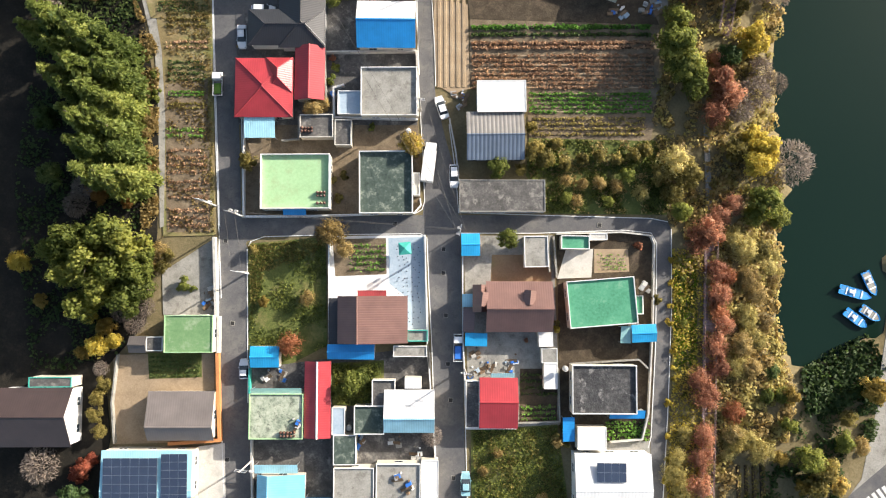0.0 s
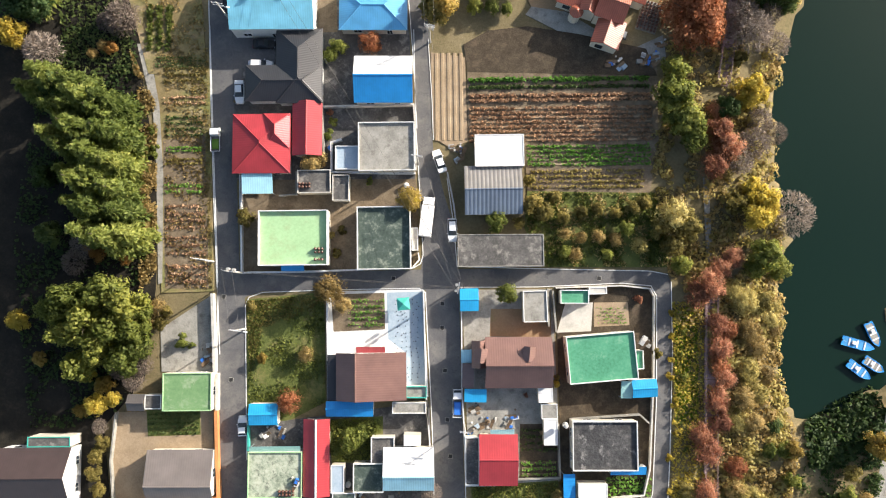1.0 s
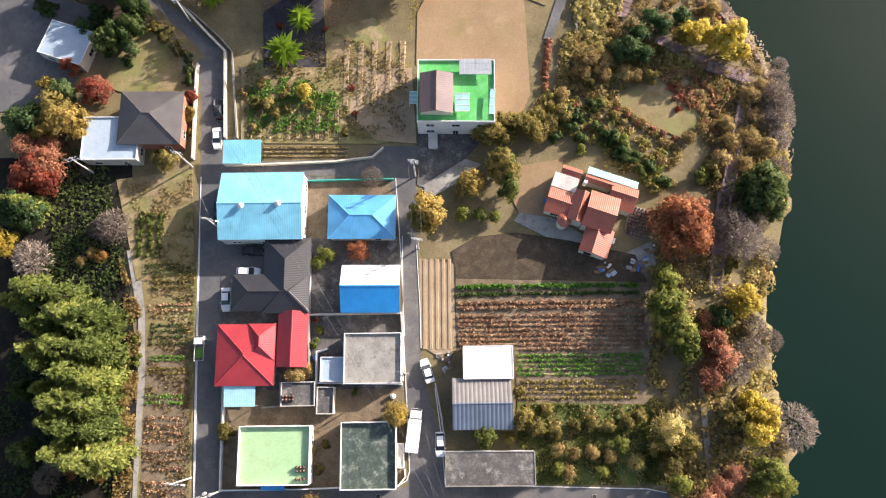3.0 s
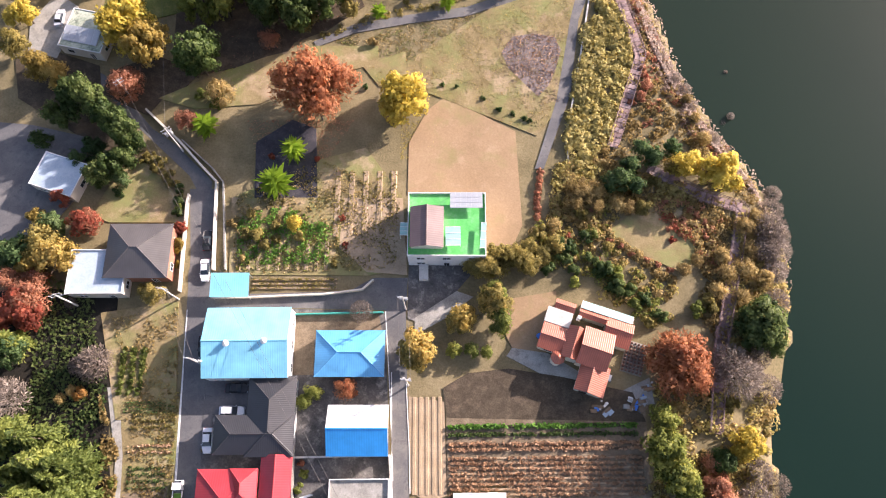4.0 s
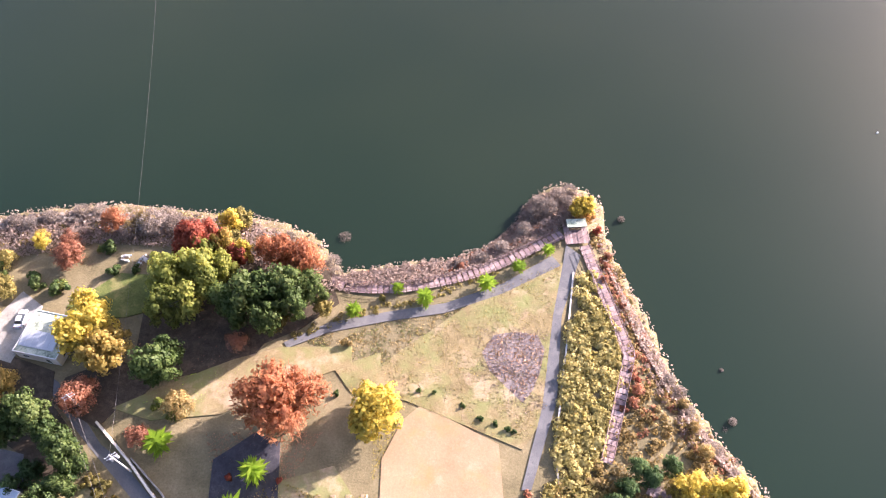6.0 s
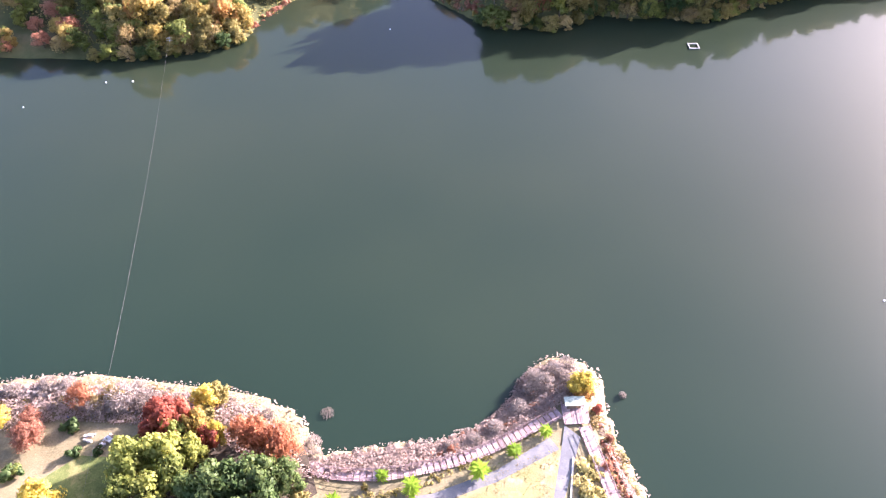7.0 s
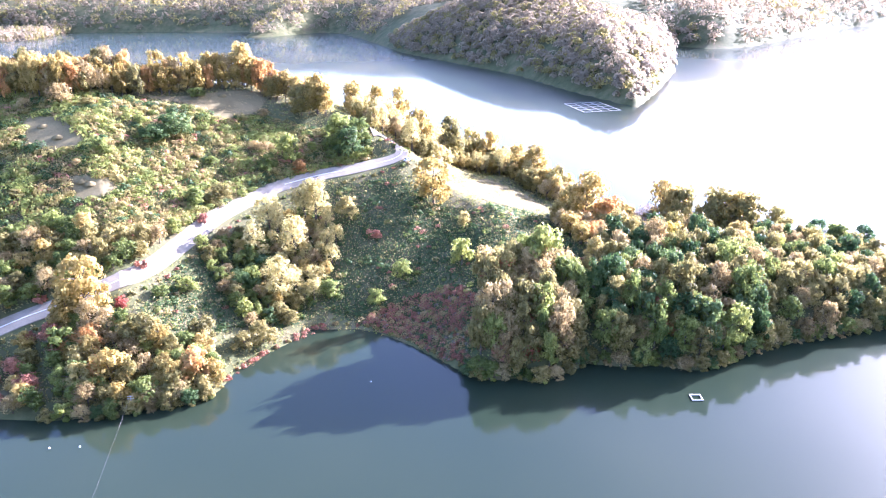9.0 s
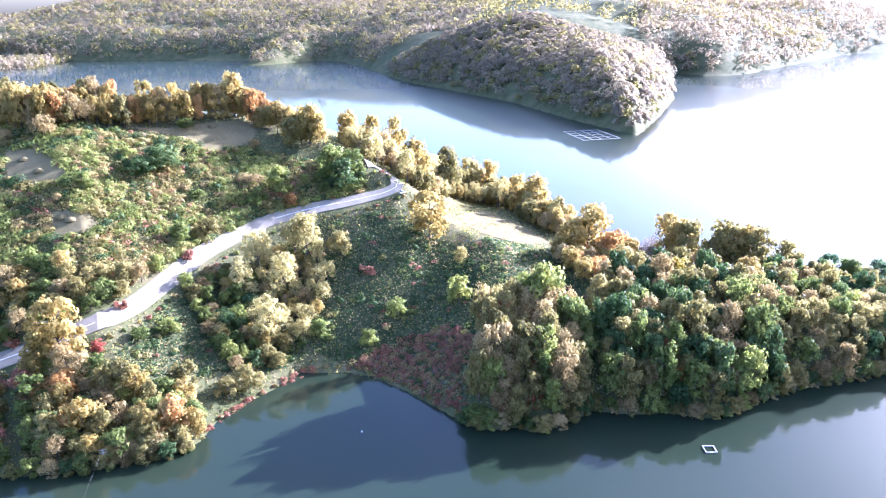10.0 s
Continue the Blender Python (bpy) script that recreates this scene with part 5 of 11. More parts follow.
patch("garden", [(-49.8, -21.2), (-40.1, -19.6), (-39.2, -23.9), (-48.6, -25.8)], GRASS, "dark green vegetable plot", "garden")
patch("yard", [(-50.1, -6.3), (-41.7, 1.6), (-39.0, -12.3), (-48.4, -13.9)], OLD_CONCRETE, "grey gravel yard behind a wall", "yard")
patch("forest_floor", [(-118.2, 55.2), (-68.6, 64.2), (-61.6, 36.2), (-56.7, 23.9), (-52.4, 0.8), (-51.2, -16.0), (-56.9, -25.4), (-53.4, -37.3), (-53.6, -51.7), (-48.6, -76.0), (-95.2, -83.8)], FOREST_FLOOR, "woodland floor with tree shade put into its colour", "forest floor")
patch("lawn", [(42.7, 13.1), (47.7, 15.1), (50.9, -2.5), (54.2, -31.2), (56.5, -53.3), (51.1, -54.2), (46.3, -13.9)], GRASS_DRY, "strip of yellowing grass beside the lane", "verge")
patch("field", [(-2.7, 53.2), (32.9, 58.9), (35.3, 43.5), (35.2, 33.5), (12.5, 30.1), (10.1, 41.2), (-0.1, 38.3)], SOIL_RED, "brown tilled field below the houses", "field")
patch("field", [(-9.7, 53.3), (-3.1, 53.4), (0.0, 37.5), (-3.1, 35.8), (-6.4, 37.2)], SOIL_PALE, "pale ploughed strip beside the lane", "field")
patch("orchard_ground", [(12.5, 30.1), (36.2, 33.7), (41.0, 20.4), (17.9, 16.6), (13.1, 23.1)], GRASS, "shaded rough grass under small trees", "grass")
patch("garden", [(-61.2, 44.1), (-50.9, 45.9), (-41.8, 2.1), (-51.2, 0.2)], GRASS_DRY, "allotment strip with dry weeds", "garden")
patch("footpath", [(-64.8, 45.7), (-62.7, 46.1), (-58.3, 34.6), (-55.1, 22.0), (-51.4, 2.1), (-52.1, 1.7), (-56.6, 22.8), (-59.3, 33.3)], OLD_CONCRETE, "narrow concrete footpath beside allotments", "footpath")
patch("garden", [(-56.4, 28.3), (-48.8, 30.8), (-42.7, 2.5), (-50.7, 1.1)], SOIL_RED, "brown allotment beds with stubble", "garden")
patch("lawn", [(-18.9, 103.8), (-16.4, 111.8), (-13.4, 115.3), (2.3, 109.8), (6.4, 89.6), (5.1, 84.7), (-0.0, 82.2), (-1.8, 95.4), (-17.1, 92.3)], LAWN_TAN, "dormant tan lawn beside a green-roofed house", "lawn")
patch("field", [(-48.2, 70.3), (-51.8, 86.0), (-35.9, 97.2), (-27.4, 101.2), (-17.9, 91.5), (-14.3, 77.0), (-21.7, 74.5)], GRASS_DRY, "dry vegetable garden with faded rows", "garden")
patch("weed_sheet", [(-47.3, 86.7), (-50.0, 98.8), (-43.8, 105.0), (-38.5, 103.9), (-34.8, 88.8)], MULCH, "black weed sheet between shrubs", "garden")
patch("yard", [(-29.5, 89.6), (-17.9, 91.5), (-14.1, 75.9), (-21.9, 75.2), (-28.3, 79.2)], SOIL_PALE, "bare sandy yard beside a house", "yard")
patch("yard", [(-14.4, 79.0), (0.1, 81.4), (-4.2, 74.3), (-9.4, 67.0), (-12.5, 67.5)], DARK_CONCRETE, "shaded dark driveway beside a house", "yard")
patch("driveway", [(-11.2, 67.8), (-4.2, 74.3), (-0.9, 73.7), (-5.5, 68.7), (-10.6, 64.5)], OLD_CONCRETE, "pale grey concrete driveway beside a low house", "driveway")
patch("yard", [(2.4, 73.2), (14.6, 77.4), (14.0, 64.7), (7.7, 65.2)], LAWN_TAN, "sandy yard beside a tiled house", "yard")
patch("yard", [(7.7, 65.2), (14.4, 65.3), (27.6, 60.0), (33.3, 63.9), (34.6, 59.3), (26.8, 57.0), (6.9, 63.5)], OLD_CONCRETE, "grey gravel apron round a house", "yard")
patch("lawn", [(-23.0, 122.3), (-3.1, 143.0), (11.1, 152.0), (14.9, 152.6), (9.5, 114.7), (6.7, 109.5), (-16.4, 115.6), (-27.6, 115.7), (-32.2, 120.2), (-23.5, 124.9)], GRASS_DRY, "open slope of yellowing grass", "meadow")
patch("field", [(-1.3, 132.3), (3.0, 133.8), (7.6, 133.6), (9.3, 130.7), (8.8, 125.8), (7.6, 121.3), (5.9, 118.6), (2.0, 121.7), (-1.3, 124.5), (-3.2, 128.1)], STUBBLE_SOIL, "grey plot of torn sheet and dead stalks", "field")
# Three litter sheets in dark soil, coloured to include the trees' shade.
patch("forest_floor", [(-73.3, 118.1), (-77.0, 134.6), (-73.7, 143.0), (-56.0, 144.8), (-39.9, 144.1), (-34.6, 134.9), (-41.2, 127.7), (-47.7, 123.4), (-49.8, 117.5), (-58.0, 115.6), (-65.7, 112.3)], SOIL_DARK, "leaf litter below shore trees, shade in its dark colour", "forest floor")
patch("forest_floor", [(-85.3, 104.7), (-84.9, 110.1), (-76.8, 115.5), (-65.9, 113.0), (-68.2, 108.6), (-72.0, 105.4), (-74.1, 101.2)], SOIL_DARK, "leaf litter below garden trees, shade in its dark colour", "forest floor")
patch("forest_floor", [(-106.4, 109.6), (-100.3, 113.3), (-87.8, 111.0), (-85.3, 104.7), (-75.1, 97.2), (-78.1, 89.4), (-84.4, 93.3), (-93.2, 96.9), (-102.4, 100.7)], SOIL_DARK, "leaf litter beside a climbing lane, tree shade in its colour", "forest floor")
# The dark soil tone here also stands for shade from tall trees.
patch("field", [(0.3, 59.2), (7.6, 61.3), (17.4, 61.4), (30.5, 60.7), (33.3, 55.9), (-2.2, 50.7), (-3.8, 55.8)], SOIL_DARK, "bare field below a tiled house, tree shade in its dark soil", "field")
patch("footpath", [(12.0, 156.9), (15.4, 154.6), (12.2, 138.8), (12.5, 120.1), (9.1, 102.4), (7.3, 102.1), (9.8, 118.4), (10.4, 138.5), (11.4, 149.0)], ASPHALT, "grey footpath down to the point", "footpath")
patch("footpath", [(-43.7, 124.2), (-35.8, 129.9), (-24.2, 134.3), (-12.4, 138.2), (-0.8, 144.9), (9.1, 153.6), (11.2, 151.3), (-0.5, 142.4), (-12.0, 135.9), (-23.8, 132.1), (-35.2, 127.8), (-42.7, 123.0)], ASPHALT, "grey footpath along the shore", "footpath")
patch("lawn", [(-73.0, 105.4), (-63.9, 111.9), (-52.7, 119.0), (-44.0, 123.1), (-29.7, 125.3), (-28.8, 121.4), (-43.6, 113.2), (-51.5, 107.5), (-64.7, 104.2)], GRASS_DRY, "sunny grass bank below trees", "lawn")
patch("lawn", [(-92.2, 125.5), (-84.2, 135.0), (-72.5, 136.1), (-70.0, 129.0), (-78.8, 124.7), (-87.4, 123.4)], GRASS, "shaded garden lawn under trees", "lawn")
patch("yard", [(-104.4, 112.3), (-106.4, 119.0), (-103.2, 127.5), (-97.2, 124.7), (-97.2, 119.0), (-97.5, 111.3)], OLD_CONCRETE, "grey concrete driveway beside a low house", "yard")
# Asphalt grey darkens this concrete yard in place of tree shadow.
patch("yard", [(-110.6, 94.2), (-97.2, 95.1), (-85.7, 94.3), (-81.0, 84.9), (-86.8, 71.9), (-103.4, 66.9)], ASPHALT, "wide concrete yard with tree shade put into its grey", "yard")
patch("lawn", [(-76.2, 88.2), (-72.4, 91.3), (-61.8, 84.3), (-59.7, 79.3), (-74.6, 76.9), (-78.5, 78.0)], GRASS_DRY, "sunny garden lawn by a hipped house", "lawn")
patch("garden", [(-70.4, 59.0), (-56.4, 63.5), (-50.6, 42.1), (-61.5, 40.3)], GRASS_DRY, "rough garden with leafy rows", "garden")
patch("lawn", [(22.0, 89.8), (31.2, 99.5), (41.2, 96.4), (39.0, 84.7), (26.5, 88.3)], GRASS_DRY, "terraced tan lawn by the shore", "lawn")

# ---- houses west of the lane ----
flat_house(-42.1, -16.2, 8.6, 6.6, 10.0, 3.2, OLIVE_GREEN_ROOF, "small house with worn green flat roof", rim=0.18, rim_mat=PALE_GREEN_ROOF)
gable_house(-51.0, -19.7, 3.1, 3.0, 9.2, 2.4, 0.6, "slate", "small grey-roofed shed beside a green-roofed house", axis="x", windows=False, category="shed", name="shed")
flat_house(-48.1, -19.1, 2.9, 2.5, 9.8, 2.3, DARK_CONCRETE, "dark low annex with cluttered roof", rim=0.1, category="annex", name="annex", windows=False)
gable_house(-40.7, -30.7, 11.8, 8.7, 9.8, 3.0, 1.2, "taupe", "house with broad grey-brown sheet roof", ridge=0.3, wall=CREAM_WALL)
# The brown roof tone is deepened to hold the wood's shade.
gable_house(-65.6, -35.0, 13.4, 10.3, 9.9, 4.4, 2.2, "shaded_umber", "white-walled house under brown roof darkened for tree shade", ridge=0.55, wall=WHITE_PAINT)
flat_house(-64.2, -28.6, 7.5, 1.7, 10.0, 4.0, DARK_CONCRETE, "low rear annex with teal edge", rim=0.12, rim_mat=TEAL_PAINT, category="annex", name="annex", windows=False)
gable_house(-43.6, -45.9, 16.0, 17.3, 9.7, 4.0, 0.3, "sky", "long shed with pale blue roof carrying solar panels", ridge=0.6, category="shed", name="shed", over=0.2)
solar_array(-46.7, -43.4, 9.5, 9.0, 9.7, 4.62, 6, 6, tilt=1)
solar_array(-39.2, -41.8, 4.6, 9.8, 10.1, 4.62, 3, 7, tilt=1)
boundary_wall([(-37.0, -18.9), (-35.1, -27.7), (-33.6, -34.2), (-42.6, -36.4)], 1.4, 0.5, ORANGE_WALL, "orange rendered garden wall by the lane")
boundary_wall([(-41.6, 1.7), (-38.5, -12.2)], 1.5, 0.4, PALE_CONCRETE)
boundary_wall([(-38.0, -12.4), (-36.8, -18.9)], 1.5, 0.4, PALE_CONCRETE)
boundary_wall([(-52.2, -38.0), (-54.1, -31.0), (-54.8, -22.3)], 1.2, 0.2, OLD_CONCRETE)

# ---- houses of the north-west block ----
gable_house(-40.0, 57.5, 15.5, 12.9, 10.0, 4.6, 1.5, "cyan", "large shed with bright blue sheet roof", axis="x", ridge=0.5, wall=WHITE_PAINT, category="shed", name="shed", over=0.15)
roof_ventilator(-43.1, 56.4, 6.0)
roof_ventilator(-36.5, 58.0, 6.0)
hip_house(-21.4, 58.8, 12.7, 8.5, 9.5, 3.2, 1.4, "worn_blue", "house with blue hipped roof in a bare garden")
# White on the north slope is sun glare put into the roof colour.
gable_house(-17.2, 45.7, 10.8, 8.8, 9.6, 3.4, 1.6, "blue", "house with blue sheet roof, north slope coloured white for glare", axis="x", ridge=0.52, north="white")
hip_house(-32.9, 45.6, 8.6, 14.0, 10.0, 3.4, 1.9, "dark", "L-shaped house with dark grey tiled hip roof", wings=[(-9.9, -6.6, 4.25, 0.2, 1.7)], wall=WHITE_PAINT)
hip_house(-37.2, 30.2, 10.6, 11.0, 9.8, 3.2, 1.6, "red", "house with red hipped sheet roof and gabled wing", wings=[(0.3, -1.0, 5.2, 5.6, 1.7)], caps=roofing("red", "Y"))
gable_house(-29.5, 34.4, 5.5, 10.1, 9.5, 3.0, 0.9, "red", "long narrow house with red gabled roof", axis="y")
flat_house(-14.5, 33.4, 10.2, 8.9, 10.2, 3.4, OLD_CONCRETE, "house with grey concrete flat roof and white parapet")
flat_house(-21.4, 30.3, 4.2, 4.3, 9.7, 2.6, BLUE_PAVING, "low annex with pale blue terrace", rim=0.3, category="annex", name="annex", windows=False)
canopy(-36.8, 22.9, 5.6, 3.7, 10.3, 2.6, "sky", "pale blue ribbed lean-to canopy")
flat_house(-26.6, 25.0, 6.0, 4.2, 10.6, 2.4, DARK_CONCRETE, "low grey outbuilding with open flat roof", category="outbuilding", name="outbuilding", windows=False, rim=0.35, rim_mat=PALE_CONCRETE)
flat_house(-21.6, 24.7, 3.0, 4.7, 9.5, 2.2, DARK_CONCRETE, "narrow grey outbuilding beside a yard wall", category="outbuilding", name="outbuilding", windows=False, rim=0.3, rim_mat=PALE_CONCRETE)
flat_house(-28.3, 14.1, 12.4, 9.9, 10.2, 3.4, PALE_GREEN_ROOF, "house with pale green flat roof and white parapet", rim=0.65)
canopy(-27.7, 8.8, 4.2, 1.3, 9.7, 2.4, "blue", "bright blue lean-to canopy over a door")
flat_house(-12.1, 16.8, 9.6, 11.3, 10.3, 3.4, MOSSY_ROOF, "house with mossy dark green flat roof and white parapet", rim=0.65)
flat_house(-6.6, 17.6, 1.1, 4.1, 10.3, 2.3, PALE_CONCRETE, "narrow white gatehouse with flat roof", rim=0.2, category="gatehouse", name="gatehouse", windows=False)
boundary_wall([(-40.4, 24.2), (-37.0, 6.4), (-24.0, 8.8), (-6.2, 12.4), (-5.2, 14.1), (-5.6, 15.3)], 1.3, 0.15, WHITE_PAINT)
boundary_wall([(-8.6, 30.4), (-10.3, 39.4), (-11.1, 42.5), (-28.0, 39.3)], 1.4, 0.25, PALE_CONCRETE)
boundary_wall([(-24.2, 27.4), (-8.6, 29.8)], 1.4, 0.25, WHITE_PAINT)
boundary_wall([(-24.0, 27.5), (-25.0, 32.9), (-23.2, 33.8)], 1.4, 0.3, WHITE_PAINT)
boundary_wall([(-32.8, 21.5), (-29.7, 22.3), (-30.5, 26.5)], 1.2, 0.2, OLD_CONCRETE)
boundary_wall([(-28.3, 41.6), (-25.9, 30.0)], 1.5, 0.2, OLD_CONCRETE)

# ---- houses east of the crossing, north side ----
flat_house(6.0, 36.1, 8.9, 5.8, 10.3, 3.6, WHITE_PAINT, "white flat-roofed store beside the fields", rim=0.08, category="store", name="store")
gable_house(6.1, 28.8, 10.6, 9.0, 10.4, 3.0, 1.0, "steel", "barn with old corrugated roof, grey and blue", axis="x", north="grey", wall=DARK_CONCRETE, category="barn", name="barn")
flat_house(9.2, 18.1, 15.6, 5.8, 9.9, 2.9, DARK_CONCRETE, "long dark concrete outbuilding with stained flat roof", rim=0.12, rim_mat=OLD_CONCRETE, wall=GREY_WALL, category="outbuilding", name="outbuilding")
boundary_wall([(-2.8, 31.0), (-0.7, 25.4), (0.7, 20.7)], 1.0, 0.2, PALE_CONCRETE)

# ---- houses of the south-west block ----
gable_house(-10.1, -8.1, 12.6, 8.5, 10.1, 3.4, 1.5, "brown", "house with brown sheet gable roof in white courtyard", axis="y", ridge=0.71, wall=WHITE_PAINT)
canopy(-17.1, -9.6, 1.7, 8.3, 10.0, 2.5, "dark", "dark lean-to along a brown-roofed house", axis="Y")
canopy(-11.1, -3.5, 5.2, 1.1, 10.0, 2.6, "red", "narrow red porch canopy")
gable_house(-13.0, -14.5, 8.5, 2.7, 9.5, 2.5, 0.35, "blue", "long low shed with bright blue roof", category="shed", name="shed", windows=False, over=0.1)
flat_house(-1.7, -9.6, 3.6, 2.0, 9.7, 2.3, OLD_CONCRETE, "small terrace shed with green rim", rim=0.35, rim_mat=TEAL_PAINT, category="shed", name="shed", windows=False)
gable_house(-28.1, -18.0, 5.2, 3.8, 10.0, 2.5, 0.4, "azure", "small shed with bright blue ribbed roof", category="shed", name="shed", windows=False, over=0.1)
flat_house(-24.0, -27.9, 9.5, 7.9, 9.7, 3.2, STAINED_ROOF, "house with stained pale green flat roof", rim=0.25, rim_mat=PALE_GREEN_ROOF)
canopy(-24.9, -23.6, 9.1, 1.1, 10.1, 2.9, "sky", "row of pale green glazed porch panels", mat=CLEAR_CANOPY)
gable_house(-17.3, -23.8, 4.7, 13.6, 9.9, 3.0, 0.7, "red", "long red-roofed house with white ridge", axis="y", cap=WHITE_PAINT)
flat_house(-13.0, -27.0, 2.3, 4.8, 9.9, 2.6, BLUE_PAVING, "narrow white annex with pale blue roof", rim=0.1, category="annex", name="annex", windows=False)
flat_house(-7.6, -25.8, 5.3, 5.0, 9.8, 2.8, MOSSY_ROOF, "low dark roof terrace with white parapet", rim=0.35)
flat_house(-5.9, -20.7, 4.1, 4.6, 9.9, 2.6, DARK_CONCRETE, "dark low annex with flat roof", rim=0.3, category="annex", name="annex", windows=False)
gable_house(-0.8, -23.0, 9.0, 7.6, 9.6, 3.2, 1.1, "sky", "house with pale blue ribbed gable roof", axis="x", ridge=0.35, north="white")
flat_house(-1.0, -18.0, 3.0, 1.9, 9.5, 3.4, WHITE_PAINT, "small white rooftop hut", rim=0.0, category="hut", name="hut", windows=False)
flat_house(-2.5, -12.6, 6.0, 1.9, 9.6, 2.3, OLD_CONCRETE, "low concrete shed with flat roof", rim=0.15, category="shed", name="shed", windows=False)
flat_house(-11.0, -31.8, 4.0, 5.2, 10.2, 2.6, MOSSY_ROOF, "low shed with dark mossy roof", rim=0.1, category="shed", name="shed", windows=False)
gable_house(-20.4, -42.8, 8.5, 10.2, 9.5, 3.2, 1.0, "cyan", "house with bright blue sheet roof", axis="y", ridge=0.75)
canopy(-22.4, -37.1, 7.7, 1.6, 9.7, 2.8, "sky", "pale blue porch canopy")
flat_house(-7.8, -40.1, 7.1, 11.4, 9.7, 3.2, OLD_CONCRETE, "house with half-shaded concrete roof", rim=0.2)
flat_house(-0.1, -38.4, 7.8, 12.1, 9.6, 3.2, OLD_CONCRETE, "house with bare beige concrete roof", rim=0.3)
flat_house(4.9, -34.4, 3.0, 6.9, 9.5, 2.8, WHITE_PAINT, "narrow white flat-roofed annex", rim=0.06, category="annex", name="annex", windows=False)
canopy(-13.6, -42.3, 5.2, 3.4, 10.0, 2.8, "blue", "bright blue yard canopy")
boundary_wall([(-3.5, 8.7), (0.3, -10.7), (2.9, -21.1), (5.3, -31.0), (7.5, -40.8)], 1.3, 0.15, WHITE_PAINT)
boundary_wall([(-20.8, 4.9), (-17.2, -14.0)], 1.4, 0.2, WHITE_PAINT)
boundary_wall([(-30.7, -20.7), (-29.9, -25.1)], 1.4, 0.2, TEAL_PAINT, "teal sheet fence beside the lane")
boundary_wall([(-28.0, -33.2), (-25.3, -46.4)], 1.4, 0.25, PALE_CONCRETE)
boundary_wall([(0.3, -10.8), (1.4, -15.2)], 1.3, 0.22, PALE_CONCRETE)

# ---- houses of the south-east block ----
gable_house(5.0, 8.3, 3.4, 4.1, 10.3, 2.5, 0.3, "azure", "small shed with bright blue roof by the corner", category="shed", name="shed", windows=False, over=0.1)
flat_house(17.0, 9.1, 4.3, 5.6, 10.8, 2.6, OLD_CONCRETE, "low outbuilding with bare concrete roof", rim=0.2, category="outbuilding", name="outbuilding", windows=False)
gable_house(15.5, -1.3, 12.0, 9.1, 9.6, 3.4, 1.9, "brown", "large house with brown roof and roof dormers", axis="x", ridge=0.46, wall=BRICK_WALL)
gable_house(8.4, -1.0, 2.9, 4.9, 9.8, 3.3, 1.0, "brown", "brown-roofed wing of a large house", axis="y", wall=BRICK_WALL, windows=False, category="wing", name="house_wing")
canopy(7.0, -5.2, 2.1, 4.4, 8.1, 2.6, "plum", "plum-coloured lean-to canopy beside a house", axis="Y")
canopy(6.2, -1.8, 2.0, 2.4, 11.3, 2.6, "sky", "pale blue lean-to canopy")
flat_house(30.1, 2.0, 12.2, 8.4, 14.4, 3.4, GREEN_ROOF, "house with green flat roof and white parapet", rim=0.4)
flat_house(23.8, 12.0, 5.1, 2.4, 9.1, 2.3, GREEN_ROOF, "low shed with green sunken roof", rim=0.4, category="shed", name="shed", windows=False)
flat_house(27.9, 13.8, 3.2, 1.2, 11.0, 2.0, PALE_CONCRETE, "small concrete shed by the wall", rim=0.1, category="shed", name="shed", windows=False)
gable_house(38.7, -2.2, 4.5, 3.2, 12.3, 2.6, 0.35, "azure", "small blue-roofed shed beside the lane", category="shed", name="shed", windows=False, over=0.1)
canopy(35.6, -3.0, 2.0, 3.1, 8.5, 2.4, "sky", "translucent green lean-to beside a shed", mat=CLEAR_CANOPY)
flat_house(36.9, 2.7, 1.6, 3.3, 10.6, 2.6, GREEN_ROOF, "narrow green-roofed stair block", rim=0.3, category="stair block", name="stair_block", windows=False)
flat_house(33.0, -13.3, 11.5, 8.6, 9.5, 3.2, TARP, "house whose flat roof is covered by grey tarpaulins", rim=0.45)
canopy(38.0, -17.1, 6.4, 1.5, 9.9, 2.5, "blue", "blue lean-to canopy behind a house")
gable_house(14.7, -18.9, 6.9, 9.0, 9.2, 3.1, 1.1, "red", "house with red ribbed gable roof", axis="x", ridge=0.53)
flat_house(10.2, -20.0, 2.4, 8.3, 9.5, 2.4, DARK_CONCRETE, "dark narrow side yard roof", rim=0.2, category="annex", name="annex", windows=False)
flat_house(21.3, -6.2, 2.5, 2.8, 11.3, 2.5, WHITE_PAINT, "small white-roofed shed in a courtyard", rim=0.05, category="shed", name="shed", windows=False)
flat_house(22.5, -9.1, 2.8, 2.6, 10.1, 2.2, OLD_CONCRETE, "small grey shed with flat roof", rim=0.05, category="shed", name="shed", windows=False)
flat_house(23.3, -12.7, 2.4, 4.5, 9.5, 2.3, WHITE_PAINT, "narrow white shed roof", rim=0.05, category="shed", name="shed", windows=False)
canopy(8.9, -8.5, 4.0, 2.4, 8.5, 2.4, "azure", "bright blue tarp canopy with clutter beneath")
canopy(14.7, -14.1, 4.3, 1.0, 10.8, 2.4, "sky", "pale blue canopy by a red roof")
flat_house(32.3, -22.3, 5.1, 4.0, 9.1, 2.8, WHITE_PAINT, "small white flat-roofed shed", rim=0.05, category="shed", name="shed", windows=False)
gable_house(37.5, -32.4, 13.6, 16.7, 9.7, 4.0, 0.8, "white", "large shed with white ribbed roof", axis="x", ridge=0.63, category="shed", name="shed", over=0.15, wall=WHITE_PAINT)
solar_array(36.1, -27.2, 5.2, 3.3, 8.9, 5.0, 4, 2, tilt=-3)
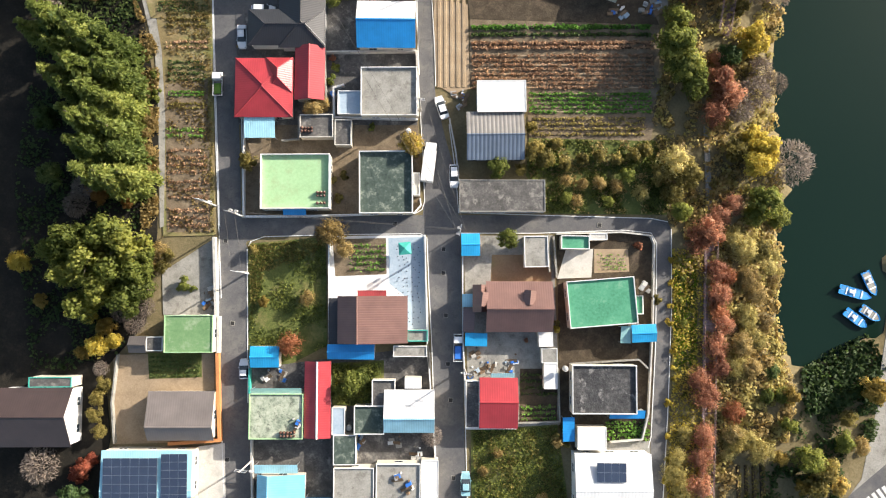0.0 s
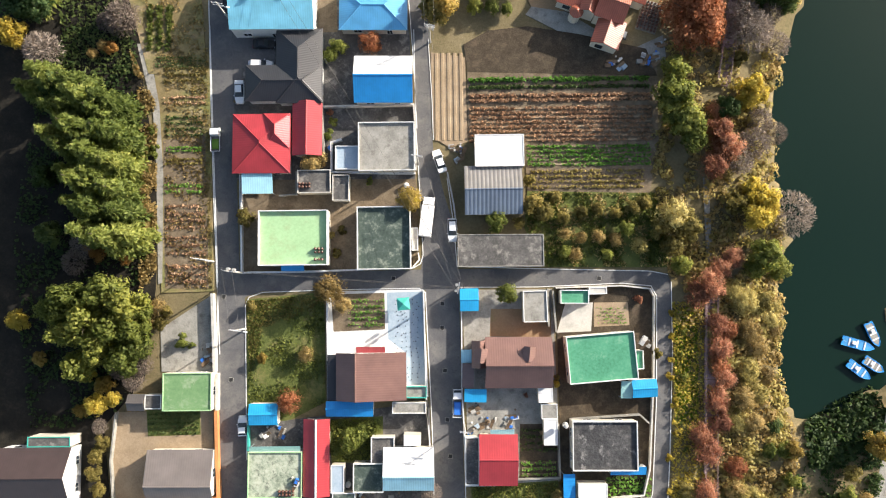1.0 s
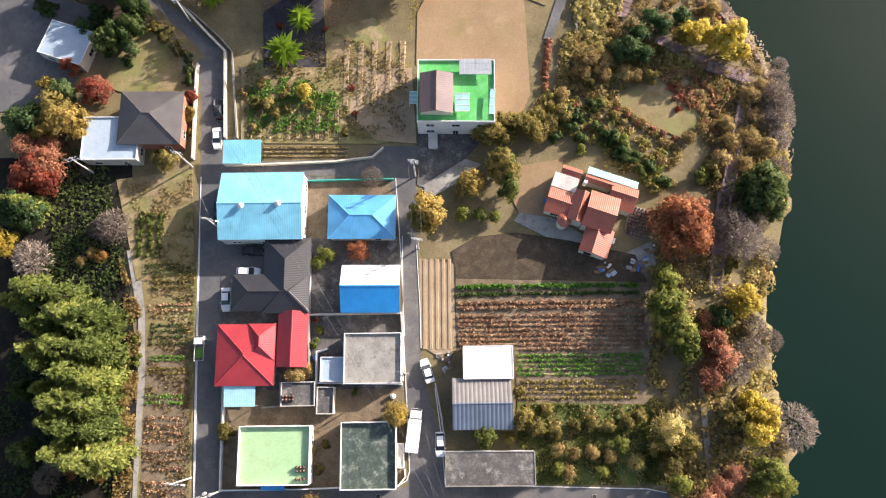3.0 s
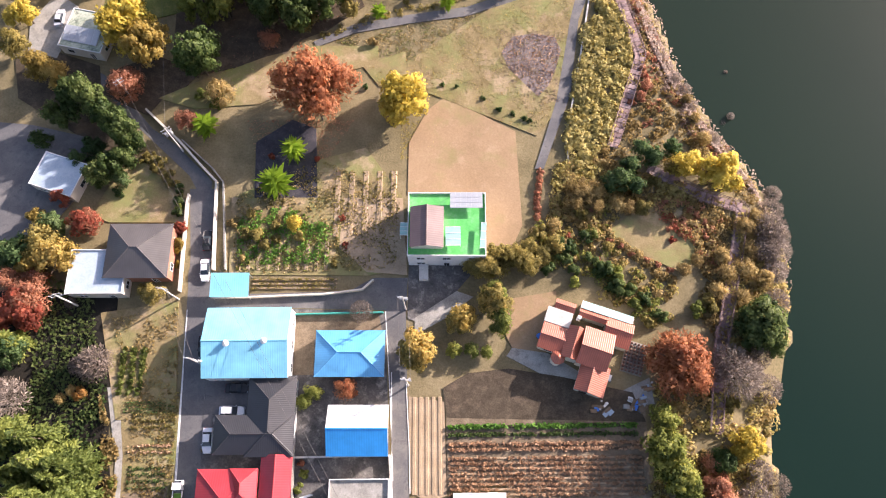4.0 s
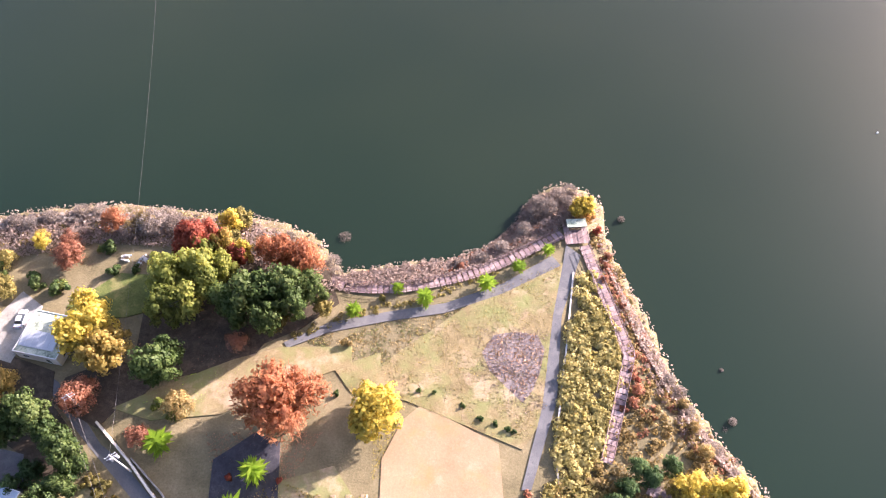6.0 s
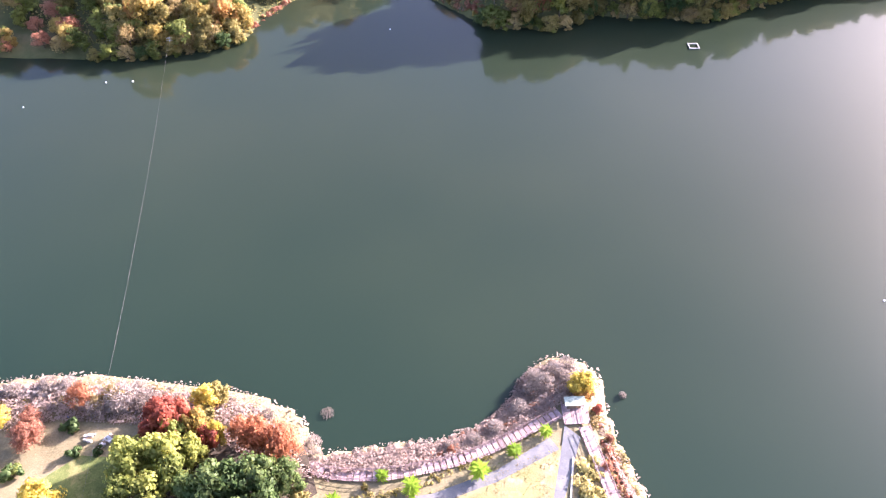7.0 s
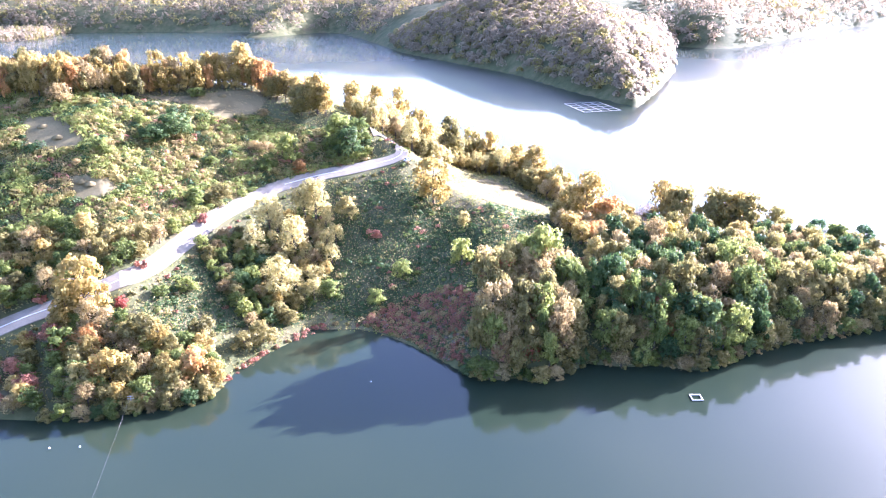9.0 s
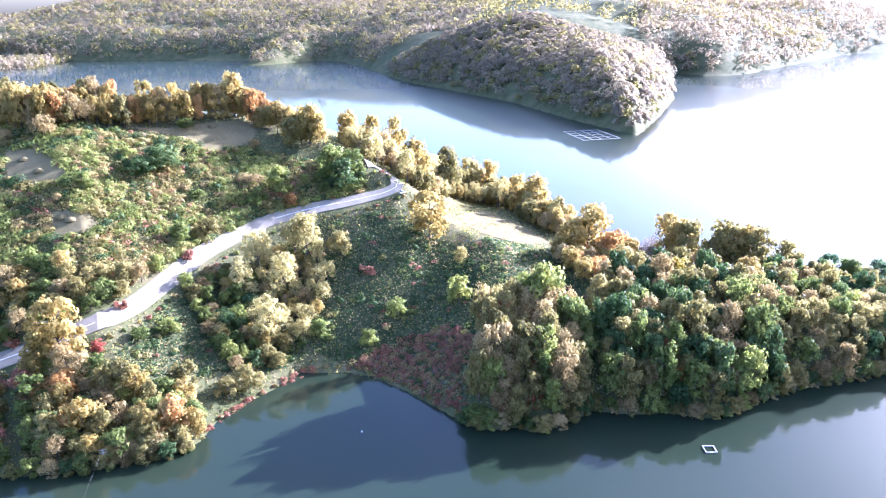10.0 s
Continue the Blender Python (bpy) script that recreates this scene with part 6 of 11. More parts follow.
canopy(28.0, -21.5, 2.1, 4.4, 10.8, 2.4, "blue", "narrow blue lean-to beside a shed", axis="Y")
boundary_wall([(3.3, 10.2), (6.4, -8.1), (8.0, -15.1), (10.0, -24.7), (18.9, -23.1)], 1.3, 0.15, WHITE_PAINT)
boundary_wall([(19.9, 12.5), (21.7, 5.1)], 1.4, 0.25, OLD_CONCRETE)
boundary_wall([(18.9, 12.7), (20.2, 5.9)], 1.4, 0.2, OLD_CONCRETE)
boundary_wall([(20.4, 13.1), (32.3, 15.5), (37.6, 15.8), (38.5, 14.5), (40.5, -0.1), (42.2, -16.5), (41.8, -21.2), (36.2, -22.7)], 1.2, 0.2, PALE_CONCRETE)
boundary_wall([(24.7, -11.2), (26.5, -20.6), (19.0, -22.2)], 1.1, 0.15, OLD_CONCRETE)
boundary_wall([(26.8, -10.0), (39.0, -7.1), (40.9, -8.4)], 1.3, 0.2, OLD_CONCRETE)

# ---- the north end ----
canopy(-46.6, 67.8, 7.3, 4.6, 9.5, 2.8, "cyan", "carport with bright blue ribbed roof")
flat_house(-7.9, 85.2, 14.6, 12.5, 9.1, 6.2, BRIGHT_GREEN_ROOF, "two-storey house with bright green roof terrace", rim=0.5, floors=2, wall=WHITE_PAINT)
green_house_top(-11.4, 83.6, 6.3, 8.0, 9.2)
solar_array(-5.0, 90.1, 6.1, 3.1, 9.5, 7.6, 6, 3, tilt=4, mat=PANEL_PALE, label='pale glazed panel array on a roof terrace', stand=1.0)
glazed_box(-6.3, 82.7, 2.8, 3.6, 10.1, 6.2, 1.2)
glazed_box(-0.8, 83.8, 1.0, 4.9, 5.7, 6.2, 1.1)
glazed_box(-16.2, 84.3, 1.5, 2.5, 7.6, 0.0, 2.4)
flat_box(-11.0, 76.7, 1.7, 3.1, 10.0)
hip_house(-65.0, 71.2, 12.2, 10.8, 9.5, 4.2, 2.4, "slate", "house with grey pyramid hip roof", wall=BRICK_WALL)
flat_house(-71.9, 66.1, 10.7, 8.6, 9.7, 3.4, BLUE_PAVING, "white flat-roofed wing beside a hipped house", rim=0.3, category="wing", name="house_wing")
flat_house(-86.1, 84.3, 9.2, 7.3, -8.6, 3.2, BLUE_PAVING, "small building with pale blue flat roof", rim=0.15, category="outbuilding", name="outbuilding")
flat_house(-91.3, 117.4, 9.6, 9.5, -3.0, 3.0, STAINED_ROOF, "low house with mottled pale roof", rim=0.15)
solar_array(-91.8, 115.8, 7.8, 3.5, -3.1, 3.5, 6, 1, tilt=10, mat=PANEL_PALE, label='row of pale glazed roof panels')
tiled_house(21.1, 68.0, -9.6)
boundary_wall([(-56.5, 65.4), (-60.0, 83.0), (-60.2, 85.1)], 1.2, 0.3, CREAM_WALL)
speckled_terrace(-4.8, -0.7, 5.3, 15.3, 9.8)
boundary_wall([(-51.2, 70.6), (-55.4, 88.6), (-59.5, 91.6), (-64.9, 95.8), (-74.3, 102.1)], 1.3, 0.35, CREAM_WALL)
boundary_wall([(-49.0, 71.1), (-54.2, 88.9), (-57.2, 91.5), (-65.1, 96.6)], 0.9, 0.2, OLD_CONCRETE)
boundary_wall([(-50.2, 65.2), (-42.6, 66.6), (-29.2, 69.4), (-22.0, 71.5), (-20.3, 73.8)], 1.0, 0.25, CREAM_WALL, "low cream wall beside the lane")
boundary_wall([(14.0, 149.8), (13.6, 131.8), (12.8, 110.2), (14.0, 103.6)], 0.5, 0.25, PALE_CONCRETE, "low pale wall beside a footpath")
boundary_wall([(-33.9, 64.6), (-24.1, 66.5), (-17.2, 67.8)], 1.1, 0.12, TEAL_PAINT, "green mesh fence beside the lane")

# ---- trees of the village and its woods ----
plant("cedar", -67.5, 32.1, 4.0, 1.45)
plant("cedar", -63.7, 32.0, 3.8, 1.45)
plant("cedar", -67.0, 26.4, 4.2, 1.45)
plant("cedar", -61.9, 26.6, 4.0, 1.45)
plant("cedar", -63.8, 22.5, 4.2, 1.45)
plant("cedar", -69.2, 23.1, 3.5, 1.45)
plant("cedar", -60.4, 21.6, 3.5, 1.45)
plant("cedar", -64.2, 17.4, 4.2, 1.45)
plant("cedar", -60.0, 17.1, 3.5, 1.45)
plant("cedar", -62.5, 13.5, 3.8, 1.45)
plant("cedar", -58.1, 13.5, 3.3, 1.45)
plant("cedar", -63.4, 9.0, 3.5, 1.45)
plant("cedar", -58.3, 8.7, 4.0, 1.45)
plant("cedar", -56.0, 9.5, 3.1, 1.45)
plant("cedar", -71.5, 29.3, 3.6, 1.45)
plant("cedar", -72.8, 24.9, 3.1, 1.45)
plant("cedar", -68.5, 18.9, 3.1, 1.45)
plant("cedar", -66.4, 13.7, 3.0, 1.45)
plant("cedar", -64.6, 30.0, 3.6, 1.45)
plant("cedar", -62.6, 19.0, 3.7, 1.45)
plant("cedar", -61.1, 26.1, 2.8, 1.45)
plant("deep", -71.0, 7.4, 3.1, 1.5)
plant("deep", -76.2, 34.9, 3.2, 1.5)
plant("deep", -74.5, 17.4, 2.7, 1.5)
plant("green", -64.3, -2.9, 4.1, 1.6)
plant("green", -58.9, -1.0, 4.3, 1.6)
plant("green", -54.2, -2.7, 4.1, 1.6)
plant("green", -60.5, -5.8, 4.3, 1.6)
plant("green", -55.9, -7.0, 4.0, 1.6)
plant("green", -52.2, -6.9, 3.6, 1.6)
plant("green", -64.2, -9.0, 3.8, 1.6)
plant("green", -57.8, -10.9, 3.8, 1.6)
plant("green", -53.2, -12.1, 3.6, 1.6)
plant("green", -60.8, -14.4, 3.6, 1.6)
plant("green", -67.4, -5.4, 3.3, 1.6)
plant("green", -52.1, -3.7, 2.4, 1.6)
plant("green", -57.2, -0.6, 3.4, 1.6)
plant("green", -58.4, -9.0, 3.6, 1.6)
plant("green", -51.6, -9.8, 2.9, 1.6)
plant("green", -65.2, -6.1, 3.4, 1.6)
plant("orange", -63.3, 5.6, 2.0)
plant("orange", -58.4, 5.2, 1.5)
plant("orange", -65.9, 6.3, 1.2)
plant("yellow", -74.7, -8.6, 2.4)
plant("yellow", -57.9, -21.2, 2.4)
plant("yellow", -55.4, -19.7, 2.0)
plant("yellow", -60.9, -16.1, 1.7)
plant("gold", -57.4, -17.5, 2.2)
plant("gold", -60.7, -22.8, 1.7)
plant("gold", -70.1, -15.1, 1.7)
plant("bare", -66.4, 6.5, 2.5)
plant("bare", -67.3, 3.2, 2.5)
plant("bare", -51.6, -12.9, 2.2)
plant("bare", -55.5, -14.6, 2.0)
plant("bare", -52.5, -16.1, 2.2)
plant("bare", -63.8, -43.6, 3.4)
plant("bare", -57.2, -25.3, 1.5)
plant("olive", -56.5, -30.3, 1.9)
plant("olive", -56.4, -33.3, 1.9)
plant("olive", -55.1, -36.2, 1.7)
plant("olive", -56.1, -27.7, 1.7)
plant("olive", -49.1, -3.0, 1.5)
plant("olive", -49.7, -5.2, 1.7)
plant("red", -56.3, -42.9, 2.4)
plant("red", -57.3, -44.7, 1.7)
plant("red", -55.5, -41.4, 1.6)
plant("pine", -56.7, -47.3, 3.1)
plant("pine", -54.4, -48.4, 2.4)
plant("bush", -45.7, -7.7, 1.8)
plant("bush", -43.7, -8.4, 0.9)
plant("tan", -57.7, 21.1, 1.5)
plant("tan", -57.5, 18.5, 1.5)
plant("tan", -56.1, 14.9, 1.5)
plant("tan", -56.5, 11.7, 1.5)
plant("tan", -55.6, 8.7, 1.2)
plant("tan", -50.7, -2.2, 2.0)
plant("tan", -51.7, -5.6, 1.7)
plant("bush", -58.2, 28.9, 1.1)
plant("bush", -57.5, 26.8, 1.1)
plant("bush", -57.5, 25.2, 1.0)
plant("bush", -58.6, 29.9, 1.0)
plant("tan", -20.2, 6.1, 3.5)
plant("tan", -17.6, 3.5, 2.0)
plant("rust", -24.1, -14.9, 2.7)
plant("olive", -37.9, 16.6, 2.2)
plant("olive", -34.1, 0.7, 1.3)
plant("gold", -8.8, 24.0, 3.0)
plant("gold", -30.5, -8.4, 1.3)
plant("tan", -22.5, -6.4, 1.8)
plant("tan", -28.0, 28.3, 2.3)
plant("tan", -26.1, 29.4, 1.7)
plant("green", 11.5, 10.5, 2.3)
plant("green", 7.4, 23.2, 2.5)
plant("green", -12.2, -19.9, 2.9)
plant("green", -14.0, -21.9, 1.9)
plant("green", -10.4, -18.7, 2.0)
plant("olive", 13.6, 27.5, 2.5)
plant("olive", 15.9, 26.4, 2.3)
plant("olive", 11.7, 23.7, 1.5)
plant("olive", 12.5, 31.9, 1.5)
plant("olive", 17.7, 29.6, 1.5)
plant("tan", 20.4, 23.0, 1.5)
plant("tan", 23.6, 23.1, 1.5)
plant("tan", 26.6, 23.6, 1.6)
plant("tan", 29.8, 23.8, 1.6)
plant("tan", 23.0, 19.7, 1.5)
plant("olive", 22.8, 27.7, 1.6)
plant("olive", 25.8, 28.8, 1.5)
plant("olive", 29.0, 28.8, 1.6)
plant("olive", 32.0, 29.9, 1.8)
plant("olive", 33.9, 31.3, 1.8)
plant("olive", 19.8, 26.1, 1.6)
plant("green", 31.5, 26.0, 1.8)
plant("sallow", 34.5, 23.3, 2.0)
plant("green", 20.9, 19.9, 1.5)
plant("green", 28.7, 20.7, 1.5)
plant("ybush", 23.4, -4.1, 1.0)
plant("ybush", 34.1, -1.2, 0.7)
plant("ybush", 45.2, -4.5, 0.9)
plant("ybush", 45.7, -7.6, 0.8)
plant("ybush", 46.2, -9.6, 0.8)
plant("ybush", 45.1, -3.5, 0.7)
plant("mbush", 36.0, 13.5, 1.2)
plant("mbush", 18.1, -7.1, 0.6)
plant("mbush", -28.6, 33.0, 1.2)
plant("mbush", -26.3, 38.4, 1.0)
plant("bush", -16.7, 27.0, 1.1)
plant("bush", -10.0, 25.5, 0.8)
plant("bush", -26.1, 34.5, 1.4)
plant("bush", -27.0, 30.6, 1.2)
plant("bush", -25.5, 36.9, 1.1)
plant("obush", 40.6, 4.2, 1.4)
plant("obush", 23.2, -3.1, 0.9)
plant("obush", 28.3, -24.6, 1.2)
plant("obush", 26.5, -23.4, 1.4)
plant("obush", 27.3, -21.7, 1.0)
plant("obush", -20.3, 17.1, 1.2)
plant("obush", -20.5, 12.7, 1.4)
plant("obush", -22.2, 15.7, 1.1)
plant("tan", 26.6, -24.3, 1.3)
plant("tan", 14.2, -31.6, 1.2)
plant("tan", 25.6, -34.7, 1.5)
plant("tan", 16.2, -28.1, 1.2)
plant("bare", 4.0, -27.0, 2.0)
plant("bare", -18.0, -23.8, 1.0)
plant("green", 36.2, 51.9, 4.3)
plant("green", 38.7, 47.2, 3.8)
plant("green", 36.0, 49.0, 3.3)
plant("sallow", 39.3, 29.6, 3.8)
plant("green", 40.7, 45.6, 3.3)
plant("green", 35.9, 56.6, 3.3)
plant("green", 56.8, 25.4, 3.5)
plant("green", 61.2, 23.6, 2.7, 0.65)
plant("green", 56.0, 22.7, 2.7, 0.65)
plant("green", 42.2, 20.8, 2.5)
plant("olive", 37.5, 26.9, 2.7)
plant("olive", 42.0, 27.6, 3.3)
plant("olive", 40.0, 24.1, 2.7)
plant("olive", 50.1, 33.9, 3.0)
plant("sallow", 54.8, 16.1, 3.0, 0.65)
plant("sallow", 52.6, 17.9, 2.7, 0.65)
plant("olive", 58.1, 16.7, 2.5, 0.65)
plant("sallow", 60.7, 14.0, 2.3, 0.65)
plant("sallow", 49.9, 10.0, 1.8, 0.65)
plant("maroon", 45.5, 46.5, 3.3)
plant("maroon", 47.5, 43.6, 3.3)
plant("maroon", 45.4, 40.0, 3.2)
plant("maroon", 44.7, 50.5, 2.3)
plant("maroon", 47.5, 18.0, 3.5)
plant("maroon", 45.9, 16.1, 3.0)
plant("maroon", 50.4, 11.2, 2.7, 0.65)
plant("maroon", 51.5, 7.1, 3.0, 0.65)
plant("maroon", 53.3, 2.2, 2.7, 0.65)
plant("maroon", 52.3, -2.1, 3.0, 0.65)
plant("maroon", 53.5, -6.0, 2.7, 0.65)
plant("maroon", 51.6, -11.5, 3.2, 0.65)
plant("maroon", 50.3, -8.7, 2.7, 0.65)
plant("maroon", 52.7, -18.5, 2.9, 0.65)
plant("maroon", 52.8, -22.5, 2.9, 0.65)
plant("maroon", 53.0, -27.5, 2.9, 0.65)
plant("maroon", 49.4, 21.5, 2.7, 0.65)
plant("maroon", 51.8, 24.1, 2.5, 0.65)
plant("rust", 46.6, 44.8, 2.5)
plant("rust", 51.7, 4.0, 2.5, 0.65)
plant("rust", 52.9, 10.6, 2.2, 0.65)
plant("rust", 57.4, -13.7, 2.5, 0.65)
plant("gold", 50.9, 54.7, 2.5)
plant("yellow", 54.9, 35.1, 3.5)
plant("yellow", 53.9, 31.8, 3.3)
plant("yellow", 56.0, 33.3, 2.8)
plant("yellow", 53.0, 37.1, 2.5)
plant("gold", 67.3, -8.9, 2.0)
plant("gold", 81.7, -5.2, 3.2)
plant("yellow", 52.0, 54.9, 2.3)
plant("yellow", 50.3, 53.7, 1.8)
plant("yellow", 54.7, 35.8, 2.3)
plant("deep", 46.5, 51.1, 2.8)
plant("deep", 63.7, -5.4, 1.8, 0.65)
plant("green", 65.8, -9.2, 2.0, 0.65)
plant("green", 63.3, -9.6, 1.8, 0.65)
plant("green", 67.6, -14.1, 1.8)
plant("ybush", 42.1, 11.9, 0.9)
plant("ybush", 42.9, 7.8, 1.0)
plant("ybush", 43.3, 3.6, 0.8)
plant("ybush", 43.6, 0.5, 1.0)
plant("ybush", 45.6, -13.9, 1.0)
plant("ybush", 46.3, -20.0, 0.9)
plant("ybush", 47.1, -24.0, 0.8)
plant("ybush", 47.3, -28.1, 1.0)
plant("bare", 61.5, 34.0, 4.5)
plant("bare", 52.5, 45.5, 3.2)
plant("bare", 50.1, 42.0, 2.8)
plant("bare", 57.3, 48.9, 2.3)
plant("bare", 53.2, 50.3, 2.6)
plant("tan", 56.7, 11.2, 2.7, 0.65)
plant("tan", 58.7, 8.4, 2.7, 0.65)
plant("sallow", 57.3, 4.0, 2.7, 0.65)
plant("tan", 61.2, 3.6, 2.2, 0.65)
plant("tan", 57.0, -1.3, 2.7, 0.65)
plant("sallow", 59.5, 0.2, 2.5, 0.65)
plant("sallow", 56.7, -5.5, 2.5, 0.65)
plant("tan", 59.2, -5.1, 2.5, 0.65)
plant("tan", 58.0, -17.6, 2.5, 0.65)
plant("sallow", 61.7, 16.3, 1.8, 0.65)
plant("tan", 61.8, 12.1, 1.7, 0.65)
plant("sallow", 63.5, 13.5, 1.3, 0.65)
plant("sallow", 48.2, -26.3, 2.9, 0.65)
plant("sallow", 48.4, -23.4, 2.5, 0.65)
plant("sallow", 50.4, -29.1, 2.5, 0.65)
plant("olive", 58.5, -18.5, 2.7, 0.65)
plant("sallow", 63.1, -19.7, 3.1, 0.65)
plant("sallow", 61.1, -18.1, 2.5, 0.65)
plant("sallow", 57.6, -20.9, 2.0, 0.65)
plant("sallow", 49.5, -19.2, 2.0, 0.65)
plant("green", 71.0, -19.2, 3.4)
plant("green", 77.3, -15.3, 2.5)
plant("olive", 74.7, -20.8, 3.0)
plant("olive", 73.3, -24.1, 2.7)
plant("olive", 78.1, -11.2, 2.0)
plant("gold", 71.6, -24.6, 1.9)
plant("gold", 77.5, -23.5, 2.2)
plant("gold", 67.0, -20.3, 1.7)
plant("tan", 80.7, -15.8, 2.2)
plant("bush", 44.7, 9.2, 1.0)
plant("bush", 44.8, 4.9, 0.9)
plant("bush", 46.2, 0.9, 1.1)
plant("bush", 46.7, -7.4, 0.9)
plant("bush", 48.5, -12.4, 0.9, 0.65)
plant("gold", -9.4, 61.6, 4.4)
plant("olive", -9.8, 60.8, 4.0)
plant("olive", 3.4, 73.0, 3.9)
plant("green", -2.9, 62.7, 1.8)
plant("green", 0.3, 63.2, 1.8)
plant("green", 3.1, 63.3, 1.6)
plant("rust", 37.4, 67.7, 6.0)
plant("rust", 35.3, 69.1, 3.8)
plant("rust", 40.4, 66.1, 3.8)
plant("deep", 52.2, 74.9, 4.5)
plant("deep", 50.3, 77.2, 3.6)
plant("deep", 54.7, 73.1, 3.0)
plant("deep", 50.4, 73.5, 3.0)
plant("deep", 45.8, 50.9, 2.3)
plant("bare", 48.6, 66.2, 4.3)
plant("bare", 52.1, 70.7, 2.6)
plant("bare", 54.6, 65.5, 2.8)
plant("bare", 55.7, 82.1, 2.6)
plant("bare", 55.8, 88.5, 2.3)
plant("bare", -21.2, 67.1, 2.3)
plant("bare", -76.3, 59.8, 1.3)
plant("bare", -67.6, 49.1, 3.3)
plant("bare", -80.4, 40.7, 3.8)
plant("yellow", 49.8, 54.8, 3.5)
plant("yellow", 49.6, 53.2, 2.2)
plant("yellow", -37.6, 82.2, 1.9)
plant("yellow", -86.4, 42.9, 3.3)
plant("yellow", -8.4, 24.6, 2.4)
plant("green", 36.8, 52.4, 3.2)
plant("green", 38.3, 47.3, 3.7)
plant("green", 40.9, 44.6, 3.2)
plant("green", 36.5, 48.2, 2.7)
plant("green", -26.8, 50.9, 2.0)
plant("green", -28.1, 49.1, 1.8)
plant("rust", -21.1, 52.6, 2.6)
plant("maroon", 46.2, 46.7, 2.5)
plant("maroon", 46.1, 42.5, 2.7)
plant("maroon", -77.7, 75.8, 3.1)
plant("red", -84.2, 57.8, 4.6)
plant("red", -81.9, 56.2, 3.9)
plant("red", -85.7, 55.0, 3.6)
plant("red", -59.6, 78.0, 1.5)
plant("pine", -83.7, 49.7, 4.3)
plant("pine", -86.1, 48.4, 3.6)
plant("pine", -82.5, 48.6, 3.4)
plant("pine", -87.9, 66.7, 4.2)
plant("pine", -90.5, 66.1, 3.4)
plant("pine", -87.6, 68.6, 2.9)
plant("gold", -80.4, 67.5, 4.4)
plant("gold", -79.1, 68.8, 3.4)
plant("gold", -87.1, 42.1, 2.3)
plant("gold", -58.8, 74.5, 1.5)
plant("olive", -60.3, 63.9, 2.8)
plant("olive", -62.3, 64.2, 2.1)
plant("olive", -0.2, 79.6, 3.4)
plant("olive", 5.0, 81.1, 3.3)
plant("olive", 8.3, 81.3, 2.9)
plant("olive", 2.1, 79.0, 2.8)
plant("olive", -2.3, 79.1, 2.3)
plant("olive", 10.8, 83.6, 2.6, 0.7)
plant("olive", 13.2, 85.9, 2.4, 0.7)
plant("dbush", 14.8, 84.4, 1.7)
plant("dbush", 18.7, 88.6, 1.7)
plant("dbush", 17.4, 82.0, 1.5)
plant("dbush", 25.3, 80.3, 2.0)
plant("dbush", 28.2, 79.6, 1.7)
plant("dbush", 31.1, 79.0, 1.6)
plant("dbush", 21.0, 84.3, 1.5)
plant("dbush", 16.8, 86.0, 1.5)
plant("obush", 31.7, 74.5, 1.3)
plant("obush", 41.2, 77.3, 1.2)
plant("obush", 43.8, 78.3, 1.7)
plant("obush", 48.2, 61.4, 2.1)
plant("obush", 51.6, 50.0, 1.9)
plant("obush", 53.5, 52.5, 1.7)
plant("tan", 44.5, 81.9, 2.3, 0.7)
plant("tan", 46.2, 85.7, 2.4, 0.7)
plant("tan", 49.2, 87.3, 2.6, 0.7)
plant("tan", 52.8, 85.7, 2.3)
plant("tan", 48.9, 81.5, 2.3, 0.7)
plant("tan", 44.9, 89.1, 2.1, 0.7)
plant("tan", -70.6, 44.1, 1.3)
plant("tan", -72.3, 42.2, 1.3)
plant("tbush", -44.1, 37.8, 0.7)
plant("tbush", -50.1, 80.6, 1.3)
plant("tbush", -45.2, 79.0, 1.2)
plant("tbush", -46.4, 74.0, 1.1)
plant("rust", -39.0, 109.4, 8.0, 1.35)
plant("rust", -35.4, 112.3, 5.4, 1.35)
plant("rust", -44.3, 109.6, 5.2, 1.35)
plant("rust", -37.6, 106.2, 4.9, 1.35)
plant("yellow", -21.0, 110.4, 5.7)
plant("yellow", -21.9, 108.4, 4.6)
plant("yellow", -20.0, 113.5, 4.1)
plant("yellow", -23.6, 113.9, 3.6)
plant("bush", -60.3, 106.8, 2.6)
plant("bush", -63.7, 107.2, 1.9)
plant("tan", -59.1, 107.2, 3.6)
plant("tan", 16.3, 98.2, 3.4, 0.7)
plant("tan", 19.9, 95.6, 2.6, 0.7)
plant("spiky", -60.3, 99.8, 3.2)
plant("spiky", -41.3, 97.5, 3.1)
plant("spiky", -42.9, 89.4, 4.2)
plant("spiky", -30.8, 132.9, 2.2)
plant("spiky", -16.6, 138.1, 2.4)
plant("spiky", -4.1, 143.5, 2.5)
plant("spiky", 8.2, 154.3, 1.7)
plant("spiky", -22.8, 139.7, 1.7)
plant("spiky", 2.2, 148.9, 2.0)
plant("ybush", -37.9, 82.4, 1.7)
plant("obush", -44.7, 78.5, 2.0)
plant("obush", -42.2, 77.2, 1.7)
plant("obush", -46.6, 78.8, 1.7)
plant("obush", -28.5, 75.6, 1.1)
plant("obush", -41.6, 81.4, 1.5)
plant("obush", -47.1, 82.8, 1.5)
plant("obush", -40.4, 78.7, 1.5)
plant("obush", -36.2, 80.0, 1.5)
plant("rbush", -60.3, 77.1, 1.9)
plant("rbush", -46.1, 95.9, 1.0)
plant("rbush", -29.0, 85.3, 0.9)
plant("rbush", -27.2, 79.8, 0.9)
plant("rbush", 15.5, 88.6, 1.0)
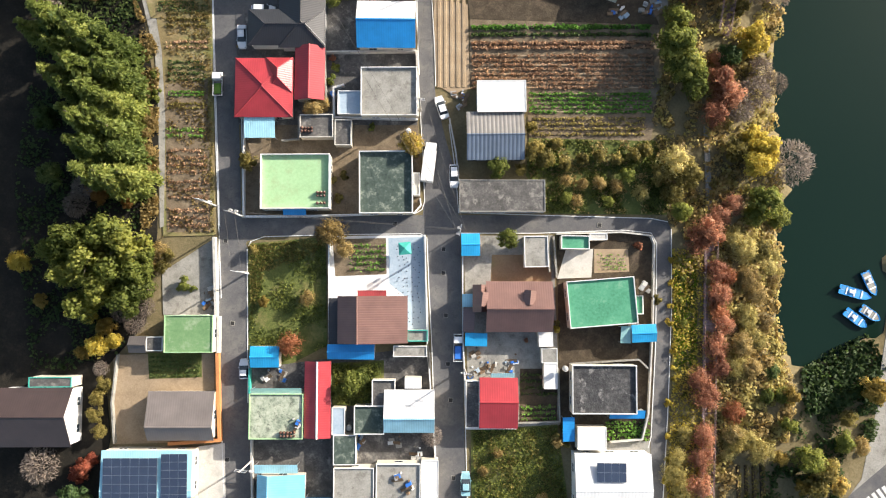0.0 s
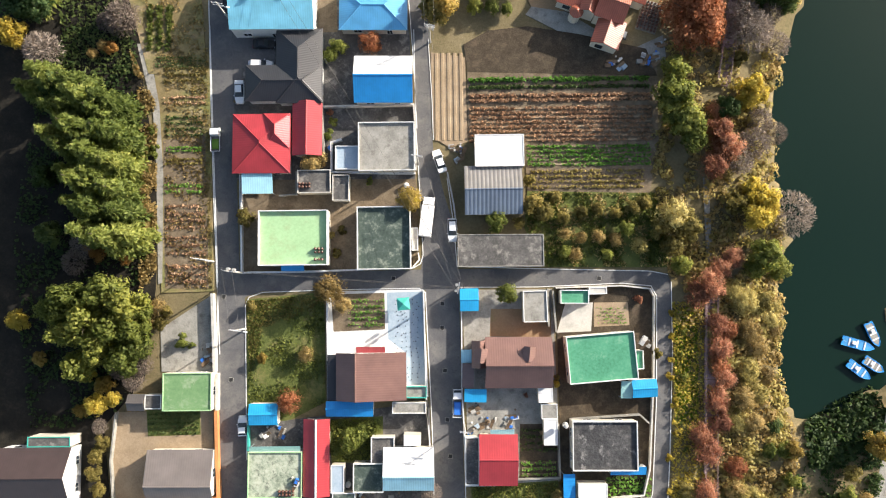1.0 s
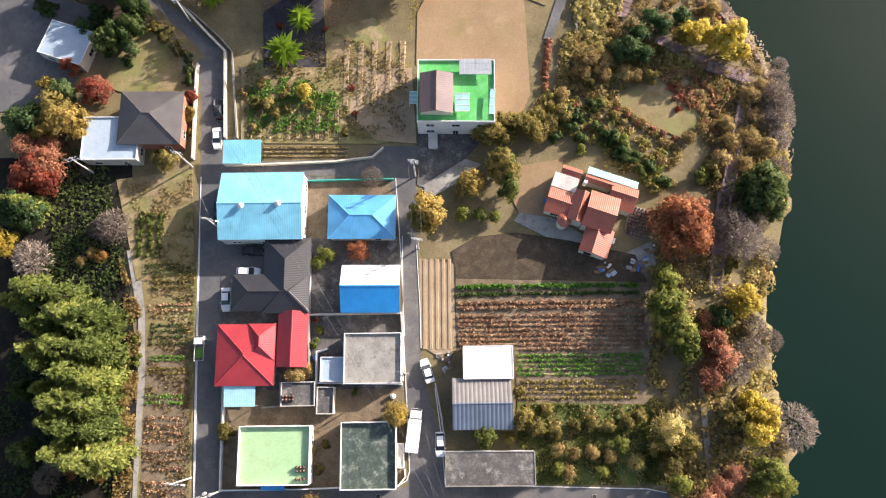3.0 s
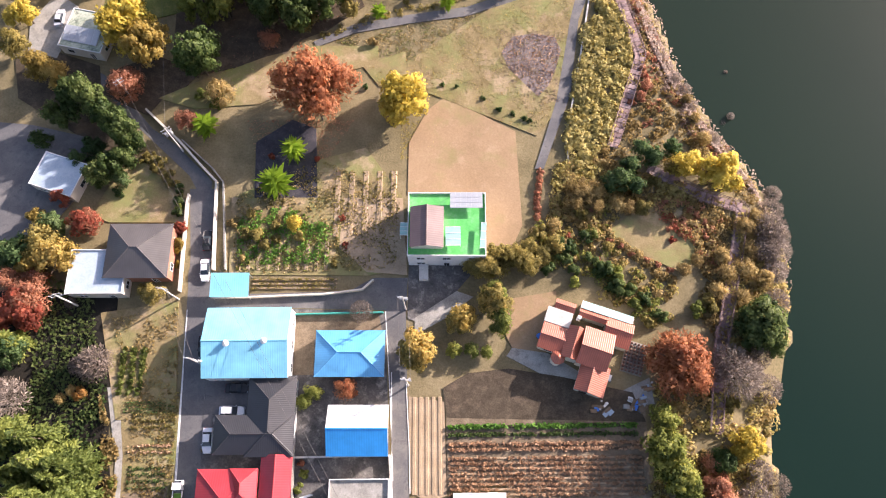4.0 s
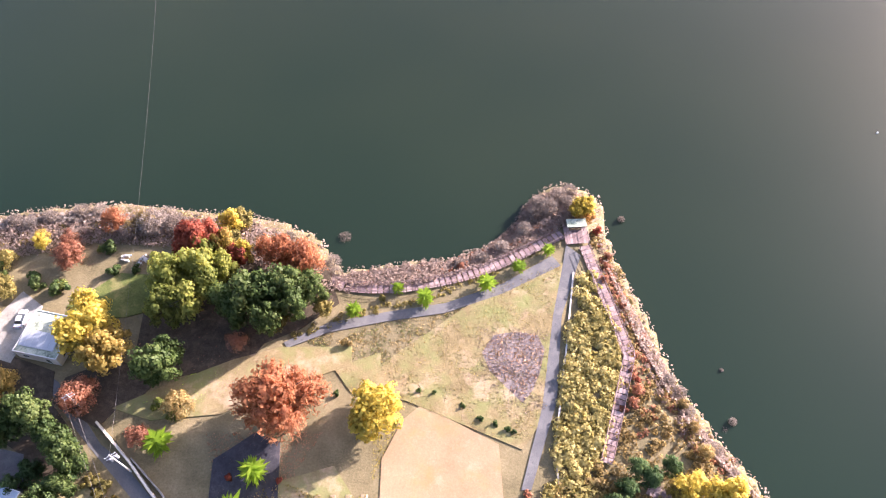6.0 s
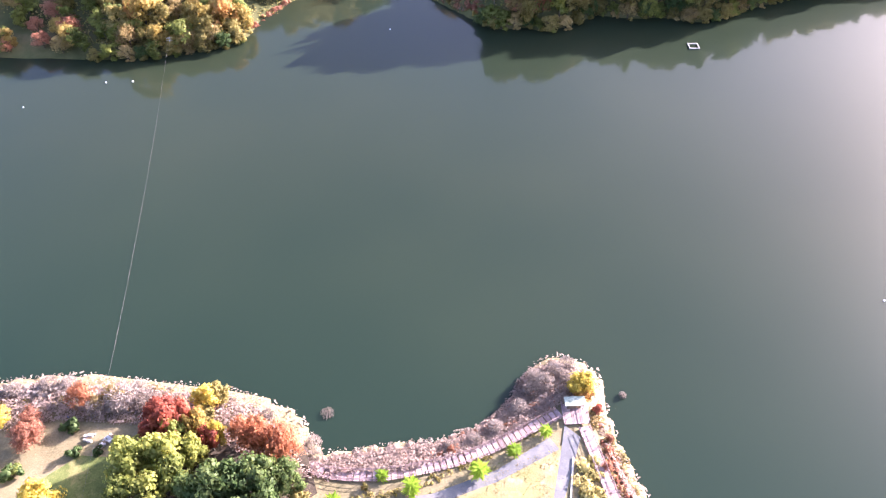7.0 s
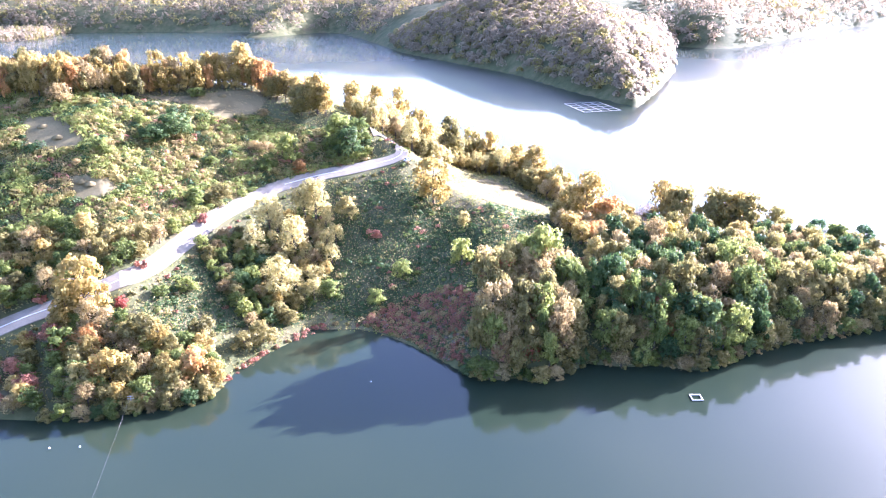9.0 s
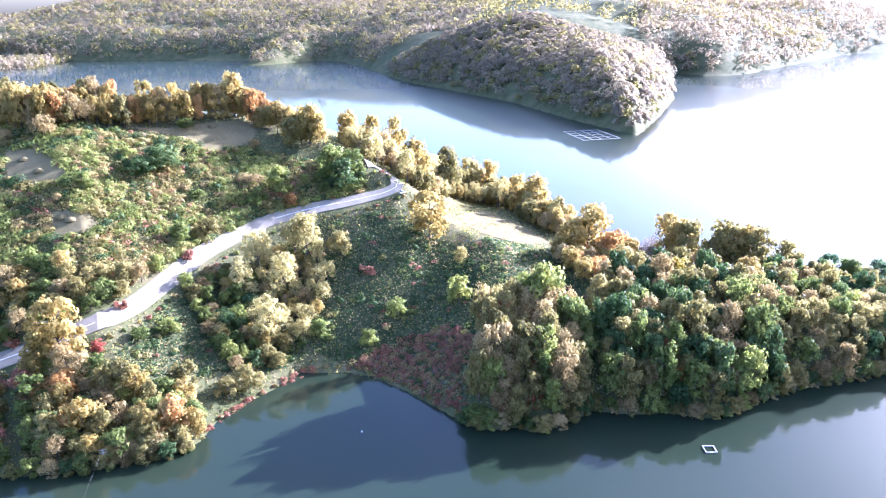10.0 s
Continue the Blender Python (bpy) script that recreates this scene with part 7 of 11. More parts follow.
plant("rbush", -36.9, 96.8, 1.0)
plant("red", -78.0, 75.2, 3.6)
plant("red", -84.5, 80.0, 2.4)
plant("ybush", -59.5, 73.8, 1.7)
plant("ybush", -58.4, 70.7, 1.0)
plant("dbush", -62.6, 86.1, 1.4)
plant("dbush", -61.9, 83.5, 1.5)
plant("dbush", -61.4, 81.1, 1.5)
plant("dbush", -74.4, 83.2, 1.5)
plant("obush", -70.7, 91.1, 1.8)
plant("obush", -68.5, 89.6, 1.7)
plant("obush", -66.2, 88.2, 1.5)
plant("obush", -64.7, 87.2, 1.5)
plant("obush", -67.8, 91.0, 1.6)
plant("obush", -69.9, 92.0, 1.3)
plant("deep", -82.0, 99.6, 4.1, 1.7)
plant("deep", -77.2, 96.4, 3.5, 1.7)
plant("deep", -73.5, 93.9, 3.5, 1.7)
plant("deep", -86.1, 101.4, 3.6, 1.7)
plant("deep", -79.6, 97.5, 3.2, 1.7)
plant("deep", -75.5, 95.3, 3.0, 1.7)
plant("deep", -75.2, 86.6, 3.1, 1.7)
plant("deep", -77.1, 84.7, 2.9, 1.7)
plant("deep", -73.0, 89.1, 2.7, 1.7)
plant("deep", -72.3, 93.2, 2.4, 1.7)
plant("deep", -86.3, 98.7, 3.5, 1.7)
plant("deep", -89.5, 96.2, 3.0, 1.7)
plant("pine", -76.0, 89.2, 3.0)
plant("pine", -80.8, 90.9, 3.0)
plant("pine", -83.2, 88.3, 2.5)
plant("maroon", -78.9, 105.1, 4.2)
plant("maroon", -78.5, 107.8, 3.1)
plant("maroon", -95.2, 136.2, 3.7)
plant("maroon", -52.5, 122.0, 2.6)
plant("maroon", -64.6, 100.3, 2.8)
plant("maroon", -76.6, 74.4, 1.1)
plant("yellow", -79.9, 119.1, 4.9, 1.35)
plant("yellow", -81.8, 115.9, 4.9, 1.35)
plant("yellow", -82.6, 122.7, 4.4, 1.35)
plant("yellow", -105.5, 119.0, 3.5)
plant("yellow", -108.5, 118.5, 2.7)
plant("gold", -76.5, 113.7, 4.9, 1.35)
plant("gold", -74.9, 116.6, 4.1, 1.35)
plant("gold", -79.5, 115.4, 3.7, 1.35)
plant("gold", -98.0, 106.7, 4.0)
plant("gold", -94.2, 105.7, 3.4)
plant("gold", -61.1, 142.0, 3.8, 1.6)
plant("gold", -104.3, 140.4, 2.2)
plant("green", -67.4, 130.5, 5.3, 1.6)
plant("green", -63.5, 134.2, 5.4, 1.6)
plant("green", -67.4, 125.1, 4.7, 1.6)
plant("green", -63.0, 127.3, 4.7, 1.6)
plant("green", -71.3, 133.9, 4.2, 1.6)
plant("green", -60.4, 130.9, 4.5, 1.6)
plant("green", -64.3, 139.9, 3.9, 1.6)
plant("deep", -64.2, 112.6, 4.9, 1.6)
plant("deep", -63.7, 116.1, 3.9, 1.6)
plant("deep", -66.1, 111.7, 3.6, 1.6)
plant("deep", -51.0, 128.8, 5.3, 1.6)
plant("deep", -46.8, 131.0, 5.3, 1.6)
plant("deep", -43.7, 133.2, 5.0, 1.6)
plant("deep", -46.9, 125.8, 4.3, 1.6)
plant("deep", -53.2, 126.4, 4.0, 1.6)
plant("deep", -41.9, 129.7, 4.0, 1.6)
plant("deep", -39.4, 134.8, 3.8, 1.6)
plant("deep", -56.4, 129.0, 3.8, 1.6)
plant("red", -66.3, 140.8, 4.9, 1.6)
plant("red", -64.0, 143.2, 4.2, 1.6)
plant("red", -68.9, 139.7, 3.6, 1.6)
plant("red", -57.7, 140.3, 3.2, 1.6)
plant("rust", -44.1, 140.1, 5.4, 1.6)
plant("rust", -48.3, 141.7, 4.5, 1.6)
plant("rust", -41.9, 140.6, 4.1, 1.6)
plant("rust", -52.2, 143.5, 3.2, 1.6)
plant("olive", -106.1, 126.1, 3.6)
plant("olive", -105.0, 111.3, 4.1)
plant("olive", -45.2, 128.0, 2.9)
plant("olive", -116.0, 130.8, 2.5)
plant("olive", -61.7, 146.5, 2.5)
plant("olive", -37.4, 132.4, 2.7)
plant("dbush", -100.7, 129.9, 2.9)
plant("dbush", -94.9, 128.6, 2.7)
plant("dbush", -85.4, 135.1, 1.9)
plant("dbush", -89.0, 140.5, 2.6)
plant("dbush", -80.5, 136.3, 1.6)
plant("dbush", -110.3, 132.2, 2.9)
plant("gold", -2.3, 68.6, 3.4)
plant("olive", -2.7, 68.1, 3.2)
plant("gold", 3.0, 72.0, 3.4)
plant("green", 4.8, 69.3, 3.2)
plant("green", 3.1, 74.3, 2.9)
plant("olive", -0.3, 79.7, 2.8)
plant("olive", 3.1, 81.9, 3.0)
plant("olive", 6.7, 83.0, 3.0)
plant("olive", 9.5, 82.0, 2.5, 0.7)
plant("olive", 0.9, 82.3, 2.3)
plant("olive", 8.2, 84.6, 2.3)
plant("dbush", 14.5, 86.5, 1.9)
plant("dbush", 15.9, 84.0, 1.8)
plant("dbush", 18.6, 89.0, 1.7)
plant("dbush", 17.2, 82.0, 1.5)
plant("dbush", 22.4, 82.8, 2.1)
plant("dbush", 25.7, 81.2, 1.8)
plant("dbush", 27.9, 79.4, 1.9)
plant("dbush", 31.2, 77.8, 1.6)
plant("dbush", 20.1, 84.7, 1.7)
plant("dbush", 24.3, 79.9, 1.4)
plant("obush", 32.0, 73.7, 1.7)
plant("obush", 23.6, 87.5, 1.6)
plant("rust", 37.0, 66.5, 6.0)
plant("rust", 34.6, 67.2, 4.0)
plant("rust", 40.5, 64.8, 4.2)
plant("rust", 37.3, 63.3, 4.0)
plant("deep", 51.8, 77.4, 4.4)
plant("deep", 49.6, 76.2, 3.6)
plant("deep", 54.3, 76.5, 3.1)
plant("deep", 52.9, 79.9, 2.9)
plant("pine", 24.2, 101.3, 2.9)
plant("pine", 25.7, 104.7, 2.7)
plant("pine", 22.2, 100.6, 2.4)
plant("pine", 27.1, 100.2, 2.4)
plant("pine", 29.9, 107.2, 2.6)
plant("pine", 33.7, 109.8, 2.4)
plant("pine", 27.6, 108.7, 2.6)
plant("yellow", 35.8, 105.9, 3.4)
plant("yellow", 43.0, 105.4, 4.4)
plant("yellow", 45.3, 104.1, 2.9)
plant("yellow", 40.8, 105.7, 3.1)
plant("yellow", 37.6, 107.2, 2.7)
plant("gold", 34.6, 105.8, 2.4)
plant("bare", 53.8, 96.2, 3.6)
plant("bare", 55.5, 92.2, 3.0)
plant("bare", 53.0, 91.8, 2.8)
plant("bare", 46.9, 68.8, 3.6)
plant("bare", 50.6, 67.5, 2.8)
plant("bare", 55.2, 87.9, 2.5)
plant("bare", -67.4, 49.7, 3.4)
plant("bare", -52.7, 121.8, 1.8)
plant("tan", 48.9, 95.7, 2.5, 0.7)
plant("tan", 51.1, 98.5, 2.3, 0.7)
plant("tan", 50.1, 91.5, 2.3, 0.7)
plant("tan", 19.6, 98.4, 2.9, 0.7)
plant("tan", 15.6, 95.5, 2.6, 0.7)
plant("tan", 24.3, 96.4, 2.4, 0.7)
plant("tan", 12.4, 90.5, 1.8, 0.7)
plant("mbush", 8.4, 100.4, 1.1)
plant("mbush", 8.6, 98.0, 1.2)
plant("mbush", 8.6, 95.6, 1.1)
plant("mbush", 8.8, 93.3, 1.1)
plant("mbush", 8.9, 91.2, 1.1)
plant("mbush", 23.6, 89.3, 1.0)
plant("mbush", 25.8, 88.2, 1.0)
plant("mbush", 28.0, 87.2, 1.0)
plant("mbush", 30.8, 86.3, 1.0)
plant("mbush", 33.0, 85.6, 1.0)
plant("mbush", 35.6, 85.1, 1.0)
plant("mbush", 34.7, 93.4, 1.0)
plant("mbush", 37.4, 92.7, 1.0)
plant("mbush", 39.5, 94.8, 1.0)
plant("mbush", 41.7, 92.9, 1.0)
plant("mbush", 8.5, 101.7, 1.0)
plant("mbush", 8.5, 99.3, 1.0)
plant("mbush", 8.6, 96.8, 1.0)
plant("mbush", 8.7, 94.5, 1.0)
plant("mbush", 9.0, 92.2, 1.0)
plant("mbush", 27.3, 121.4, 1.3)
plant("mbush", 28.4, 124.3, 1.2)
plant("mbush", 31.0, 119.4, 1.0)
plant("mbush", 27.0, 127.5, 1.2)
plant("mbush", 24.6, 143.6, 1.3)
plant("mbush", 26.8, 138.9, 1.1)
plant("mbush", 39.9, 97.2, 1.1)
plant("mbush", 41.6, 95.7, 1.1)
plant("mbush", 38.3, 98.1, 1.0)
plant("dbush", -14.5, 118.2, 0.8)
plant("dbush", -11.4, 118.1, 0.7)
plant("dbush", -5.4, 116.3, 0.8)
plant("dbush", -1.7, 114.2, 0.9)
plant("dbush", 1.2, 113.6, 0.8)
plant("dbush", 3.6, 113.1, 0.9)
plant("dbush", 4.8, 112.6, 0.8)
plant("dbush", -30.2, 115.0, 0.9)
plant("yellow", 15.4, 165.8, 3.2)
plant("orange", 16.2, 164.8, 2.2)
plant("yellow", 14.3, 165.3, 3.2)
plant("orange", 15.1, 164.3, 2.2)
plant("gold", 16.5, 165.8, 1.9)
plant("red", 18.9, 162.2, 1.4)
plant("rust", -89.4, 146.8, 3.7)
plant("rust", -61.8, 150.5, 2.2)
plant("bare", -80.8, 147.9, 3.7)
plant("bare", -76.0, 148.6, 2.8)
plant("bare", -38.3, 153.8, 2.0)
plant("bare", 22.9, 164.8, 0.8)
plant("bare", 45.3, 120.3, 1.1)
plant("bare", -85.6, 144.9, 2.5)
plant("bare", 54.0, 95.8, 2.6)
plant("bare", 54.9, 93.1, 2.3)
plant("maroon", -95.6, 135.6, 3.4)
plant("maroon", 20.5, 148.9, 1.2)
plant("maroon", 20.9, 152.8, 1.1)
plant("maroon", 27.8, 124.3, 1.6)
plant("maroon", 26.8, 121.8, 1.3)
plant("maroon", 21.4, 155.9, 1.2)
plant("yellow", -103.4, 138.7, 2.5)
plant("tan", 36.7, 123.2, 1.6)
plant("tan", 38.4, 118.6, 1.6)
plant("tan", 40.4, 114.1, 1.8)
# ---- the point: shrubs, hedges and thickets ----
plant("bare", 7.4, 166.3, 2.4)
plant("bare", 9.5, 170.1, 2.2)
plant("bare", 4.6, 164.2, 2.2)
plant("bare", 2.4, 160.1, 2.0)
plant("bare", 11.8, 172.5, 2.0)
plant("bare", -1.9, 154.5, 1.8)
plant("bare", 5.2, 168.4, 1.9)
plant("bare", 11.7, 168.2, 1.8)
plant("bare", -6.0, 151.2, 1.6)
plant("bare", -10.9, 149.2, 1.5)
plant("bare", -38.7, 145.8, 1.8)
plant("bare", -37.3, 142.9, 1.5)
plant("bare", -106.3, 146.8, 2.0)
plant("bare", -99.6, 149.5, 2.2)
plant("bare", -95.7, 150.6, 2.0)
plant("bare", -113.8, 144.5, 2.0)
plant("bare", -109.5, 144.3, 1.8)
plant("bare", -80.2, 152.4, 2.0)
plant("bare", -49.9, 149.8, 1.6)
plant("tan", -83.0, 148.2, 2.8)
plant("tan", -85.7, 146.2, 2.2)
plant("mbush", 19.1, 163.0, 1.1)
plant("mbush", 21.5, 150.1, 1.2)
plant("mbush", 23.4, 145.1, 1.0)
plant("mbush", 26.8, 128.5, 1.2)
plant("mbush", 25.4, 120.3, 1.3)
plant("mbush", -10.1, 148.1, 1.6)
plant("mbush", -12.4, 146.6, 1.3)
plant("tbush", -30.8, 126.0, 1.4)
plant("obush", -25.6, 137.4, 1.2)
plant("obush", -22.6, 140.5, 1.0)
plant("rbush", 27.8, 126.6, 1.0)
plant("bare", 54.6, 100.8, 2.6)
plant("bare", 55.9, 95.5, 2.6)
plant("bare", 55.8, 105.5, 2.0)
plant("bare", 42.5, 115.3, 1.6)
plant("bare", 36.2, 125.9, 1.6)
plant("bare", 38.0, 122.2, 1.4)
plant("bare", 34.4, 128.3, 1.4)
plant("dbush", 15.7, 86.5, 2.0)
plant("dbush", 22.7, 82.9, 2.4)
plant("dbush", 26.9, 79.5, 2.0)
plant("bush", 20.1, 89.9, 1.9)
plant("bush", 30.0, 77.0, 2.1)
plant("bush", 25.3, 82.3, 2.0)
plant("dbush", 34.1, 75.7, 2.0)
plant("obush", 9.7, 88.2, 2.2)
plant("obush", 17.7, 93.3, 2.0)
plant("mbush", 19.7, 95.3, 2.0)
plant("tan", 18.5, 97.4, 2.6, 0.7)
plant("tan", 26.1, 96.3, 2.2, 0.7)
plant("olive", 29.3, 96.8, 2.2, 0.7)
plant("dbush", 12.5, 81.3, 1.8)
plant("bush", 17.8, 79.1, 1.8)
plant("rbush", 21.5, 84.8, 1.0)
plant("rbush", 35.7, 91.2, 1.0)
plant("bush", 40.9, 77.8, 2.0)
plant("obush", 42.9, 80.0, 2.0)
plant("tan", 37.9, 85.3, 1.8, 0.7)
plant("tan", 40.4, 87.7, 1.6, 0.7)
plant("obush", 31.2, 102.8, 1.6)
plant("bare", 24.5, 168.0, 0.9, z=LAKE - 0.3)
plant("bare", 46.7, 122.1, 0.9, z=LAKE - 0.3)
plant("bare", 45.3, 132.9, 0.5, z=LAKE - 0.3)
mounds("thicket", [(-38.0, 142.8), (-27.4, 146.7), (-15.0, 151.0), (-2.7, 156.0), (4.1, 166.2), (8.8, 173.8), (13.6, 171.9), (13.5, 165.0), (8.6, 160.2), (-2.1, 151.3), (-14.1, 144.8), (-26.2, 140.7), (-33.4, 138.1)], 150, 301, 0.85, 40, "reed", "pinkish dry reed clumps at the point")
mounds("thicket", [(-38.0, 142.8), (-27.4, 146.7), (-15.0, 151.0), (-2.7, 156.0), (4.1, 166.2), (8.8, 173.8), (13.6, 171.9), (13.5, 165.0), (8.6, 160.2), (-2.1, 151.3), (-14.1, 144.8), (-26.2, 140.7), (-33.4, 138.1)], 90, 302, 0.80, 40, "twig", "grey bare brush at the point")
mounds("thicket", [(-38.0, 142.8), (-27.4, 146.7), (-15.0, 151.0), (-2.7, 156.0), (4.1, 166.2), (8.8, 173.8), (13.6, 171.9), (13.5, 165.0), (8.6, 160.2), (-2.1, 151.3), (-14.1, 144.8), (-26.2, 140.7), (-33.4, 138.1)], 50, 303, 0.70, 40, "maroon", "dull red weeds at the point")
mounds("thicket", [(-120.7, 141.0), (-109.6, 148.0), (-96.8, 151.6), (-79.2, 153.6), (-58.4, 153.6), (-46.5, 149.5), (-54.1, 147.6), (-68.0, 148.8), (-80.6, 145.3), (-94.3, 144.9), (-106.5, 140.6), (-117.2, 133.3)], 190, 304, 0.85, 40, "reed", "pale dry reed clumps on the west shore")
mounds("thicket", [(-120.7, 141.0), (-109.6, 148.0), (-96.8, 151.6), (-79.2, 153.6), (-58.4, 153.6), (-46.5, 149.5), (-54.1, 147.6), (-68.0, 148.8), (-80.6, 145.3), (-94.3, 144.9), (-106.5, 140.6), (-117.2, 133.3)], 90, 305, 0.80, 40, "tan", "withered brush on the west shore")
mounds("thicket", [(-120.7, 141.0), (-109.6, 148.0), (-96.8, 151.6), (-79.2, 153.6), (-58.4, 153.6), (-46.5, 149.5), (-54.1, 147.6), (-68.0, 148.8), (-80.6, 145.3), (-94.3, 144.9), (-106.5, 140.6), (-117.2, 133.3)], 60, 306, 0.80, 40, "twig", "grey bare brush on the west shore")
mounds("thicket", [(19.6, 161.8), (23.3, 151.2), (30.0, 137.3), (36.2, 127.2), (40.8, 117.6), (47.4, 113.6), (45.2, 110.3), (38.6, 113.5), (32.2, 124.0), (26.5, 136.8), (22.4, 144.9), (18.7, 155.2)], 130, 307, 0.80, 40, "reed", "pale dry brush down the east bank")
mounds("thicket", [(19.6, 161.8), (23.3, 151.2), (30.0, 137.3), (36.2, 127.2), (40.8, 117.6), (47.4, 113.6), (45.2, 110.3), (38.6, 113.5), (32.2, 124.0), (26.5, 136.8), (22.4, 144.9), (18.7, 155.2)], 80, 308, 0.80, 40, "maroon", "reddish weeds down the east bank")
mounds("thicket", [(17.7, 151.1), (22.0, 140.5), (24.9, 132.3), (22.5, 121.2), (21.4, 112.1), (14.3, 108.5), (12.2, 113.2), (13.7, 129.2), (15.4, 139.4)], 190, 309, 1.15, 60, "straw", "pale yellow vines between path and boardwalk", "undergrowth", tall=0.85)
mounds("thicket", [(10.3, 92.2), (16.5, 94.8), (25.1, 95.0), (22.3, 89.1), (29.8, 84.0), (36.9, 81.1), (36.1, 74.1), (27.1, 75.6), (16.6, 81.9), (6.1, 82.4)], 70, 311, 1.00, 40, "olive", "olive brush round garden terraces")
mounds("thicket", [(10.3, 92.2), (16.5, 94.8), (25.1, 95.0), (22.3, 89.1), (29.8, 84.0), (36.9, 81.1), (36.1, 74.1), (27.1, 75.6), (16.6, 81.9), (6.1, 82.4)], 60, 312, 1.00, 40, "tan", "withered brush round garden terraces")
mounds("thicket", [(10.3, 92.2), (16.5, 94.8), (25.1, 95.0), (22.3, 89.1), (29.8, 84.0), (36.9, 81.1), (36.1, 74.1), (27.1, 75.6), (16.6, 81.9), (6.1, 82.4)], 60, 313, 0.90, 40, "green", "green brush round garden terraces")
mounds("thicket", [(31.2, 101.7), (46.1, 98.3), (45.9, 84.5), (42.4, 86.0), (39.3, 91.8), (31.4, 97.1)], 90, 314, 0.90, 40, "tan", "brown brush inside the boardwalk bend")
mounds("thicket", [(31.2, 101.7), (46.1, 98.3), (45.9, 84.5), (42.4, 86.0), (39.3, 91.8), (31.4, 97.1)], 50, 315, 0.80, 40, "maroon", "red brush inside the boardwalk bend")
mounds("thicket", [(22.0, 90.7), (23.2, 91.4), (37.4, 82.7), (36.4, 81.5)], 80, 316, 0.70, 40, "tan", "brown hedge between garden terraces")
mounds("thicket", [(33.0, 95.7), (34.0, 96.7), (39.3, 92.9), (38.3, 91.9)], 30, 317, 0.70, 40, "red", "red hedge between garden terraces")
mounds("thicket", [(-42.8, 126.6), (-32.4, 133.3), (-18.3, 139.1), (-6.6, 146.4), (8.2, 157.6), (9.0, 156.1), (-5.7, 144.5), (-17.4, 137.5), (-31.4, 131.5), (-41.8, 125.0)], 80, 318, 0.55, 40, "olive", "low weedy bank beside a footpath")
plant("olive", -83.8, 69.8, 4.2, 1.2)
plant("gold", -84.1, 65.5, 3.6, 1.1)
plant("maroon", -82.2, 59.2, 4.0, 1.1)
plant("maroon", -83.5, 63.0, 3.2, 1)
plant("pine", -83.2, 73.7, 3.0, 1.2)
plant("olive", -79.0, 67.9, 2.8, 1)
plant("gold", -87.8, 75.1, 2.4, 1)
plant("deep", -92.7, 91.4, 2.6, 1)
plant("pine", -73.5, 91.5, 2.4, 1.2)
plant("pine", -73.5, 85.3, 2.2, 1.1)
plant("deep", -78.5, 84.6, 2.4, 1.1)
plant("obush", -67.6, 89.8, 1.0, 1)
plant("obush", -65.2, 89.0, 1.1, 1)
plant("obush", -63.4, 87.2, 1.1, 1)
plant("bush", -62.0, 84.6, 1.1, 1)
plant("bush", -61.4, 82.1, 1.1, 1)
plant("obush", -69.3, 91.3, 1.2, 1)
plant("obush", -71.4, 92.2, 1.0, 1)
plant("mbush", -60.3, 77.3, 1.5, 1.1)
plant("ybush", -59.6, 74.6, 1.3, 1)
plant("obush", -57.8, 70.5, 0.9, 1)
plant("dbush", -85.3, 122.8, 2.2, 1.1)
plant("bush", -95.2, 129.6, 2.0, 1)
plant("obush", -108.5, 129.1, 2.4, 1)
plant("olive", -109.1, 133.7, 2.6, 1)
plant("maroon", -97.4, 140.3, 2.8, 1)
plant("bare", -81.1, 146.8, 2.6, 0.8)
plant("olive", -61.5, 152.3, 3.0, 1.1)
plant("yellow", -62.8, 149.6, 3.2, 1.2)
plant("red", -71.2, 145.8, 4.0, 1.1)
plant("green", -59.0, 136.5, 4.0, 1.5)
plant("yellow", -56.5, 141.6, 2.4, 1.8)
plant("cedar", -83.3, 50.3, 3.2, 1.1)
plant("cedar", -76.6, 35.4, 3.6, 1.3)
plant("cedar", -71.7, 35.1, 3.2, 1.3)
plant("cedar", -79.7, 32.7, 3.0, 1.2)
plant("orange", -69.0, 43.8, 1.6, 1)
plant("cedar", -87.7, 50.2, 2.6, 1.1)
plant("maroon", -87.4, 61.7, 3.4, 1.1)
plant("maroon", -84.0, 59.4, 3.0, 1.0)
plant("maroon", -81.7, 56.9, 2.4, 1)
plant("bare", -82.2, 42.1, 2.6, 1)
plant("bare", -70.7, 48.5, 2.0, 1)

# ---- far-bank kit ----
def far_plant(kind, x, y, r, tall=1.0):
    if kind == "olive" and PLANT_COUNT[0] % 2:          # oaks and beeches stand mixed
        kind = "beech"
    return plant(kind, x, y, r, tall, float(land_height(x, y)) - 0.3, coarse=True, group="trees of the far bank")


def forest(ring, gap, mix, r0, r1, seed, tall=1.0):
    """A wood of separate trees inside a ring, no two closer than the gap; mix is a string of kinds."""
    g = np.random.RandomState(seed)
    kinds, kept, n = mix.split(), np.full((1501, 2), 1e9), 0
    for p in scatter(ring, 1500, seed):
        if np.min(np.sum((kept[:n + 1] - p) ** 2, 1)) > gap * gap:
            kept[n] = p
            n += 1
            far_plant(kinds[g.randint(len(kinds))], float(p[0]), float(p[1]), float(g.uniform(r0, r1)), tall * float(g.uniform(0.85, 1.2)))


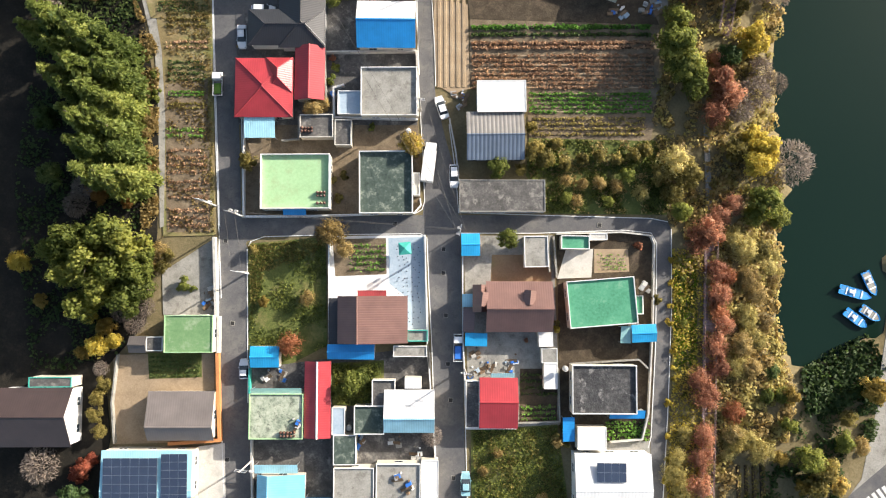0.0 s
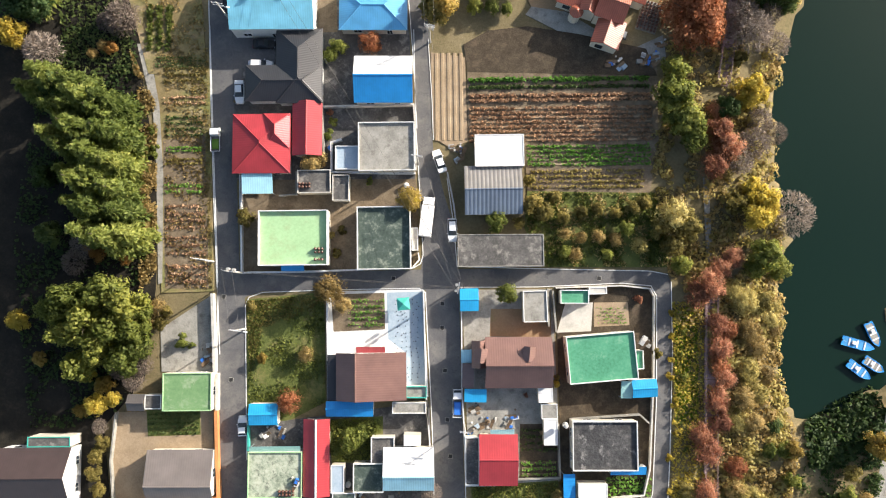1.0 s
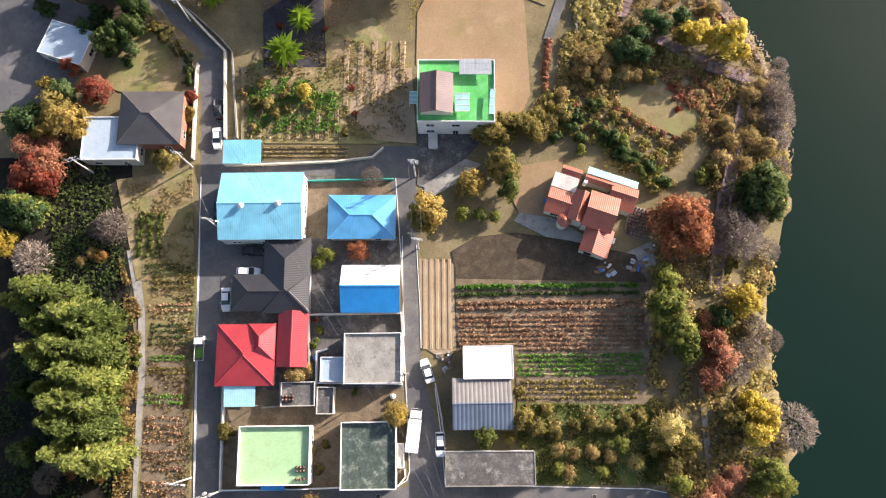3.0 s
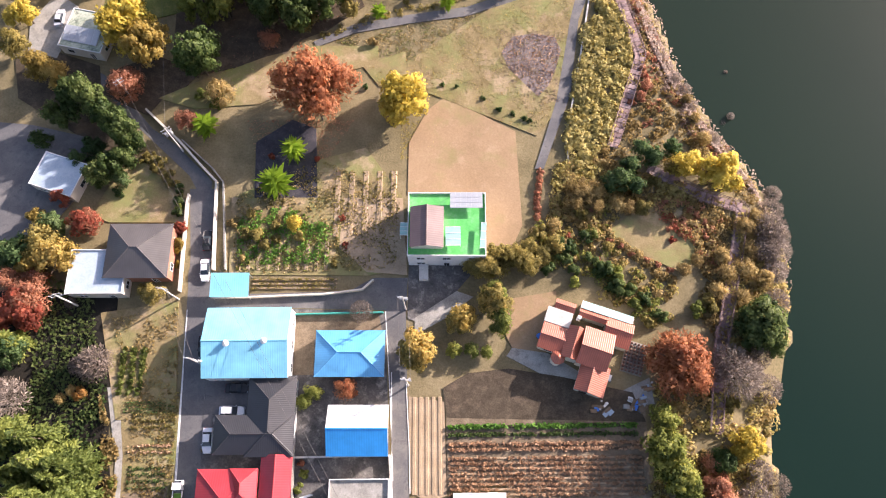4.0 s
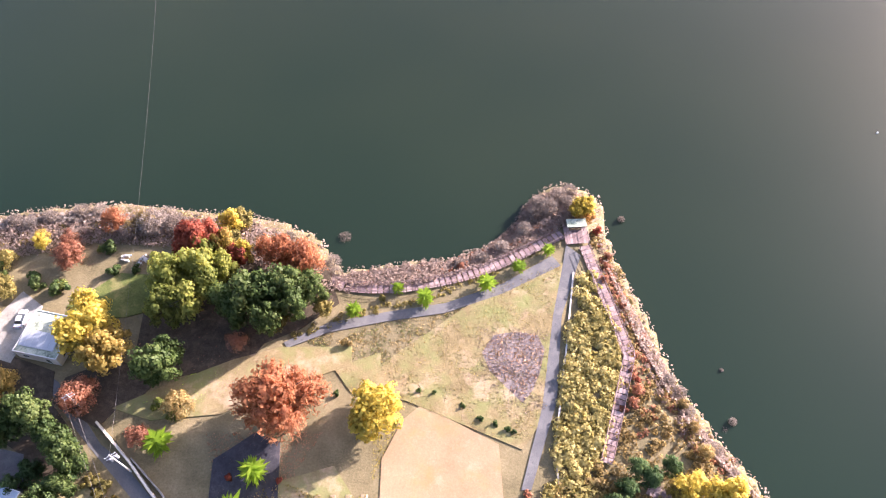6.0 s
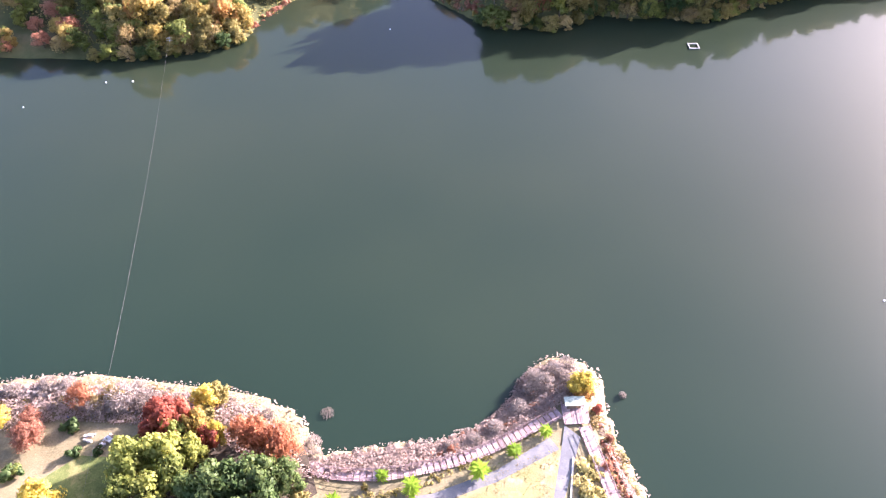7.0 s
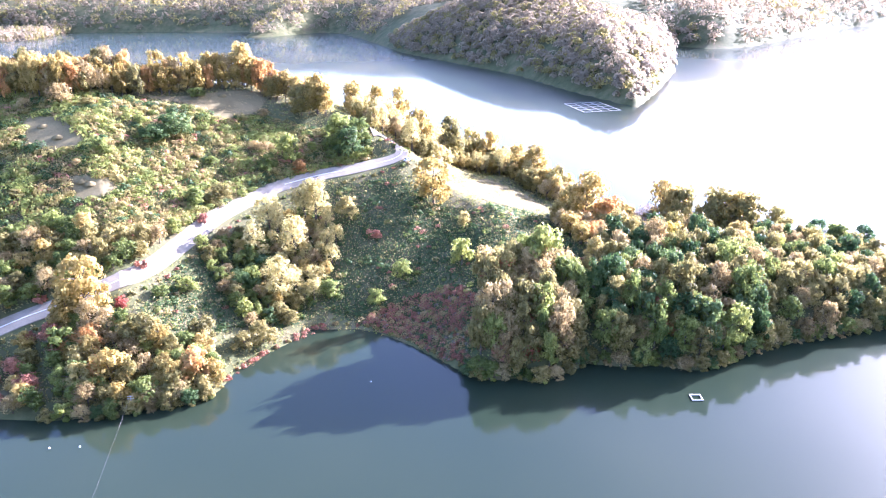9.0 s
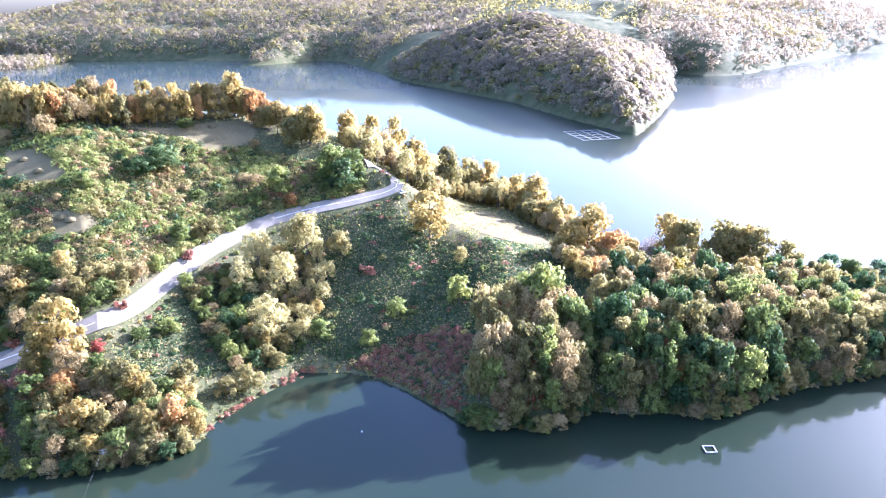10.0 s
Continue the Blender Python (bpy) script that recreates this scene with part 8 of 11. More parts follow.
def grave_mound(x, y):
    z = float(land_height(x, y))
    s = Shape()
    for k in range(5):
        a, b = k / 5 * 1.5, (k + 1) / 5 * 1.5
        s.tube((x, y, z - 0.2 + 1.6 * math.sin(a)), (x, y, z - 0.2 + 1.6 * math.sin(b)), 2.6 * math.cos(a), 2.6 * math.cos(b) + 0.02, 14)
    return whole("grave_mound", s, HILL_LAWN, "round grassy burial mound in a hillside clearing", "burial mound", "burial mounds", smooth_faces=True)


def clearing(ring, label):
    """A mown clearing laid on the slope: a fine mesh that follows the ground."""
    r = np.array(ring)
    lo, hi = r.min(0) - 2, r.max(0) + 2
    xs, ys = np.arange(lo[0], hi[0], 1.2), np.arange(lo[1], hi[1], 1.2)
    gx, gy = np.meshgrid(xs, ys)
    z = land_height(gx, gy) + 0.3
    bow = curve_points(ring + ring[:1], 3)
    keep = inside(np.column_stack([gx.ravel() + 0.6, gy.ravel() + 0.6]), bow).reshape(gx.shape)
    s = Shape()
    s.v = list(zip(gx.ravel().tolist(), gy.ravel().tolist(), z.ravel().tolist()))
    n = len(xs)
    s.f = [(j * n + i, j * n + i + 1, (j + 1) * n + i + 1, (j + 1) * n + i) for j in range(len(ys) - 1) for i in range(n - 1) if keep[j, i]]
    return whole("clearing", s, HILL_LAWN, label, "clearing", kind="structure", smooth_faces=True)

# ---- the far bank: road, woods and scrub ----
FAR_ROAD = [(-199.3, 311.6), (-190.4, 317.7), (-181.0, 323.3), (-170.4, 331.3), (-163.2, 338.1), (-158.4, 349.9), (-154.8, 366.2), (-150.4, 390.0), (-141.3, 411.1), (-132.9, 425.1), (-117.5, 437.6), (-102.8, 446.3), (-90.4, 454.5), (-80.6, 460.7), (-77.3, 466.3), (-82.0, 477.2), (-89.9, 481.3), (-96.4, 478.2)]
F1 = [(18.7, 380.4), (17.5, 353.3), (19.3, 341.5), (32.7, 340.6), (55.3, 341.7), (82.6, 359.3), (86.5, 375.7), (86.9, 405.2), (63.2, 425.2), (37.8, 418.3), (25.4, 399.3)]
F1_EAST = [(83.8, 359.9), (128.6, 380.5), (161.2, 394.2), (176.7, 426.8), (143.8, 420.8), (133.8, 429.3), (102.0, 434.8), (88.8, 412.8), (86.5, 375.7)]
F2 = [(-26.2, 369.2), (-19.6, 343.5), (-22.5, 332.6), (-17.1, 325.5), (-0.2, 326.5), (13.4, 337.9), (15.4, 349.6), (10.7, 370.7), (-1.3, 381.6), (-14.3, 372.0)]
F3 = [(-176.4, 316.1), (-170.1, 301.3), (-158.1, 287.9), (-136.2, 288.8), (-119.5, 296.0), (-113.5, 307.8), (-123.7, 322.7), (-135.9, 315.6), (-150.2, 318.2), (-165.4, 319.2)]
F4 = [(-134.5, 380.4), (-123.6, 365.2), (-110.0, 359.3), (-99.9, 363.3), (-93.7, 378.3), (-95.4, 403.0), (-104.0, 414.8), (-123.7, 405.8)]
F4_WEST = [(-147.7, 370.3), (-138.8, 391.6), (-120.2, 374.6), (-107.1, 354.4), (-112.7, 343.1), (-127.4, 352.5), (-137.9, 358.6)]
F5 = [(-280.5, 423.8), (-261.6, 423.1), (-235.8, 428.6), (-213.9, 449.9), (-191.1, 470.4), (-170.3, 487.5), (-153.3, 484.2), (-130.7, 481.8), (-119.2, 480.2), (-126.9, 490.1), (-153.1, 492.3), (-173.1, 494.3), (-223.0, 455.4), (-288.2, 433.7)]
F6 = [(-124.2, 523.0), (-108.1, 603.2), (-78.2, 618.2), (-44.5, 614.0), (-10.4, 552.1), (10.1, 513.7), (12.5, 482.2), (-2.6, 489.4), (-26.9, 530.7), (-53.5, 551.4), (-63.7, 484.0), (-76.3, 478.8), (-87.2, 507.6), (-98.7, 477.8)]
F6_SOUTH = [(4.6, 430.7), (17.6, 405.8), (34.0, 416.8), (41.1, 459.3), (25.3, 473.8), (9.0, 458.8)]
F7 = [(-218.0, 344.9), (-211.2, 348.9), (-201.4, 355.9), (-178.2, 353.3), (-161.2, 363.1), (-154.0, 387.2), (-153.7, 373.6), (-159.4, 355.1), (-169.0, 336.7), (-183.9, 327.9), (-200.4, 319.3)]
F8 = [(48.2, 458.0), (69.9, 453.2), (87.6, 449.4), (111.8, 445.5), (117.0, 444.7), (85.5, 449.6), (49.8, 457.2)]
MOUND_WOOD = [(-116.2, 453.2), (-106.4, 449.0), (-94.2, 458.4), (-92.6, 470.8), (-104.2, 475.3), (-116.8, 471.4)]
SCRUB_HILL = [(-282.4, 426.3), (-217.2, 445.3), (-183.4, 453.9), (-151.6, 470.7), (-121.0, 470.0), (-98.4, 476.6), (-89.6, 457.3), (-118.1, 439.9), (-142.6, 414.5), (-154.5, 388.5), (-163.0, 362.1), (-178.0, 340.6), (-205.8, 320.6)]
SCRUB_SLOPE = [(-110.0, 431.1), (-90.5, 442.4), (-74.6, 448.0), (-56.0, 436.8), (-33.8, 432.8), (-2.2, 450.4), (17.9, 413.6), (18.8, 382.7), (-23.1, 372.2), (-23.5, 332.0), (-55.6, 351.6), (-76.8, 360.0), (-91.2, 365.8), (-101.2, 353.6), (-122.1, 339.9), (-138.0, 318.0), (-151.6, 324.6), (-152.3, 345.3), (-147.2, 371.6)]
BANK_LEFT = [(-115.2, 311.4), (-106.3, 332.7), (-101.2, 341.4), (-93.4, 357.8), (-87.5, 357.2), (-100.9, 340.4), (-106.1, 331.5), (-112.4, 309.7)]
BANK_RED = [(-76.0, 361.3), (-55.6, 351.6), (-31.5, 332.7), (-21.0, 326.4), (-24.0, 358.4), (-36.8, 373.4), (-60.3, 374.7)]
CLEARING_TOP = [(-216.0, 451.0), (-196.6, 462.6), (-170.3, 487.5), (-157.0, 481.5), (-159.4, 467.5), (-171.6, 453.5), (-184.8, 456.8)]
CLEARING_LEFT = [(-247.6, 411.5), (-231.7, 411.3), (-214.6, 401.6), (-212.9, 394.2), (-221.8, 389.5), (-236.0, 392.9), (-246.2, 402.6)]
CLEARING_LOW = [(-209.6, 378.5), (-199.7, 382.3), (-190.1, 384.5), (-189.2, 376.3), (-196.8, 370.3), (-206.0, 373.4)]
CLEARING_RIGHT = [(-47.4, 480.7), (-39.1, 515.1), (-25.1, 503.4), (-3.0, 474.0), (-5.1, 457.8), (-18.4, 441.6), (-34.2, 449.7)]
CLEARING_EAST = [(95.0, 447.5), (111.8, 445.3), (130.9, 442.7), (140.7, 441.4), (123.5, 440.8), (107.8, 446.1)]
F9 = [(-2552.0, 2339.9), (-1926.9, 2410.4), (-1586.3, 2346.3), (-1477.6, 1984.9), (-1540.7, 1929.7), (-2430.4, 2222.9)]
grave_mound(-235.8, 403.5)
grave_mound(-224.6, 397.4)
grave_mound(-202.5, 378.3)
grave_mound(-198.9, 378.2)
grave_mound(-178.9, 474.2)
far_plant("gold", -168.8, 321.1, 10.6, 1.3)
far_plant("gold", -173.9, 317.2, 6.9, 1.1)
far_plant("orange", -160.8, 308.6, 6.7)
far_plant("olive", -143.1, 314.2, 8.2)
far_plant("gold", -146.9, 297.6, 8.5)
far_plant("orange", -120.6, 307.4, 7.5, 1.1)
far_plant("olive", -127.3, 327.5, 6.6)
far_plant("green", -169.4, 305.0, 7.2)
far_plant("olive", -155.5, 292.7, 7.3)
far_plant("green", -132.3, 294.1, 6.1)
far_plant("olive", -124.2, 298.7, 6.1)
far_plant("gold", -131.6, 305.3, 5.5)
far_plant("red", -157.9, 326.4, 3.2)
far_plant("mbush", -160.7, 347.1, 3.3, 1.2)
far_plant("mbush", -152.5, 386.5, 3.6, 1.2)
far_plant("mbush", -189.7, 323.3, 3.4)
far_plant("poplar", -109.7, 364.6, 8.6, 1.1)
far_plant("poplar", -111.4, 387.9, 8.5, 1.1)
far_plant("poplar", -107.3, 408.1, 8.9, 1.2)
far_plant("poplar", -126.6, 397.8, 7.8, 1.1)
far_plant("poplar", -112.0, 406.3, 7.8, 1.3)
far_plant("poplar", -128.6, 384.0, 6.1, 1.2)
far_plant("olive", -93.5, 415.8, 7.1)
far_plant("mbush", -79.5, 406.9, 4.3)
far_plant("green", -91.0, 373.2, 6.0, 0.8)
far_plant("green", -71.1, 371.9, 5.1, 0.8)
far_plant("green", -62.2, 386.6, 5.3, 0.9)
far_plant("olive", -38.6, 416.9, 3.6, 1.4)
far_plant("green", -35.6, 386.1, 5.9, 1.3)
far_plant("olive", -108.3, 337.8, 7.1, 0.8)
far_plant("olive", -113.3, 331.8, 5.7, 0.8)
far_plant("green", -149.2, 339.3, 4.6, 0.6)
far_plant("green", -142.9, 347.9, 5.6, 0.6)
far_plant("olive", -103.6, 354.2, 4.6, 0.9)
far_plant("green", 0.1, 365.3, 10.1, 1.6)
far_plant("olive", -5.6, 341.7, 8.1, 1.2)
far_plant("rust", -16.5, 356.4, 8.5, 1.3)
far_plant("olive", -16.3, 340.2, 6.9, 1.2)
far_plant("red", -5.5, 340.4, 3.0)
far_plant("red", -5.1, 331.2, 5.6)
far_plant("olive", 7.4, 335.7, 7.7)
far_plant("green", -21.9, 326.0, 4.9, 0.9)
far_plant("maroon", -13.6, 329.7, 5.2)
far_plant("green", 7.4, 359.0, 7.7, 1.4)
far_plant("tan", -20.9, 347.0, 5.8, 1.2)
far_plant("red", 51.4, 379.5, 4.7, 1.2)
far_plant("yellow", 54.9, 411.9, 7.7)
far_plant("yellow", 48.0, 413.4, 6.2)
far_plant("orange", 82.5, 380.0, 5.3, 1.3)
far_plant("deep", 38.3, 362.6, 7.9)
far_plant("deep", 61.7, 370.0, 7.8)
far_plant("green", 75.8, 396.0, 9.0)
far_plant("deep", 52.7, 352.5, 7.3)
far_plant("rust", 35.0, 370.2, 5.8)
far_plant("orange", 44.7, 348.1, 5.1)
far_plant("green", 60.6, 352.0, 6.1)
far_plant("rust", 43.3, 354.7, 5.6)
far_plant("olive", 30.1, 386.1, 8.5)
far_plant("tan", 64.6, 352.1, 5.7)
far_plant("olive", 33.0, 346.7, 6.3)
far_plant("deep", 23.4, 353.9, 6.4)
far_plant("gold", 85.8, 419.2, 8.0)
far_plant("pine", 127.0, 443.0, 5.9, 1.3)
far_plant("pine", 147.1, 440.6, 6.6, 1.3)
far_plant("pine", 121.3, 444.2, 4.1, 1.2)
far_plant("gold", -55.8, 435.5, 12.4, 1.1)
far_plant("gold", 19.6, 445.3, 12.3, 1.3)
far_plant("orange", 29.8, 440.0, 9.9, 1.2)
far_plant("gold", 11.6, 450.3, 9.6, 1.2)
far_plant("gold", 57.4, 456.1, 9.8, 1.5)
far_plant("olive", 67.4, 453.3, 9.8, 1.4)
far_plant("gold", 62.6, 455.1, 8.6, 1.5)
far_plant("bare", 50.9, 457.7, 6.9, 1.2)
far_plant("bare", 44.4, 459.3, 5.2)
far_plant("olive", 84.3, 450.1, 11.0, 1.3)
far_plant("olive", 96.5, 447.8, 10.5, 1.2)
far_plant("gold", 90.3, 448.7, 9.9, 1.3)
far_plant("olive", 109.6, 445.6, 8.8, 1.2)
far_plant("olive", 77.9, 451.2, 8.1, 1.1)
far_plant("green", 135.8, 441.8, 7.7, 1.1)
far_plant("olive", 140.7, 441.1, 7.2)
far_plant("gold", -173.7, 491.7, 9.3, 1.5)
far_plant("gold", -128.2, 484.0, 10.1, 1.3)
far_plant("olive", -136.3, 479.8, 8.2, 1.2)
far_plant("green", -130.5, 442.9, 7.5, 1.2)
far_plant("orange", -124.5, 437.5, 4.5, 1.1)
far_plant("deep", -189.2, 418.8, 8.7, 0.7)
far_plant("deep", -183.7, 429.7, 10.0, 0.7)
far_plant("tan", -237.3, 421.9, 6.9)
far_plant("green", -109.7, 461.4, 8.9, 1.2)
far_plant("deep", -102.8, 457.4, 8.2, 1.1)
far_plant("green", -101.1, 468.7, 7.8)
far_plant("green", -202.0, 395.5, 5.6, 0.7)
far_plant("green", -159.1, 393.1, 6.4, 0.9)
far_plant("olive", -151.0, 403.4, 5.9, 0.9)
far_plant("green", -138.6, 433.4, 5.7)
far_plant("green", -188.9, 465.5, 5.8, 0.6)
far_plant("tan", -145.0, 443.7, 5.8, 0.6)
far_plant("gold", -115.1, 514.6, 8.1, 1.6)
far_plant("gold", -110.5, 548.5, 9.4, 1.6)
far_plant("gold", -99.3, 563.2, 10.5, 1.7)
far_plant("gold", -72.9, 500.7, 9.6, 1.6)
far_plant("olive", -60.4, 524.7, 11.6, 1.6)
far_plant("olive", -51.8, 568.6, 11.3, 1.5)
far_plant("gold", -38.9, 571.2, 10.6, 1.5)
far_plant("gold", -18.5, 533.9, 9.0, 1.4)
far_plant("gold", -6.3, 526.4, 10.2, 1.4)
far_plant("olive", 5.1, 499.2, 9.0, 1.3)
far_plant("tan", -102.9, 546.7, 7.9, 1.5)
far_plant("bare", -46.0, 631.1, 9.4, 1.3)

# ---- low growth ----
undergrowth("undergrowth", scatter([(-128.8, 141.1), (-109.3, 148.3), (-83.7, 151.8), (-61.8, 153.0), (-51.7, 151.2), (-39.1, 144.0), (-34.5, 138.2), (-42.2, 135.5), (-54.2, 141.2), (-65.8, 144.2), (-92.3, 141.7), (-115.9, 132.5), (-122.8, 129.9)], 15000, 101, 0), LEAF["reed"], 0.38, 1.2, "pale pinkish dry reeds along the shore", "reeds", 101, stir=0.25)
undergrowth("undergrowth", scatter([(-129.1, 141.6), (-109.5, 148.6), (-83.9, 152.2), (-81.2, 148.8), (-107.7, 144.8), (-126.8, 137.3)], 1500, 102, 0), LEAF["twig"], 0.6, 1.6, "grey dry brush along the shore", "undergrowth", 102)
undergrowth("undergrowth", scatter([(-37.9, 142.2), (-24.0, 146.3), (-9.3, 151.4), (-1.1, 160.7), (-0.4, 164.5), (3.8, 171.2), (13.3, 173.0), (17.7, 170.2), (18.4, 166.0), (12.9, 163.2), (8.6, 159.6), (-3.9, 149.7), (-18.0, 141.7), (-32.8, 139.2)], 15000, 103, 0), LEAF["reed"], 0.38, 1.2, "pale pinkish dry reeds along the shore", "reeds", 103, stir=0.25)
mounds("thicket", [(-16.4, 147.0), (-2.1, 156.3), (4.6, 167.3), (9.7, 170.7), (10.4, 161.5), (-1.8, 153.2), (-13.5, 145.2)], 30, 104, 0.95, 30, "maroon", "dull red weeds among the reeds", "undergrowth", clump=0)
mounds("thicket", [(17.0, 159.3), (19.6, 164.2), (28.9, 141.4), (38.8, 121.8), (51.2, 106.9), (58.0, 96.0), (56.7, 91.9), (48.9, 90.6), (48.3, 100.6), (33.9, 108.0), (23.6, 112.2), (26.6, 131.4)], 346, 105, 0.95, 30, "tan", "withered brown brush on the lake bank", "undergrowth", clump=0)
undergrowth("undergrowth", scatter([(21.1, 153.6), (28.9, 140.0), (38.8, 121.2), (51.2, 106.4), (56.1, 96.7), (52.5, 103.4), (38.3, 118.0), (27.9, 135.7)], 8000, 106, 0), LEAF["reed"], 0.38, 1.1, "pale dry reeds at the water's edge", "reeds", 106, stir=0.25)
mounds("thicket", [(18.9, 159.6), (29.0, 138.6), (31.6, 123.1), (28.5, 112.9), (27.4, 131.5), (21.4, 147.5)], 34, 107, 0.95, 30, "maroon", "dull red weeds on the bank", "undergrowth", clump=0)
mounds("thicket", [(15.5, 151.9), (19.6, 140.0), (24.8, 131.1), (21.6, 110.7), (14.9, 103.3), (12.7, 110.4), (13.8, 136.3)], 260, 108, 1.1, 60, "straw", "yellowing vines covering the slope", "undergrowth", tall=0.85)
mounds("thicket", [(11.3, 102.2), (22.6, 110.8), (28.7, 105.5), (46.3, 99.7), (36.1, 99.7), (21.8, 95.3), (20.1, 88.9), (12.3, 85.6)], 192, 110, 1.15, 30, "straw", "overgrown olive brush above the shore", "undergrowth", clump=14)
mounds("thicket", [(11.3, 102.2), (22.6, 110.8), (28.7, 105.5), (46.3, 99.7), (36.1, 99.7), (21.8, 95.3), (20.1, 88.9), (12.3, 85.6)], 192, 111, 1.15, 30, "tan", "overgrown brown brush above the shore", "undergrowth", clump=11)
mounds("thicket", [(41.8, 96.3), (46.6, 98.5), (46.6, 72.2), (41.9, 76.6), (42.1, 86.3)], 110, 112, 0.95, 30, "tan", "brown brush beside the boardwalk", "undergrowth", clump=0)
mounds("thicket", [(47.7, 98.7), (57.4, 97.9), (58.3, 84.6), (58.2, 74.1), (47.1, 72.3)], 134, 113, 1.15, 30, "straw", "olive brush above the lake", "undergrowth", clump=0)
mounds("thicket", [(47.7, 98.7), (57.4, 97.9), (58.3, 84.6), (58.2, 74.1), (47.1, 72.3)], 134, 114, 1.15, 30, "tan", "brown brush above the lake", "undergrowth", clump=0)
mounds("thicket", [(34.5, 62.7), (45.3, 63.4), (57.5, 65.6), (55.8, 55.3), (57.7, 46.9), (61.8, 26.6), (63.3, 10.8), (43.5, 7.3), (40.8, 20.9), (35.7, 36.6), (35.1, 49.5)], 307, 115, 1.15, 30, "straw", "tangled olive growth in the lakeside belt", "undergrowth", clump=12)
mounds("thicket", [(34.5, 62.7), (45.3, 63.4), (57.5, 65.6), (55.8, 55.3), (57.7, 46.9), (61.8, 26.6), (63.3, 10.8), (43.5, 7.3), (40.8, 20.9), (35.7, 36.6), (35.1, 49.5)], 269, 116, 1.15, 30, "tan", "tangled brown growth in the lakeside belt", "undergrowth", clump=9)
mounds("thicket", [(42.0, 17.3), (63.0, 21.0), (64.4, 4.1), (67.8, -4.9), (68.4, -16.3), (59.5, -21.0), (59.9, -30.5), (54.7, -31.3), (51.2, -2.5), (49.3, 15.4)], 300, 117, 1.15, 30, "tan", "tangled brown growth under lakeside trees", "undergrowth", clump=9)
mounds("thicket", [(49.4, 18.6), (63.0, 21.0), (64.4, 4.1), (67.8, -4.9), (68.4, -16.3), (59.5, -21.0), (59.9, -30.5), (54.7, -31.3), (51.2, -2.5)], 300, 118, 1.15, 30, "straw", "tangled olive growth under lakeside trees", "undergrowth", clump=12)
# Brush on the cove land uses dark leaves to stand for its shade.
mounds("thicket", [(66.6, -4.0), (70.9, -4.4), (83.9, 2.1), (86.0, -7.0), (79.4, -27.1), (59.9, -30.5), (69.4, -16.2)], 200, 119, 0.95, 30, "deep", "brambles above the cove, shade put into dark leaves", "undergrowth", clump=10)
undergrowth("undergrowth", scatter([(69.9, -4.5), (75.5, 0.7), (82.4, 5.1), (85.1, -0.8), (77.1, -10.7), (70.9, -11.7)], 2200, 120, 0), LEAF["deep"], 0.6, 1.2, "low brush by the cove, shade put into dark leaves", "undergrowth", 120)
undergrowth("undergrowth", scatter([(42.0, 14.1), (47.7, 15.1), (50.9, -2.5), (54.2, -31.2), (48.1, -32.3), (45.7, -8.7)], 3600, 121, 0), LEAF["yellow"], 0.35, 0.9, "yellow-green weeds on the verge", "weeds", 121)
undergrowth("undergrowth", scatter([(42.7, 13.1), (46.8, 13.9), (50.0, -6.9), (45.8, -7.6)], 3200, 122, 0), LEAF["lime"], 0.3, 0.4, "green weeds on the verge", "weeds", 122)
undergrowth("undergrowth", scatter([(-35.2, 1.4), (-21.6, 4.9), (-17.8, -14.4), (-25.4, -18.9), (-30.9, -19.9)], 4500, 123, 7), LEAF["green"], 0.3, 0.35, "rough green weeds in a grass lot", "weeds", 123)
undergrowth("undergrowth", scatter([(-35.2, 1.4), (-21.6, 4.9), (-22.9, 1.7), (-31.6, -3.0), (-32.3, -12.7)], 1500, 124, 0), LEAF["olive"], 0.3, 0.4, "dry weeds in a grass lot", "weeds", 124)
undergrowth("undergrowth", scatter([(11.2, -25.1), (26.3, -21.7), (30.6, -36.3), (14.0, -39.1)], 5200, 125, 0), LEAF["green"], 0.3, 0.4, "rough sunlit weeds in a grass lot", "weeds", 125)
undergrowth("undergrowth", scatter([(11.2, -25.1), (26.3, -21.7), (30.6, -36.3), (14.0, -39.1)], 1500, 126, 5), LEAF["olive"], 0.3, 0.5, "yellow weeds in a grass lot", "weeds", 126)
undergrowth("undergrowth", scatter([(-16.1, -17.5), (-7.4, -15.8), (-6.1, -22.7), (-13.8, -24.6)], 1500, 127, 0), LEAF["green"], 0.35, 0.9, "overgrown garden greenery", "weeds", 127)
undergrowth("undergrowth", scatter([(13.0, 29.9), (36.2, 33.7), (40.7, 20.5), (18.0, 16.8), (13.6, 23.2)], 5500, 128, 8), LEAF["green"], 0.35, 0.6, "rough grass under small trees", "weeds", 128)
undergrowth("undergrowth", scatter([(13.0, 29.9), (36.2, 33.7), (40.7, 20.5), (18.0, 16.8), (13.6, 23.2)], 2500, 129, 6), LEAF["tan"], 0.35, 0.5, "dry weeds under small trees", "weeds", 129)
undergrowth("undergrowth", scatter([(-65.7, 44.4), (-58.7, 34.5), (-52.2, 0.8), (-55.2, 0.3), (-61.2, 31.9)], 3500, 130, 5), LEAF["tan"], 0.4, 0.9, "brown brush at the wood's edge", "undergrowth", 130)
undergrowth("undergrowth", scatter([(-59.4, 45.6), (-51.4, 47.0), (-42.1, 2.6), (-50.5, 1.1)], 3800, 131, 6), LEAF["tan"], 0.3, 0.4, "withered stalks in allotments", "weeds", 131)
undergrowth("undergrowth", scatter([(-55.1, 46.3), (-51.4, 47.0), (-41.9, 2.6), (-43.7, 2.3)], 1600, 132, 0), LEAF["olive"], 0.28, 0.35, "dry grass verge beside the lane", "weeds", 132)
